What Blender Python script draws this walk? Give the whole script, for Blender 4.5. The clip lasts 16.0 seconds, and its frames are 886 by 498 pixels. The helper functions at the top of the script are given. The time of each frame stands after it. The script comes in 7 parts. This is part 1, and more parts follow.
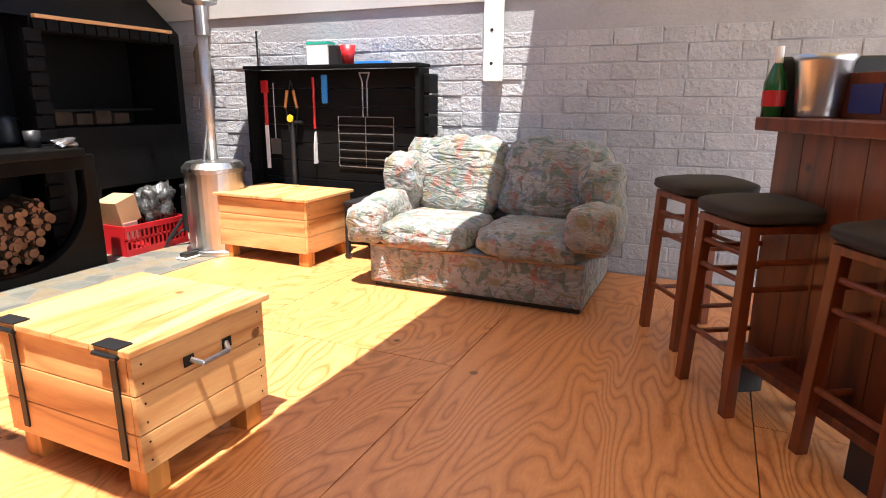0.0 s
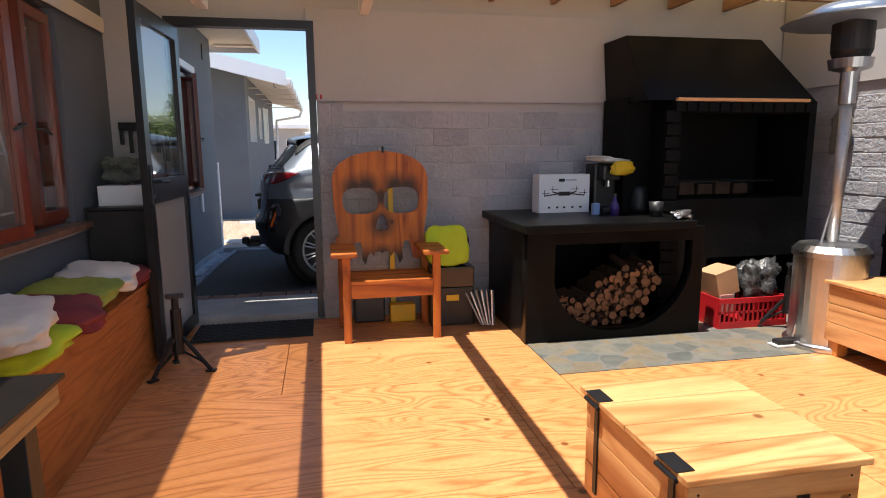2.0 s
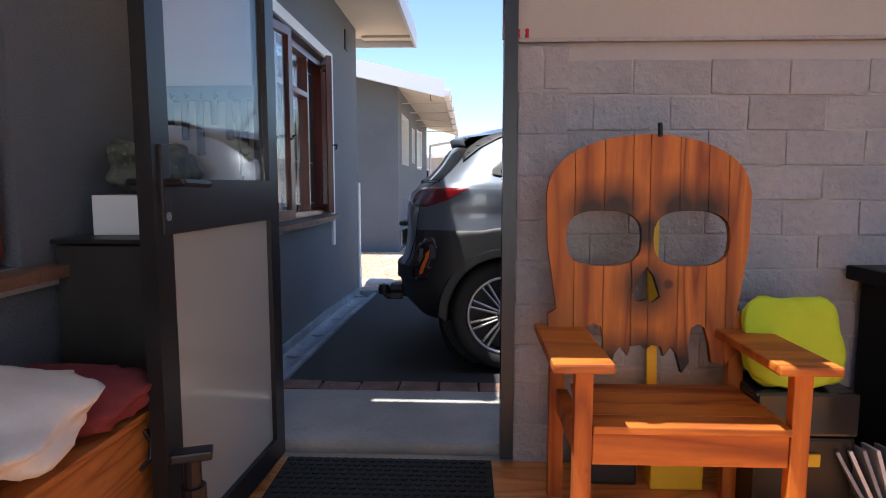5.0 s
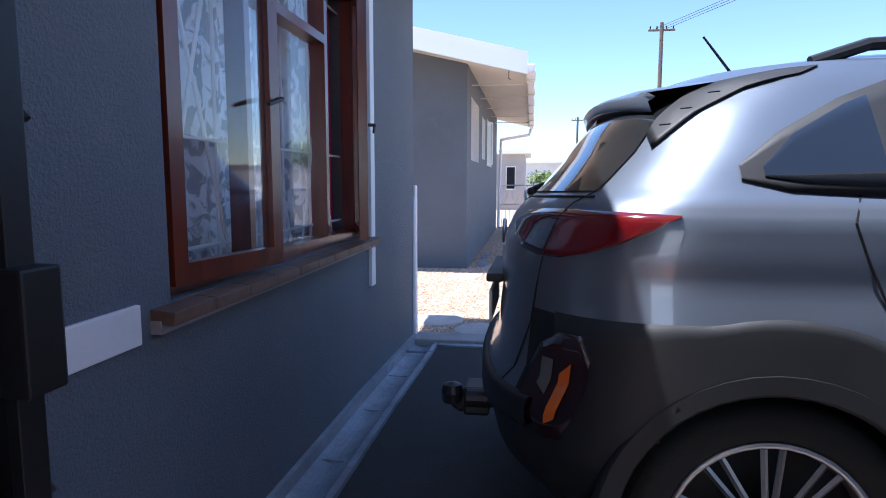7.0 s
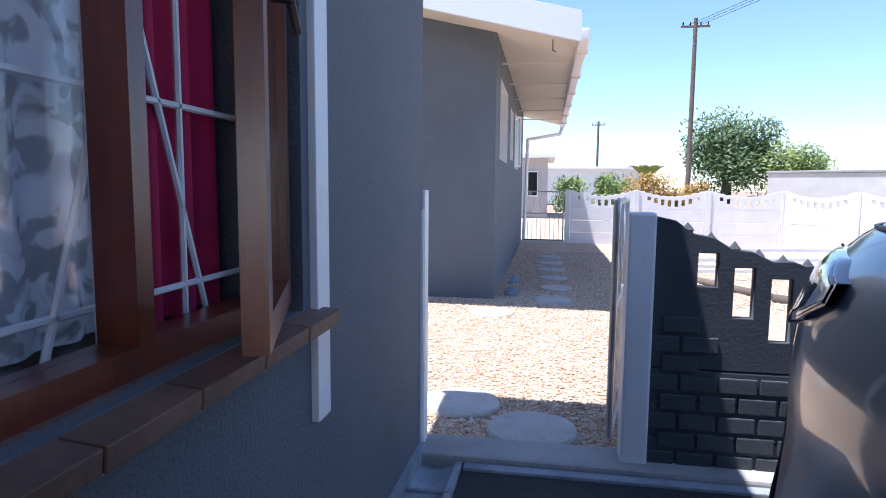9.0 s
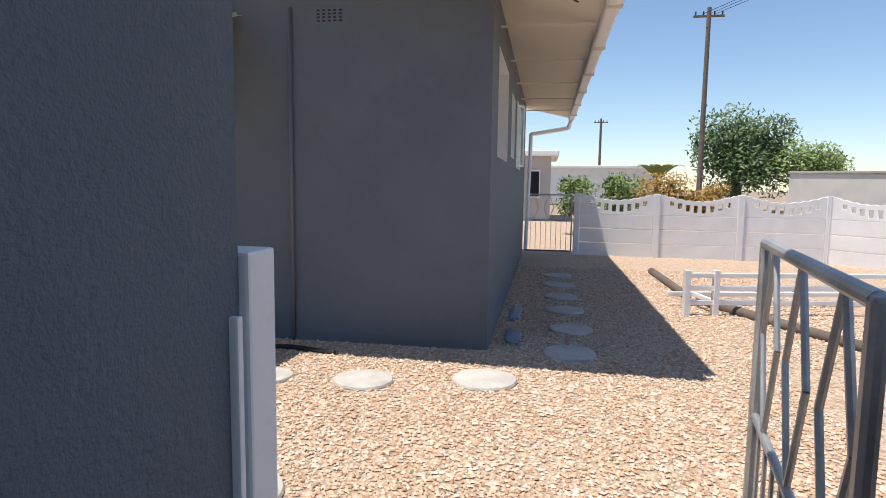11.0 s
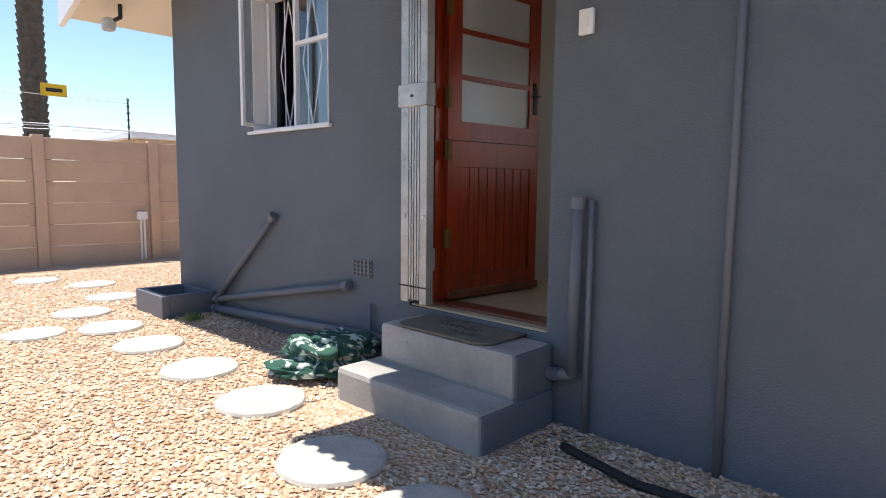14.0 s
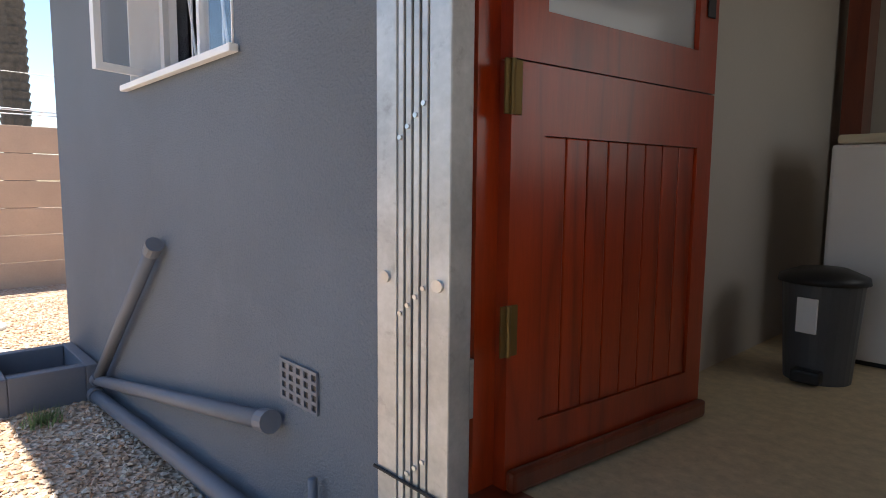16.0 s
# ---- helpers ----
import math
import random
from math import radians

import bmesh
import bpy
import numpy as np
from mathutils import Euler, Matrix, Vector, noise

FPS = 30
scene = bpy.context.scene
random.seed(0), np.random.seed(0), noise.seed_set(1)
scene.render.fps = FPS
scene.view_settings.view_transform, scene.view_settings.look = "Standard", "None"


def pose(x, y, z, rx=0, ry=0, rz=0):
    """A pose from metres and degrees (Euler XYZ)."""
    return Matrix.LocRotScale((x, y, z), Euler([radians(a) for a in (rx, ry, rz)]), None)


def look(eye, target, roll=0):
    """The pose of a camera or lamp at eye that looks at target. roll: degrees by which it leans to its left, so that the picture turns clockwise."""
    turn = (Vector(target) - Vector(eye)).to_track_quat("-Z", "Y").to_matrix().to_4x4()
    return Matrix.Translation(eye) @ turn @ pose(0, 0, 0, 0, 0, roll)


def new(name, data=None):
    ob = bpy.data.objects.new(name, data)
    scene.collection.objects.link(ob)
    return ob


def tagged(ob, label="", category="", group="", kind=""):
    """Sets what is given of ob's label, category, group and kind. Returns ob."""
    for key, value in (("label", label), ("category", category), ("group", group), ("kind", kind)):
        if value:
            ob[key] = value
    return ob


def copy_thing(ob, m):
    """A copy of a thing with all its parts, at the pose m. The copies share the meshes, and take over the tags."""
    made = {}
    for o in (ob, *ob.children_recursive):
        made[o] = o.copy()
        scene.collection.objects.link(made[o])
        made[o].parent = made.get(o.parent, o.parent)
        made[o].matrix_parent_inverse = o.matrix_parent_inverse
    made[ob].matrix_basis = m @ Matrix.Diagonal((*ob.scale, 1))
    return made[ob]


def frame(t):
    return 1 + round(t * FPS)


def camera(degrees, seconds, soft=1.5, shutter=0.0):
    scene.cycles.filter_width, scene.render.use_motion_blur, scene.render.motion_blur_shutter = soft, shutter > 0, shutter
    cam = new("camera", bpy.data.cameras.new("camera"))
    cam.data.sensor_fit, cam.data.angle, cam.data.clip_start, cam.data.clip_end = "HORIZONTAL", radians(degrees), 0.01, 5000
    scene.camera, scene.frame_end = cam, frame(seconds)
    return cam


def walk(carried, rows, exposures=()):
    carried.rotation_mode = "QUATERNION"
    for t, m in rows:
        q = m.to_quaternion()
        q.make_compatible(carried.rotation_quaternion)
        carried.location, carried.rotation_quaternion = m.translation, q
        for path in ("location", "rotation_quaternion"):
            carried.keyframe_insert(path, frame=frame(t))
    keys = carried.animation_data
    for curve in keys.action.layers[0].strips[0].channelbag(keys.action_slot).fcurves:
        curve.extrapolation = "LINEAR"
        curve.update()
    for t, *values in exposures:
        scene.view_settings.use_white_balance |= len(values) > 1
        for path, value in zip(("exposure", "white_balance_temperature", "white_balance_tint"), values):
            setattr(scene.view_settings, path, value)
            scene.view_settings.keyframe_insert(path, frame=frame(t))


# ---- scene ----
cam = camera(73.0, 16.0, soft=1.0)
PATH = [
    (0, (0.75, 0.469, 1.174), (2.518, 1.268, 0.69), 0.3),
    (0.5, (0.898, 0.502, 1.218), (2.345, 1.795, 0.731), -0.3),
    (1, (0.981, 0.528, 1.266), (2.064, 2.142, 0.794), -0.7),
    (1.5, (0.935, 0.567, 1.287), (1.63, 2.396, 0.871), -0.5),
    (2, (0.884, 0.603, 1.346), (1.273, 2.538, 1.02), -0.4),
    (2.5, (0.833, 0.637, 1.359), (0.99, 2.618, 1.13), -0.3),
    (3, (0.788, 0.838, 1.275), (0.807, 2.829, 1.087), -0.3),
    (3.2, (0.715, 0.969, 1.295), (0.724, 2.958, 1.081), -0.2),
    (5.5, (0.654, 3.551, 1.146), (0.512, 5.535, 0.933), -0.1),
    (6, (0.567, 4.064, 1.172), (0.364, 6.042, 0.952), -0.2),
    (6.5, (0.465, 4.598, 1.186), (0.237, 6.572, 0.96), 0.0),
    (7, (0.347, 5.102, 1.218), (0.057, 7.069, 0.995), 0.1),
    (7.5, (0.308, 5.58, 1.222), (-0.021, 7.541, 1.003), -0.0),
    (8, (0.239, 6.033, 1.219), (-0.09, 7.994, 1.003), 0.3),
    (8.5, (0.067, 6.603, 1.214), (-0.27, 8.564, 1.007), 0.3),
    (9, (-0.022, 7.111, 1.202), (-0.359, 9.071, 0.998), 0.5),
    (9.2, (-0.06, 7.294, 1.206), (-0.387, 9.256, 1.001), 0.8),
    (11.5, (-0.16, 9.470, 1.3), (-0.498, 11.430, 1.088), 0.7),
    (12, (-0.16, 9.813, 1.282), (-0.572, 11.759, 1.072), 0.3),
    (12.5, (-0.365, 10.274, 1.19), (-1.106, 12.119, 0.977), 0.6),
    (13, (-0.691, 10.708, 1.115), (-1.735, 12.402, 0.907), 0.6),
    (13.5, (-1.089, 11.109, 1.091), (-2.368, 12.633, 0.881), 0.8),
    (14, (-1.498, 11.468, 1.096), (-2.877, 12.902, 0.89), 0.6),
    (14.5, (-1.924, 11.921, 1.109), (-3.343, 13.315, 0.9), 0.5),
    (15, (-2.4, 12.336, 1.111), (-3.857, 13.691, 0.903), 0.5),
    (15.5, (-2.817, 12.754, 1.107), (-4.274, 14.109, 0.901), 0.7),
    (16, (-3.193, 13.156, 1.108), (-4.647, 14.512, 0.896), 0.5),
]
EXPO = [(0, 1.75, 6500, 10), (0.5, 1.25, 6500, 10), (1, 1.05, 6500, 10), (3, 0.9, 6500, 10), (5.5, 1.3, 6250, 12), (6.5, 1.25, 5700, 15), (8, 1.25, 5600, 15), (9, 1.2, 5750, 15), (11.5, 0.42, 6650, 10), (12.5, 0.45, 6600, 10), (13.5, 0.7, 6650, 10), (14, 0.95, 6650, 10), (15, 1.2, 6700, 10), (16, 1.4, 6800, 10)]
walk(cam, [(t, look(eye, target, roll)) for t, eye, target, roll in PATH], EXPO)

# ---- sky and sun ----
world = bpy.data.worlds.new("sky")
scene.world = world
world.use_nodes = True
wn = world.node_tree
sky = wn.nodes.new("ShaderNodeTexSky")
sky.sky_type = "NISHITA"
sky.sun_disc = False
sky.sun_elevation = radians(74)
sky.sun_rotation = radians(243)
sky.air_density = 1.0
sky.dust_density = 0.1
sky.ozone_density = 3.5
wn.nodes["Background"].inputs["Strength"].default_value = 0.11
wn.links.new(sky.outputs[0], wn.nodes["Background"].inputs[0])
sun = new("sun", bpy.data.lights.new("sun", "SUN"))
sun.data.energy = 4.6
sun.data.angle = radians(0.5)
sun.data.color = (1.0, 0.95, 0.87)
sun.matrix_world = look((-0.73, -0.31, 2.73), (0, 0, 0))
# fill lamp added at the south opening to lift the dim room
front = new("front_daylight", bpy.data.lights.new("front_daylight", "AREA"))
front.data.shape, front.data.size, front.data.size_y = "RECTANGLE", 4.3, 2.2
front.data.energy = 36
front.data.color = (0.95, 0.97, 1.0)
front.matrix_world = look((2.4, -2.25, 1.2), (2.4, 3, 1.2))


# fill lamp added to brighten the kitchen, no such source is known
kitchen = new("kitchen_daylight", bpy.data.lights.new("kitchen_daylight", "AREA"))
kitchen.data.shape, kitchen.data.size, kitchen.data.size_y = "RECTANGLE", 1.2, 1.0
kitchen.data.energy = 1.7
kitchen.matrix_world = look((-2.32, 16.0, 1.7), (-4.0, 15.9, 1.2))


# ---- materials ----
def nodes_of(name):
    m = bpy.data.materials.new(name)
    m.use_nodes = True
    return m, m.node_tree, m.node_tree.nodes["Principled BSDF"]


def node(nt, kind, **sets):
    n = nt.nodes.new(kind)
    for k, v in sets.items():
        n.inputs[k.replace("_", " ")].default_value = v
    return n


def ramp(nt, src, stops):
    r = nt.nodes.new("ShaderNodeValToRGB")
    el = r.color_ramp.elements
    while len(el) < len(stops):
        el.new(0.5)
    for e, (p, c) in zip(el, stops):
        e.position = p
        e.color = (*c, 1) if len(c) == 3 else c
    nt.links.new(src, r.inputs[0])
    return r.outputs[0]


def mixc(nt, fac, a, b, mode="MIX"):
    m = nt.nodes.new("ShaderNodeMix")
    m.data_type = "RGBA"
    m.blend_type = mode
    for sock, v in ((m.inputs[0], fac), (m.inputs[6], a), (m.inputs[7], b)):
        if hasattr(v, "is_output"):
            nt.links.new(v, sock)
        elif isinstance(v, (int, float)):
            sock.default_value = v
        else:
            sock.default_value = (*v, 1)
    return m.outputs[2]


def coords(nt, stretch=(1, 1, 1), spin=(0, 0, 0)):
    tc = nt.nodes.new("ShaderNodeTexCoord")
    mp = nt.nodes.new("ShaderNodeMapping")
    mp.inputs["Scale"].default_value = stretch
    mp.inputs["Rotation"].default_value = spin
    nt.links.new(tc.outputs["Object"], mp.inputs[0])
    info = nt.nodes.new("ShaderNodeObjectInfo")
    add = nt.nodes.new("ShaderNodeVectorMath")
    add.operation = "MULTIPLY_ADD"
    add.inputs[1].default_value = (1, 1, 1)
    mul = nt.nodes.new("ShaderNodeVectorMath")
    mul.operation = "SCALE"
    mul.inputs[0].default_value = (37, 23, 11)
    nt.links.new(info.outputs["Random"], mul.inputs["Scale"])
    nt.links.new(mp.outputs[0], add.inputs[0])
    nt.links.new(mul.outputs[0], add.inputs[2])
    return add.outputs[0]


def noise_of(nt, vec, scale, detail=4.0, rough=0.55, distort=0.0):
    n = node(nt, "ShaderNodeTexNoise", Scale=scale, Detail=detail, Roughness=rough, Distortion=distort)
    nt.links.new(vec, n.inputs["Vector"])
    return n.outputs["Fac"]


def bump(nt, bsdf, height, strength, dist):
    b = nt.nodes.new("ShaderNodeBump")
    b.inputs["Strength"].default_value = strength
    b.inputs["Distance"].default_value = dist
    nt.links.new(height, b.inputs["Height"])
    nt.links.new(b.outputs[0], bsdf.inputs["Normal"])


def surf(name, c, rough=0.7, var=0.25, big=1.5, fine=60, relief=0.2, dist=0.004, metal=0.0, stain=None, stretch=(1, 1, 1), gloss_var=0.1):
    """A painted, cast or woven surface: colour varied at two scales, with fine relief."""
    m, nt, b = nodes_of(name)
    v = coords(nt, stretch)
    n1, n2 = noise_of(nt, v, big, 5), noise_of(nt, v, fine, 4, 0.6)
    lo = tuple(x * (1 - var) for x in c)
    hi = tuple(min(1, x * (1 + var * 0.6)) for x in c)
    col = ramp(nt, n1, [(0.3, lo), (0.7, hi)])
    col = mixc(nt, 0.35 * min(1, var * 3), col, ramp(nt, n2, [(0.3, (0.35, 0.35, 0.35)), (0.7, (0.65, 0.65, 0.65))]), "OVERLAY")
    if stain:
        n3 = noise_of(nt, v, big * 3.3, 6, 0.65)
        col = mixc(nt, ramp(nt, n3, [(0.58, (0, 0, 0)), (0.75, (0.7, 0.7, 0.7))]), col, stain)
    nt.links.new(col, b.inputs["Base Color"])
    rr = nt.nodes.new("ShaderNodeMapRange")
    rr.inputs["To Min"].default_value = max(0.03, rough - gloss_var)
    rr.inputs["To Max"].default_value = min(1, rough + gloss_var)
    nt.links.new(n1, rr.inputs[0])
    nt.links.new(rr.outputs[0], b.inputs["Roughness"])
    b.inputs["Metallic"].default_value = metal
    if relief:
        bump(nt, b, n2, relief, dist)
    return m


def wood(name, dark, light, axis="x", scale=9.0, rough=0.45, knots=True, flow=2.2, coat=0.0, along=0.12):
    """Sawn or peeled softwood: flowing grain along an axis, with knots."""
    m, nt, b = nodes_of(name)
    st = {"x": (along, 1, 1), "y": (1, along, 1), "z": (1, 1, along)}[axis]
    v = coords(nt, st)
    base = noise_of(nt, v, flow, 3, 0.5, 0.6)
    mul = nt.nodes.new("ShaderNodeMath")
    mul.operation = "MULTIPLY"
    mul.inputs[1].default_value = scale
    nt.links.new(base, mul.inputs[0])
    fr = nt.nodes.new("ShaderNodeMath")
    fr.operation = "PINGPONG"
    fr.inputs[1].default_value = 0.5
    nt.links.new(mul.outputs[0], fr.inputs[0])
    mid = tuple((a * 0.45 + c * 0.55) for a, c in zip(dark, light))
    col = ramp(nt, fr.outputs[0], [(0.0, tuple(x * 0.9 for x in dark)), (0.16, mid), (0.5, light), (1.0, light)])
    fib = noise_of(nt, v, 90, 3, 0.6)
    col = mixc(nt, 0.4, col, ramp(nt, fib, [(0.3, (0.3, 0.3, 0.3)), (0.7, (0.64, 0.64, 0.64))]), "OVERLAY")
    col = mixc(nt, ramp(nt, noise_of(nt, v, 1.1, 3), [(0.35, (0.0, 0.0, 0.0)), (0.75, (0.5, 0.5, 0.5))]), col, mid)
    if knots:
        v2 = coords(nt, (1, 1, 1))
        vo = node(nt, "ShaderNodeTexVoronoi", Scale=3.1)
        nt.links.new(v2, vo.inputs["Vector"])
        k = ramp(nt, vo.outputs["Distance"], [(0.045, (1, 1, 1)), (0.075, (0, 0, 0))])
        col = mixc(nt, k, col, tuple(x * 0.45 for x in dark))
    nt.links.new(col, b.inputs["Base Color"])
    b.inputs["Roughness"].default_value = rough
    b.inputs["Coat Weight"].default_value = coat
    b.inputs["Coat Roughness"].default_value = 0.2
    bump(nt, b, fib, 0.15, 0.002)
    return m


def pane(name, tint=(1, 1, 1), base=0.05):
    """Clear glass: what is behind shows, and the sky is mirrored by its gloss."""
    m = bpy.data.materials.new(name)
    m.use_nodes = True
    nt = m.node_tree
    nt.nodes.clear()
    out = nt.nodes.new("ShaderNodeOutputMaterial")
    tr, gl, mx, lw = (nt.nodes.new("ShaderNode" + k) for k in ("BsdfTransparent", "BsdfGlossy", "MixShader", "LayerWeight"))
    tr.inputs[0].default_value = (*tint, 1)
    gl.inputs["Roughness"].default_value = 0.02
    pw = nt.nodes.new("ShaderNodeMath")
    pw.operation = "POWER"
    pw.inputs[1].default_value = 3.5
    ad = nt.nodes.new("ShaderNodeMath")
    ad.operation = "MULTIPLY_ADD"
    ad.inputs[1].default_value = 0.6
    ad.inputs[2].default_value = base
    nt.links.new(lw.outputs["Facing"], pw.inputs[0])
    nt.links.new(pw.outputs[0], ad.inputs[0])
    nt.links.new(ad.outputs[0], mx.inputs[0])
    nt.links.new(tr.outputs[0], mx.inputs[1])
    nt.links.new(gl.outputs[0], mx.inputs[2])
    nt.links.new(mx.outputs[0], out.inputs[0])
    return m


def plain(name, c, rough=0.5, metal=0.0, coat=0.0):
    m = surf(name, c, rough, var=0.12, big=6, fine=120, relief=0.05, dist=0.001, metal=metal, gloss_var=0.05)
    m.node_tree.nodes["Principled BSDF"].inputs["Coat Weight"].default_value = coat
    return m


GREYBRICK = surf("painted_brick", (0.36, 0.36, 0.385), 0.75, 0.16, 2.2, 30, 0.8, 0.02, stain=(0.45, 0.44, 0.44))
MORTAR = surf("painted_mortar", (0.33, 0.33, 0.35), 0.8, 0.15, 2, 50, 0.5, 0.01)
PLASTER = surf("grey_plaster", (0.42, 0.405, 0.395), 0.75, 0.08, 1.2, 60, 0.2, 0.004)
CHARCOAL = surf("charcoal_render", (0.126, 0.146, 0.172), 0.75, 0.14, 1.3, 110, 0.9, 0.009, stain=(0.145, 0.163, 0.188))
BLACKWALL = surf("black_painted_brick", (0.005, 0.005, 0.0053), 0.6, 0.3, 4, 40, 0.5, 0.008)
BLACKCEM = surf("black_polished_cement", (0.005, 0.005, 0.005), 0.35, 0.35, 3, 60, 0.15, 0.003)
for _m in (BLACKWALL, BLACKCEM):
    _m.node_tree.nodes["Principled BSDF"].inputs["Specular IOR Level"].default_value = 0.1
PLY = wood("plywood_floor", (0.46, 0.16, 0.046), (0.71, 0.315, 0.118), "x", 44, 0.36, True, 1.2, 0.1, 0.3)
PLYB = wood("plywood_bench", (0.26, 0.075, 0.016), (0.44, 0.17, 0.045), "y", 30, 0.5, True, 1.8, 0.0, 0.22)
PINE_X = wood("pine_x", (0.44, 0.17, 0.05), (0.70, 0.40, 0.17), "x", 8, 0.45)
PINE_Y = wood("pine_y", (0.44, 0.17, 0.05), (0.70, 0.40, 0.17), "y", 8, 0.45)
PINE_Z = wood("pine_z", (0.38, 0.12, 0.025), (0.58, 0.27, 0.07), "z", 8, 0.4)
CHAIR = wood("varnished_pine", (0.25, 0.05, 0.006), (0.55, 0.17, 0.02), "z", 9, 0.6, True, 2.2, 0.0)
CHAIR_X = wood("varnished_pine_x", (0.25, 0.05, 0.006), (0.55, 0.17, 0.02), "x", 9, 0.55, True, 2.2, 0.0)
BARWOOD = wood("stained_bar_wood", (0.05, 0.010, 0.004), (0.17, 0.036, 0.009), "z", 10, 0.35, True, 2.5, 0.2)
STOOLWOOD = wood("red_brown_stool_wood", (0.12, 0.026, 0.009), (0.22, 0.055, 0.017), "z", 8, 0.35, False)
MAHOG = wood("mahogany_varnish", (0.10, 0.018, 0.007), (0.17, 0.031, 0.011), "z", 8, 0.28, False, 2.2, 0.4)
DOORWOOD = wood("red_door_varnish", (0.21, 0.019, 0.003), (0.34, 0.036, 0.005), "z", 8, 0.3, False, 2.2, 0.3)
RAFTER = wood("rafter_wood", (0.22, 0.11, 0.05), (0.38, 0.22, 0.11), "y", 8, 0.6)
LOGBARK = surf("log_bark", (0.07, 0.036, 0.02), 0.85, 0.4, 12, 60, 0.6, 0.006)
LOGEND = surf("log_end", (0.22, 0.105, 0.05), 0.8, 0.3, 20, 80, 0.3, 0.002)
WHITE = surf("white_paint", (0.80, 0.80, 0.80), 0.5, 0.06, 2, 70, 0.2, 0.003, stain=(0.66, 0.66, 0.64))
FASCIA = surf("white_fascia", (0.82, 0.83, 0.86), 0.45, 0.05, 1, 50, 0.08, 0.002)
SOFFIT = surf("cream_soffit", (0.72, 0.67, 0.58), 0.6, 0.06, 1, 50, 0.1, 0.002)
ALU = plain("dark_bronze_aluminium", (0.035, 0.036, 0.04), 0.35, 0.6)
BLACK = plain("black_plastic", (0.012, 0.012, 0.013), 0.45)
DARKMETAL = plain("dark_steel", (0.03, 0.03, 0.032), 0.45, 0.7)
STEEL = surf("brushed_steel", (0.55, 0.55, 0.56), 0.32, 0.15, 5, 90, 0.1, 0.001, metal=1.0)
GALV = surf("galvanised_steel", (0.48, 0.48, 0.47), 0.5, 0.25, 6, 60, 0.15, 0.002, metal=0.7, stain=(0.25, 0.24, 0.23))
BRASS = plain("worn_brass", (0.20, 0.13, 0.045), 0.5, 0.8)
CONCRETE = surf("grey_concrete", (0.34, 0.33, 0.315), 0.85, 0.22, 3, 70, 0.4, 0.005, stain=(0.2, 0.2, 0.2))
GUTTER = surf("painted_cement_channel", (0.30, 0.33, 0.37), 0.7, 0.3, 5, 50, 0.4, 0.006, stain=(0.12, 0.13, 0.15))
STONE = surf("stepping_stone_cement", (0.46, 0.43, 0.39), 0.9, 0.18, 5, 60, 0.5, 0.006, stain=(0.3, 0.28, 0.26))
ASPHALT = surf("dark_asphalt", (0.032, 0.033, 0.036), 0.8, 0.3, 2.5, 130, 0.9, 0.008, stain=(0.05, 0.05, 0.05))
REDBRICK = surf("worn_red_paver", (0.20, 0.12, 0.095), 0.85, 0.35, 8, 60, 0.5, 0.005, stain=(0.25, 0.24, 0.23))
SILL = surf("clay_sill_tile", (0.18, 0.10, 0.07), 0.6, 0.35, 7, 60, 0.3, 0.004, stain=(0.24, 0.15, 0.09))
RUBBER = surf("rubber", (0.012, 0.012, 0.012), 0.75, 0.3, 20, 90, 0.4, 0.003)
PAINTCAR = surf("metallic_grey_paint", (0.16, 0.188, 0.23), 0.34, 0.04, 3, 400, 0.0, 0.001, metal=0.5, gloss_var=0.02)
PAINTCAR.node_tree.nodes["Principled BSDF"].inputs["Coat Weight"].default_value = 0.7
CLAD = surf("matt_black_cladding", (0.014, 0.0145, 0.016), 0.55, 0.15, 8, 160, 0.2, 0.001)
CARGLASS = plain("tinted_glass", (0.012, 0.014, 0.016), 0.03, 0.0, 1.0)
REDLAMP = plain("red_lamp_plastic", (0.13, 0.004, 0.006), 0.1, 0.0, 1.0)
DARKLAMP = plain("smoked_red_lamp", (0.022, 0.003, 0.004), 0.1, 0.0, 1.0)
ORANGE = plain("orange_reflector", (0.6, 0.12, 0.01), 0.15, 0.0, 0.5)
GLASS = pane("window_glass")
CLEAR = pane("clear_roof_sheet", (0.92, 0.93, 0.92), 0.03)
VELVET = surf("black_seat_fabric", (0.028, 0.026, 0.025), 0.85, 0.3, 6, 150, 0.3, 0.002)
RED = plain("red_plastic", (0.42, 0.012, 0.016), 0.4)
YELLOW = plain("yellow_plastic", (0.75, 0.48, 0.02), 0.5)
LIME = surf("lime_cloth", (0.50, 0.62, 0.03), 0.9, 0.12, 6, 150, 0.4, 0.003)
BLUE = plain("blue_plastic", (0.03, 0.22, 0.60), 0.4)
GREEN = plain("green_bottle", (0.01, 0.09, 0.02), 0.12)
PAPER = surf("white_card", (0.78, 0.78, 0.79), 0.6, 0.04, 4, 60, 0.05, 0.001)
LINEN = surf("white_cushion_cloth", (0.66, 0.62, 0.57), 0.9, 0.1, 9, 120, 0.4, 0.003)
MAROON = surf("maroon_cushion_cloth", (0.20, 0.03, 0.035), 0.9, 0.25, 9, 120, 0.4, 0.003)
CARTON = surf("brown_carton", (0.42, 0.25, 0.13), 0.8, 0.12, 6, 80, 0.1, 0.002)
PINKCLOTH = surf("crimson_curtain", (0.42, 0.01, 0.07), 0.85, 0.2, 5, 90, 0.2, 0.002)
BEIGE = surf("beige_concrete_fence", (0.56, 0.40, 0.29), 0.85, 0.1, 2, 60, 0.3, 0.004, stain=(0.47, 0.34, 0.25))
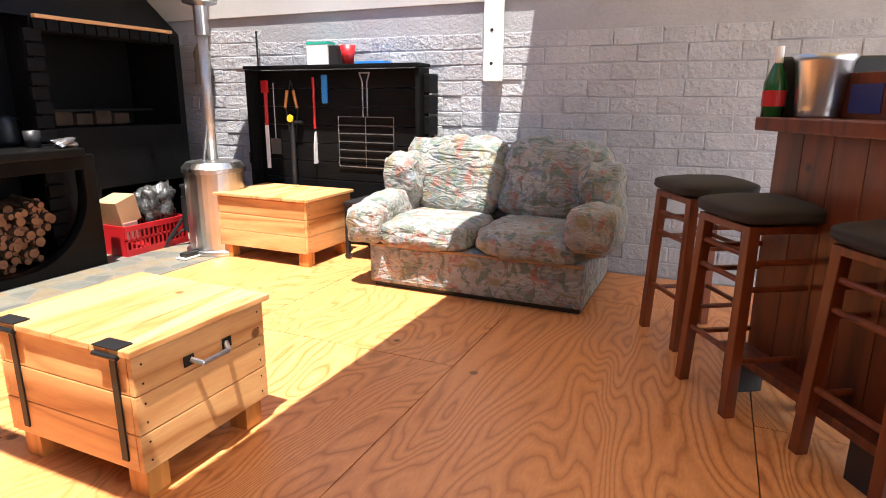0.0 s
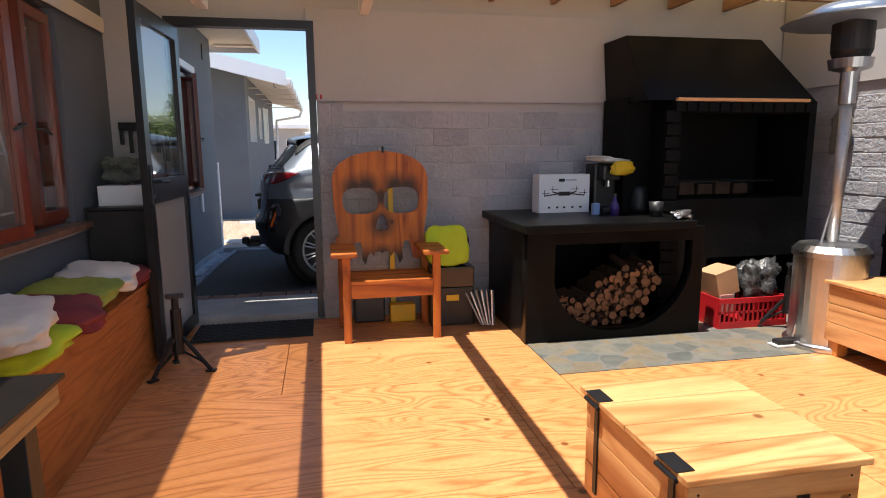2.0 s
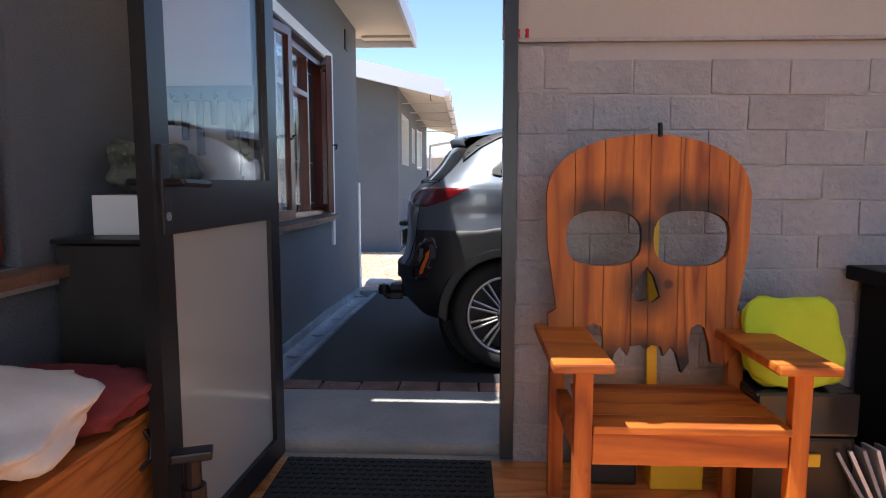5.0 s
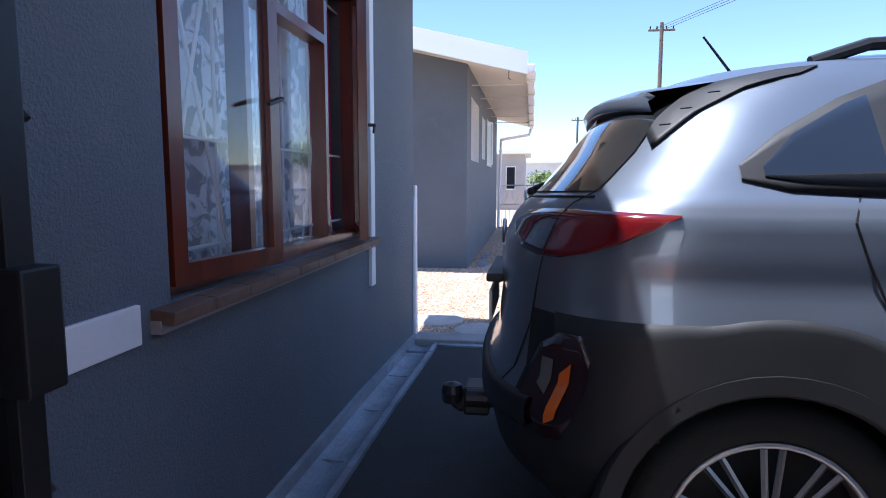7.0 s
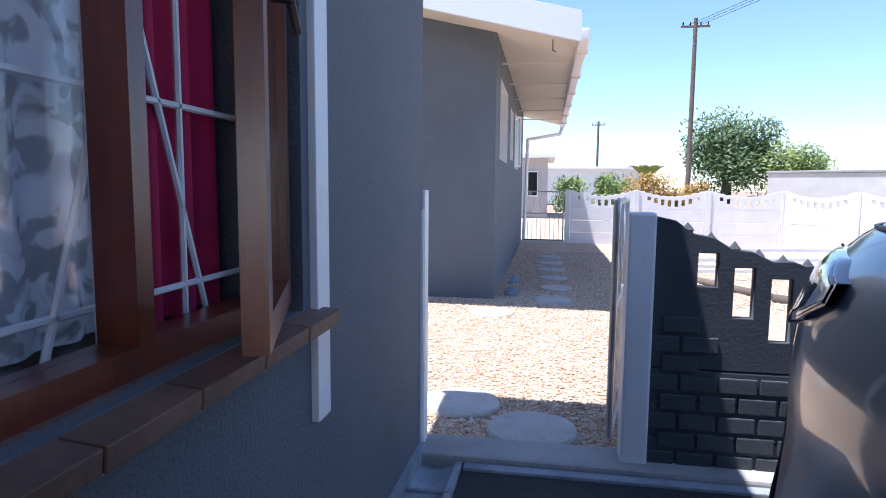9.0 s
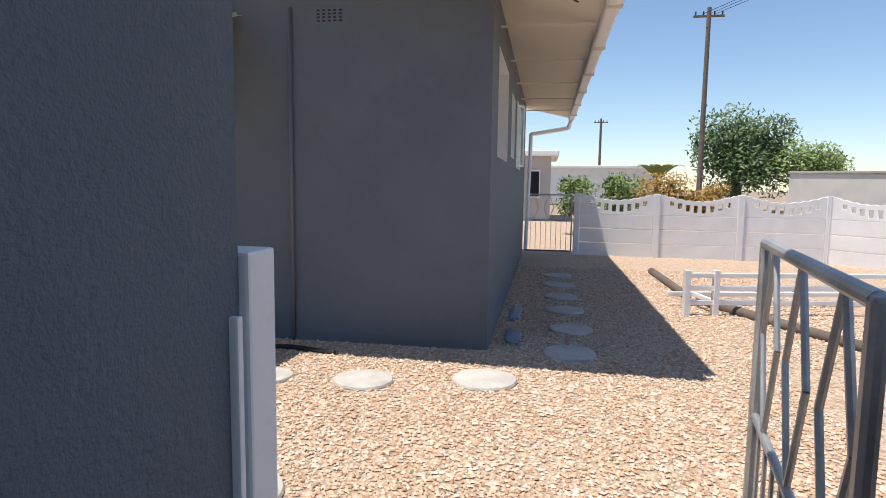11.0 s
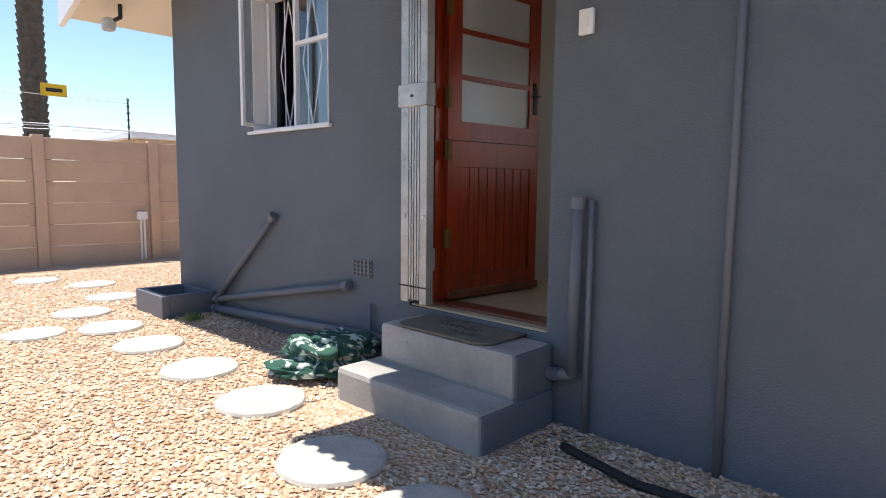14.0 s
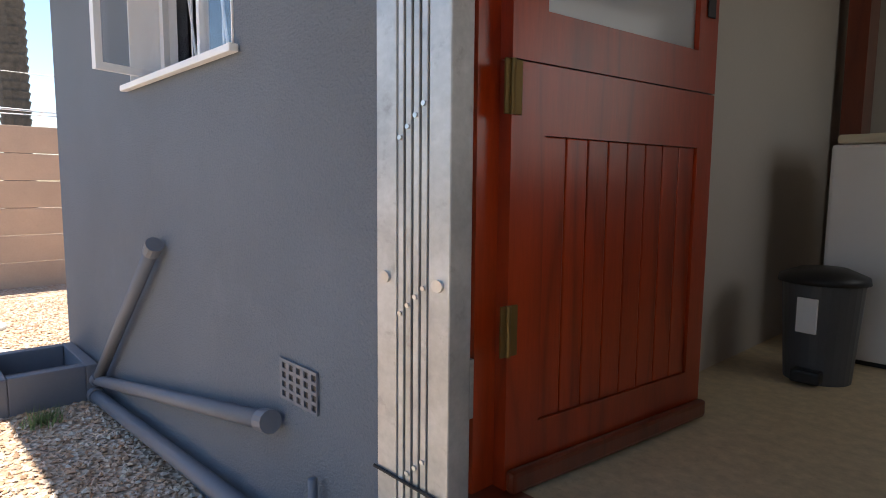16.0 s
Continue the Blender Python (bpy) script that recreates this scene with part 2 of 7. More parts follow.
LINO = surf("patterned_vinyl_floor", (0.55, 0.45, 0.29), 0.45, 0.2, 25, 90, 0.1, 0.001, stain=(0.38, 0.29, 0.17))
CREAM = surf("cream_wall_paint", (0.47, 0.43, 0.38), 0.7, 0.05, 1, 60, 0.1, 0.002)
MATTING = surf("coir_mat", (0.17, 0.145, 0.115), 0.95, 0.25, 12, 220, 0.8, 0.006)
MATINK = surf("coir_mat_print", (0.07, 0.065, 0.06), 0.95, 0.25, 12, 220, 0.6, 0.004)
AWNING = surf("awning_sheet", (0.50, 0.50, 0.36), 0.5, 0.1, 2, 40, 0.1, 0.002)
TAN = surf("tan_roof_sheet", (0.46, 0.36, 0.24), 0.6, 0.15, 1.5, 50, 0.15, 0.003)


def let_light_through(m, share, tint):
    """Fibreglass sheeting that glows in the sun: part of the light passes through, scattered."""
    nt = m.node_tree
    b, out = nt.nodes["Principled BSDF"], nt.nodes["Material Output"]
    tl, mx = nt.nodes.new("ShaderNodeBsdfTranslucent"), nt.nodes.new("ShaderNodeMixShader")
    tl.inputs[0].default_value = (*tint, 1)
    mx.inputs[0].default_value = share
    nt.links.new(b.outputs[0], mx.inputs[1])
    nt.links.new(tl.outputs[0], mx.inputs[2])
    nt.links.new(mx.outputs[0], out.inputs[0])


let_light_through(TAN, 0.25, (0.85, 0.58, 0.26))
SMOKY = pane("smoky_roof_sheet", (0.42, 0.39, 0.33), 0.04)
LEAF = surf("green_leaf", (0.07, 0.12, 0.03), 0.6, 0.4, 1.2, 30, 0.2, 0.005)
LEAF2 = surf("light_green_leaf", (0.14, 0.20, 0.04), 0.6, 0.4, 1.2, 30, 0.2, 0.005)
LEAF3 = surf("orange_yellow_leaf", (0.34, 0.20, 0.03), 0.6, 0.4, 3, 30, 0.2, 0.005)
BARK = surf("tree_bark", (0.10, 0.085, 0.07), 0.9, 0.35, 8, 40, 0.7, 0.02)
POLEWOOD = surf("weathered_pole", (0.14, 0.11, 0.09), 0.85, 0.25, 4, 50, 0.4, 0.006)


def slate_paving():
    m, nt, b = nodes_of("slate_crazy_paving")
    v = coords(nt)
    vo = node(nt, "ShaderNodeTexVoronoi", Scale=6.5)
    ve = node(nt, "ShaderNodeTexVoronoi", Scale=6.5)
    ve.feature = "DISTANCE_TO_EDGE"
    nt.links.new(v, vo.inputs["Vector"])
    nt.links.new(v, ve.inputs["Vector"])
    sep = nt.nodes.new("ShaderNodeSeparateColor")
    nt.links.new(vo.outputs["Color"], sep.inputs[0])
    col = ramp(nt, sep.outputs[0], [(0.0, (0.09, 0.095, 0.085)), (0.4, (0.15, 0.145, 0.115)), (0.7, (0.19, 0.14, 0.08)), (1.0, (0.11, 0.12, 0.11))])
    n = noise_of(nt, v, 14, 6, 0.65)
    col = mixc(nt, 0.5, col, ramp(nt, n, [(0.3, (0.3, 0.3, 0.3)), (0.7, (0.68, 0.68, 0.68))]), "OVERLAY")
    edge = ramp(nt, ve.outputs["Distance"], [(0.0, (1, 1, 1)), (0.06, (0, 0, 0))])
    col = mixc(nt, edge, col, (0.16, 0.15, 0.14))
    nt.links.new(col, b.inputs["Base Color"])
    b.inputs["Roughness"].default_value = 0.55
    bump(nt, b, n, 0.35, 0.008)
    return m


def pebbles():
    m, nt, b = nodes_of("pink_gravel")
    v = coords(nt)
    vo = node(nt, "ShaderNodeTexVoronoi", Scale=38)
    nt.links.new(v, vo.inputs["Vector"])
    sep = nt.nodes.new("ShaderNodeSeparateColor")
    nt.links.new(vo.outputs["Color"], sep.inputs[0])
    col = ramp(nt, sep.outputs[0], [(0.0, (0.40, 0.25, 0.16)), (0.35, (0.56, 0.39, 0.27)), (0.65, (0.62, 0.50, 0.39)), (1.0, (0.50, 0.33, 0.21))])
    n = noise_of(nt, v, 1.1, 4)
    col = mixc(nt, ramp(nt, n, [(0.4, (0, 0, 0)), (0.8, (0.4, 0.4, 0.4))]), col, (0.46, 0.36, 0.27))
    nt.links.new(col, b.inputs["Base Color"])
    b.inputs["Roughness"].default_value = 0.9
    bump(nt, b, vo.outputs["Distance"], 1.0, 0.03)
    return m


def pebble_piece():
    m, nt, b = nodes_of("gravel_stone")
    g = nt.nodes.new("ShaderNodeNewGeometry")
    col = ramp(nt, g.outputs["Random Per Island"], [(0.0, (0.40, 0.25, 0.16)), (0.3, (0.57, 0.38, 0.25)), (0.55, (0.62, 0.47, 0.34)), (0.8, (0.68, 0.60, 0.50)), (1.0, (0.48, 0.34, 0.25))])
    nt.links.new(col, b.inputs["Base Color"])
    b.inputs["Roughness"].default_value = 0.85
    return m


def floral():
    m, nt, b = nodes_of("faded_floral_upholstery")
    v = coords(nt)
    col = ramp(nt, noise_of(nt, v, 3.0, 3), [(0.35, (0.20, 0.20, 0.19)), (0.65, (0.33, 0.325, 0.31))])
    for sc, c, lo in ((11, (0.07, 0.12, 0.09), 0.52), (9, (0.28, 0.10, 0.07), 0.55), (14, (0.12, 0.16, 0.20), 0.56), (8, (0.20, 0.17, 0.08), 0.58)):
        k = ramp(nt, noise_of(nt, v, sc, 4, 0.6, 0.8 + sc * 0.03), [(lo, (0, 0, 0)), (lo + 0.06, (0.75, 0.75, 0.75))])
        col = mixc(nt, k, col, c)
    nt.links.new(col, b.inputs["Base Color"])
    b.inputs["Roughness"].default_value = 0.85
    b.inputs["Sheen Weight"].default_value = 0.2
    wr = noise_of(nt, coords(nt, (1, 0.35, 1)), 16, 4, 0.55, 1.2)
    bump(nt, b, wr, 0.9, 0.05)
    return m


def lace():
    m, nt, b = nodes_of("lace_net")
    v = coords(nt)
    k = ramp(nt, noise_of(nt, v, 13, 3, 0.5, 1.0), [(0.46, (0.45, 0.45, 0.45)), (0.53, (0.92, 0.92, 0.92))])
    b.inputs["Base Color"].default_value = (0.78, 0.80, 0.83, 1)
    b.inputs["Roughness"].default_value = 0.9
    nt.links.new(k, b.inputs["Alpha"])
    return m


def frosted(name="frosted_pane", c=(0.60, 0.64, 0.66)):
    m, nt, b = nodes_of(name)
    b.inputs["Base Color"].default_value = (*c, 1)
    b.inputs["Roughness"].default_value = 0.12
    b.inputs["Transmission Weight"].default_value = 0.25
    return m


def green_towel():
    m, nt, b = nodes_of("green_white_towel")
    v = coords(nt)
    col = ramp(nt, noise_of(nt, v, 9, 3, 0.5, 1.5), [(0.52, (0.02, 0.075, 0.055)), (0.60, (0.50, 0.57, 0.54))])
    nt.links.new(col, b.inputs["Base Color"])
    b.inputs["Roughness"].default_value = 0.95
    bump(nt, b, noise_of(nt, v, 140, 3), 0.6, 0.004)
    return m


FROST2 = frosted("grey_frosted_pane", (0.36, 0.41, 0.43))
VOILE = surf("grey_net", (0.36, 0.33, 0.30), 0.9, 0.1, 2, 200, 0.2, 0.002)
SLATE, GRAVEL, PEBBLE, FLORAL, LACE, FROST, TOWEL = slate_paving(), pebbles(), pebble_piece(), floral(), lace(), frosted(), green_towel()


# ---- building helpers ----
def box(bm, x0, x1, y0, y1, z0, z1, bev=0.0, m=None):
    v = bmesh.ops.create_cube(bm, size=1)["verts"]
    for p in v:
        p.co = Vector(((x0 + x1) / 2 + p.co.x * (x1 - x0), (y0 + y1) / 2 + p.co.y * (y1 - y0), (z0 + z1) / 2 + p.co.z * (z1 - z0)))
    if bev:
        es = list({e for p in v for e in p.link_edges})
        r = bmesh.ops.bevel(bm, geom=es, offset=bev, segments=2, affect="EDGES", profile=0.6)
        v = list({p for f in r["faces"] for p in f.verts} | {p for p in v if p.is_valid})
    if m is not None:
        bmesh.ops.transform(bm, matrix=m, verts=v)
    return bm


def B(*a, bev=0.004, m=None):
    return box(bmesh.new(), *a, bev=bev, m=m)


def rod(bm, p0, p1, r, r2=None, seg=12):
    p0, p1 = Vector(p0), Vector(p1)
    d = p1 - p0
    m = Matrix.Translation((p0 + p1) / 2) @ d.to_track_quat("Z", "Y").to_matrix().to_4x4()
    bmesh.ops.create_cone(bm, cap_ends=True, segments=seg, radius1=r, radius2=r if r2 is None else r2, depth=d.length, matrix=m)
    return bm


def R(*a, **k):
    return rod(bmesh.new(), *a, **k)


def lathe(prof, seg=28, bm=None, at=(0, 0, 0)):
    """A turned shape from pairs of radius and height."""
    bm = bm or bmesh.new()
    rings = []
    for r, z in prof:
        rings.append([bm.verts.new((at[0] + r * math.cos(i * math.tau / seg), at[1] + r * math.sin(i * math.tau / seg), at[2] + z)) for i in range(seg)])
    for a, b in zip(rings, rings[1:]):
        for i in range(seg):
            bm.faces.new((a[i], a[(i + 1) % seg], b[(i + 1) % seg], b[i]))
    return bm


def blob(sx, sy, sz, seed=0, rough=0.06, sub=4, power=0.75):
    """A soft stuffed shape with creases, on z = 0."""
    bm = bmesh.new()
    bmesh.ops.create_cube(bm, size=2)
    bmesh.ops.subdivide_edges(bm, edges=bm.edges[:], cuts=9, use_grid_fill=True)
    for p in bm.verts:
        c = p.co.copy()
        l = (abs(c.x) ** 4 + abs(c.y) ** 4 + abs(c.z) ** 4) ** 0.25
        c = c / l
        k = 1 - 0.25 * (1 - power) * (c.x * c.x + c.y * c.y)
        n = noise.noise(Vector((c.x * 1.7 + seed, c.y * 1.7, c.z * 1.7 + seed * 2))) * rough * 2 + noise.noise(Vector((c.x * 5 + seed, c.y * 5, c.z * 3))) * rough
        p.co = Vector((c.x * sx / 2 * (1 + n), c.y * sy / 2 * (1 + n), c.z * sz / 2 * k * (1 + n * 1.5)))
    for f in bm.faces:
        f.smooth = True
    lo = min(p.co.z for p in bm.verts)
    bmesh.ops.translate(bm, verts=bm.verts, vec=(0, 0, -lo))
    return bm


def plate(outline, holes=(), thick=0.02, bevel=0.0):
    """A flat board in the x-z plane, of the given outline with holes through it, thick along y."""
    cu = bpy.data.curves.new("outline", "CURVE")
    cu.dimensions, cu.fill_mode = "2D", "BOTH"
    cu.extrude, cu.bevel_depth = thick / 2 - bevel, bevel
    cu.bevel_resolution = 0
    for pts in (outline, *holes):
        sp = cu.splines.new("POLY")
        sp.points.add(len(pts) - 1)
        for p, (a, b) in zip(sp.points, pts):
            p.co = (a, b, 0, 1)
        sp.use_cyclic_u = True
    ob = bpy.data.objects.new("outline", cu)
    me = ob.to_mesh()
    bm = bmesh.new()
    bm.from_mesh(me)
    ob.to_mesh_clear()
    bpy.data.objects.remove(ob)
    bpy.data.curves.remove(cu)
    bmesh.ops.remove_doubles(bm, verts=bm.verts, dist=0.0002)
    bmesh.ops.transform(bm, matrix=Matrix(((1, 0, 0, 0), (0, 0, -1, 0), (0, 1, 0, 0), (0, 0, 0, 1))), verts=bm.verts)
    return bm


def tube(pts, r, seg=8):
    bm = bmesh.new()
    for a, b in zip(pts, pts[1:]):
        rod(bm, a, b, r, seg=seg)
    for p in pts[1:-1]:
        bmesh.ops.create_icosphere(bm, subdivisions=1, radius=r * 1.02, matrix=Matrix.Translation(p))
    return bm


def arc(cx, cz, rx, rz, a0, a1, n=14):
    return [(cx + rx * math.cos(radians(a0 + (a1 - a0) * i / n)), cz + rz * math.sin(radians(a0 + (a1 - a0) * i / n))) for i in range(n + 1)]


def part(name, bm, material, parent=None, label="", at=None, smooth=False):
    me = bpy.data.meshes.new(name)
    if smooth:
        for f in bm.faces:
            f.smooth = True
    bm.to_mesh(me)
    bm.free()
    me.materials.append(material)
    ob = new(name, me)
    if parent:
        ob.parent = parent
    if at is not None:
        ob.matrix_basis = at
    return tagged(ob, label)


def again(ob, name, at, parent=None):
    """Another piece on the same mesh."""
    o = new(name, ob.data)
    o.parent = parent or ob.parent
    o.matrix_basis = at
    return o


def thing(name, at, label, category, group=""):
    ob = new(name)
    ob.empty_display_size = 0.1
    ob.matrix_basis = at
    return tagged(ob, label, category, group)


def setting(name, bm, material, label=""):
    return tagged(part(name, bm, material), label or name.replace("_", " "), kind="structure")


def glass_pane(bm, parent, material=None, name="pane"):
    ob = part(name, bm, material or GLASS, parent)
    ob.visible_shadow = False
    return ob

# ---- large structure ----
def wall_boxes(bm, axis, a0, a1, t0, t1, z0, z1, holes):
    """A wall along an axis from a0 to a1, between t0 and t1 across, with rectangular holes (a, a, z, z)."""
    cuts = sorted({a0, a1, *[h[0] for h in holes], *[h[1] for h in holes]})
    for s, e in zip(cuts, cuts[1:]):
        zs = [(h[2], h[3]) for h in holes if h[0] <= s and h[1] >= e]
        z = z0
        for lo, hi in sorted(zs) + [(z1, z1)]:
            if lo > z:
                if axis == "x":
                    box(bm, s, e, t0, t1, z, lo)
                else:
                    box(bm, t0, t1, s, e, z, lo)
            z = hi
    bmesh.ops.remove_doubles(bm, verts=bm.verts, dist=0.0001)
    return bm


RX, DY, LX = 4.93, 5.41, -0.60
floor = setting("floor", B(-0.85, 6.6, -2.2, 5.6, -0.16, -0.022, bev=0), CONCRETE, "timber deck floor of varnished plywood sheets")
setting("paving", B(2.25, RX, 3.85, DY, -0.02, 0.004, bev=0.004), SLATE, "grey and rust slate crazy paving before the fireplace")
wall_left = setting("wall_left", wall_boxes(bmesh.new(), "y", -2.2, 9.88, -0.85, LX, -0.2, 2.95, [(2.25, 4.62, 0.93, 2.17), (6.55, 8.47, 0.90, 2.27)]), CHARCOAL, "charcoal rendered house wall with two wooden windows")
wall_door = setting("wall_door", wall_boxes(bmesh.new(), "x", LX, 6.6, DY + 0.02, DY + 0.09, -0.1, 2.62, [(-0.18, 0.87, -0.1, 2.31)]), PLASTER, "grey plastered wall with an open doorway")
wall_right = setting("wall_right", B(RX + 0.02, RX + 0.2, -2.2, DY, -0.1, 3.3, bev=0), MORTAR, "white and grey painted brick wall")
# out of view; the wide opening is assumed, to let more daylight in
setting("wall_south", wall_boxes(bmesh.new(), "x", -0.6, 4.95, -2.4, -2.2, -0.1, 2.9, [(0.2, 4.6, 0.05, 2.35)]), PLASTER, "plain grey plastered wall with a wide open front")
wall_board = setting("wall_board", B(0.81, 3.43, DY - 0.01, DY + 0.02, 1.735, 2.40, bev=0.003), PLASTER, "smooth grey boarded panel above the brick ledge")


def roof():
    bm = bmesh.new()
    cl, mk = bmesh.new(), bmesh.new()

    def sheet(b, x0, x1, y0, y1):
        n = int((x1 - x0) / 0.019)
        low, high = [], []
        for i in range(n + 1):
            x = x0 + (x1 - x0) * i / n
            dz = 0.009 * math.cos(x * math.tau / 0.076)
            low.append(b.verts.new((x, y0, 2.66 + dz)))
            high.append(b.verts.new((x, y1, 2.60 + dz)))
        for i in range(n):
            b.faces.new((low[i], low[i + 1], high[i + 1], high[i]))
    sheet(bm, -0.84, 6.6, -2.3, 1.6)
    sheet(bm, -0.84, 6.6, 4.5, 5.7)
    sheet(mk, -0.84, 0.10, 1.6, 4.5)
    sheet(bm, 4.92, 6.6, 1.6, 4.5)
    setting("ceiling", bm, TAN, "tan corrugated roof sheeting on timber rafters")
    setting("roof_sheet_smoky", mk, SMOKY, "smoky corrugated roof sheet that dims the sun")
    for x0, x1 in ((0.10, 2.5), (2.5, 4.92)):
        sheet(cl, x0, x1, 1.6, 4.5)
    ob = setting("skylight", cl, CLEAR, "clear corrugated roof sheets that let the sun in")
    ob.visible_shadow = False


roof()
for x in (-0.35, 0.17, 0.69, 1.21, 1.73, 2.25, 2.77, 3.29, 3.81, 4.33):
    for y0, y1 in ((-2.15, 1.22), (4.5, DY + 0.01)):
        b = B(x - 0.019, x + 0.019, y0, y1, 2.50, 2.588, bev=0.003)
        tagged(part("rafter", b, RAFTER), "brown pine rafter under the corrugated roof", "rafter", "rafters of the roof", "structure")
for x in (0.17, 1.21):
    b = B(x - 0.035, x + 0.035, -2.1, 4.92, 2.26, 2.39, bev=0.004)
    tagged(part("beam", b, WHITE), "white painted timber beam with a sawn end", "beam", "white beams", "structure")
for y in (1.2, 4.55):
    tagged(part("purlin", B(-0.58, 4.9, y - 0.025, y + 0.025, 2.391, 2.498, bev=0.003), RAFTER), "brown pine cross beam under the rafters", "beam", "", "structure")
tagged(part("wall_plate", B(0.02 + LX, LX + 0.012 + 0.02, 0.0, 5.38, 2.17, 2.27, bev=0.002), SOFFIT), "cream painted band above the window", "trim", "", "structure")

# door frame and open leaf
door_frame = thing("door_1", pose(-0.18, DY - 0.02, 0.03), "open dark aluminium door with frosted panes", "door")
door_frame["kind"] = "structure"
part("frame", wall_boxes(bmesh.new(), "x", 0.002, 1.048, -0.03, 0.06, 0.0, 2.27, [(0.06, 0.995, 0.0, 2.21)]), ALU, door_frame)
leaf = thing("door_leaf", pose(-0.105, DY - 0.06, 0.05, 0, 0, -93), "open bronze aluminium door leaf with two glass panes", "door")
part("frame", wall_boxes(bmesh.new(), "x", 0, 0.87, -0.022, 0.022, 0, 2.16, [(0.085, 0.785, 0.09, 0.98), (0.085, 0.785, 1.13, 2.07)]), ALU, leaf)
part("pane", B(0.085, 0.785, -0.004, 0.004, 0.09, 0.98, bev=0), FROST2, leaf, "frosted lower pane")
glass_pane(B(0.085, 0.785, -0.004, 0.004, 1.13, 2.07, bev=0), leaf)
for s in (-1, 1):
    h = part("handle_plate", B(0.80, 0.84, s * 0.025 - 0.006, s * 0.025 + 0.006, 0.98, 1.22, bev=0.003), BLACK, leaf)
    part("handle", tube([(0.82, s * 0.03, 1.12), (0.82, s * 0.075, 1.12), (0.69, s * 0.08, 1.115)], 0.011), BLACK, h)
    part("keyhole", R((0.82, s * 0.03, 1.03), (0.82, s * 0.034, 1.03), 0.012), STEEL, h)

# folded security gate outside the doorway
grille = thing("security_gate", pose(-0.42, DY + 0.30, 0.04), "folded brown steel trellis security gate", "gate")
for i in range(5):
    part("bar", B(0.0 + i * 0.042, 0.016 + i * 0.042, -0.02, 0.02, 0.02, 2.2, bev=0.002), DARKMETAL, grille)
for i in range(9):
    z = 0.1 + i * 0.23
    part("lattice_strip", R((0.0, -0.024, z), (0.18, -0.024, z + 0.2), 0.006, seg=6), DARKMETAL, grille)
    part("lattice_strip", R((0.18, 0.026, z), (0.0, 0.026, z + 0.2), 0.006, seg=6), DARKMETAL, grille)
part("lock_box", B(0.17, 0.21, -0.03, 0.03, 0.93, 1.08, bev=0.004), DARKMETAL, grille)
part("cable_tie", tube([(0.09, -0.03, 1.40), (0.13, -0.04, 1.42), (0.11, -0.05, 1.30)], 0.004, 6), BLACK, grille)

# ---- ground ----
def slab(x0, x1, pts, depth, bm=None):
    """A slab across x whose top follows pairs of y and z."""
    bm = bm or bmesh.new()
    r = []
    for y, z in pts:
        r.append([bm.verts.new((x, y, zz)) for x, zz in ((x0, z), (x1, z), (x1, z - depth), (x0, z - depth))])
    for a, b in zip(r, r[1:]):
        for i in range(4):
            bm.faces.new((a[i], a[(i + 1) % 4], b[(i + 1) % 4], b[i]))
    bm.faces.new(r[0][::-1])
    bm.faces.new(r[-1])
    return bm


setting("ground", B(-400, 400, -400, 500, -0.6, -0.17, bev=0), surf("dry_ground", (0.30, 0.23, 0.16), 0.95, 0.25, 0.4, 20, 0.4, 0.02), "dry sandy ground reaching the horizon")
setting("gravel_yard", B(-12, 9, 10.02, 40, -0.165, -0.085, bev=0), GRAVEL, "yard of pink and tan gravel")
DRIVE = [(5.6, 0.03), (6.45, 0.03), (8.3, -0.02), (9.72, -0.09)]
setting("driveway", slab(-0.37, 9, [(6.32, 0.03), (6.45, 0.03), (8.3, -0.02), (9.72, -0.09)], 0.3), ASPHALT, "dark asphalt driveway")
setting("threshold", slab(-0.6, 9, [(5.5, 0.035), (6.16, 0.035)], 0.3), CONCRETE, "worn grey concrete apron outside the door")
setting("kerb", B(-0.6, 9, 9.78, 10.02, -0.3, -0.05, bev=0.015), CONCRETE, "grey concrete kerb at the gravel")
setting("kerb_edge", B(-0.37, 9, 9.72, 9.78, -0.3, -0.075, bev=0.006), GUTTER, "narrow cement edging")


def channel():
    bm = bmesh.new()
    rows = []
    for y, z in [(6.0, 0.035), (6.45, 0.03), (8.3, -0.02), (9.78, -0.09)]:
        row = []
        for i in range(9):
            x = -0.60 + 0.19 * i / 8
            row.append(bm.verts.new((x, y, z + 0.045 * ((i - 4) / 4) ** 2 - 0.03)))
        row.append(bm.verts.new((-0.38, y, z + 0.015)))
        row.append(bm.verts.new((-0.37, y, z - 0.2)))
        row.append(bm.verts.new((-0.60, y, z - 0.2)))
        rows.append(row)
    for a, b in zip(rows, rows[1:]):
        for i in range(len(a) - 1):
            bm.faces.new((a[i], b[i], b[i + 1], a[i + 1]))
    return bm


setting("gutter_channel", channel(), GUTTER, "half-round cement gutter channel along the house wall")
for i, y in enumerate((6.9, 7.55, 8.2, 8.85, 9.45)):
    part("joint", B(-0.59, -0.385, y, y + 0.012, -0.06, 0.02 - 0.03 * (y - 6.4), bev=0.002), GUTTER, bpy.data.objects["gutter_channel"])
wall_foot = setting("skirting_cement", slab(-0.60, -0.575, [(5.62, 0.09), (8.3, 0.04), (9.86, -0.03)], 0.2), GUTTER, "rough cement fillet at the foot of the wall")


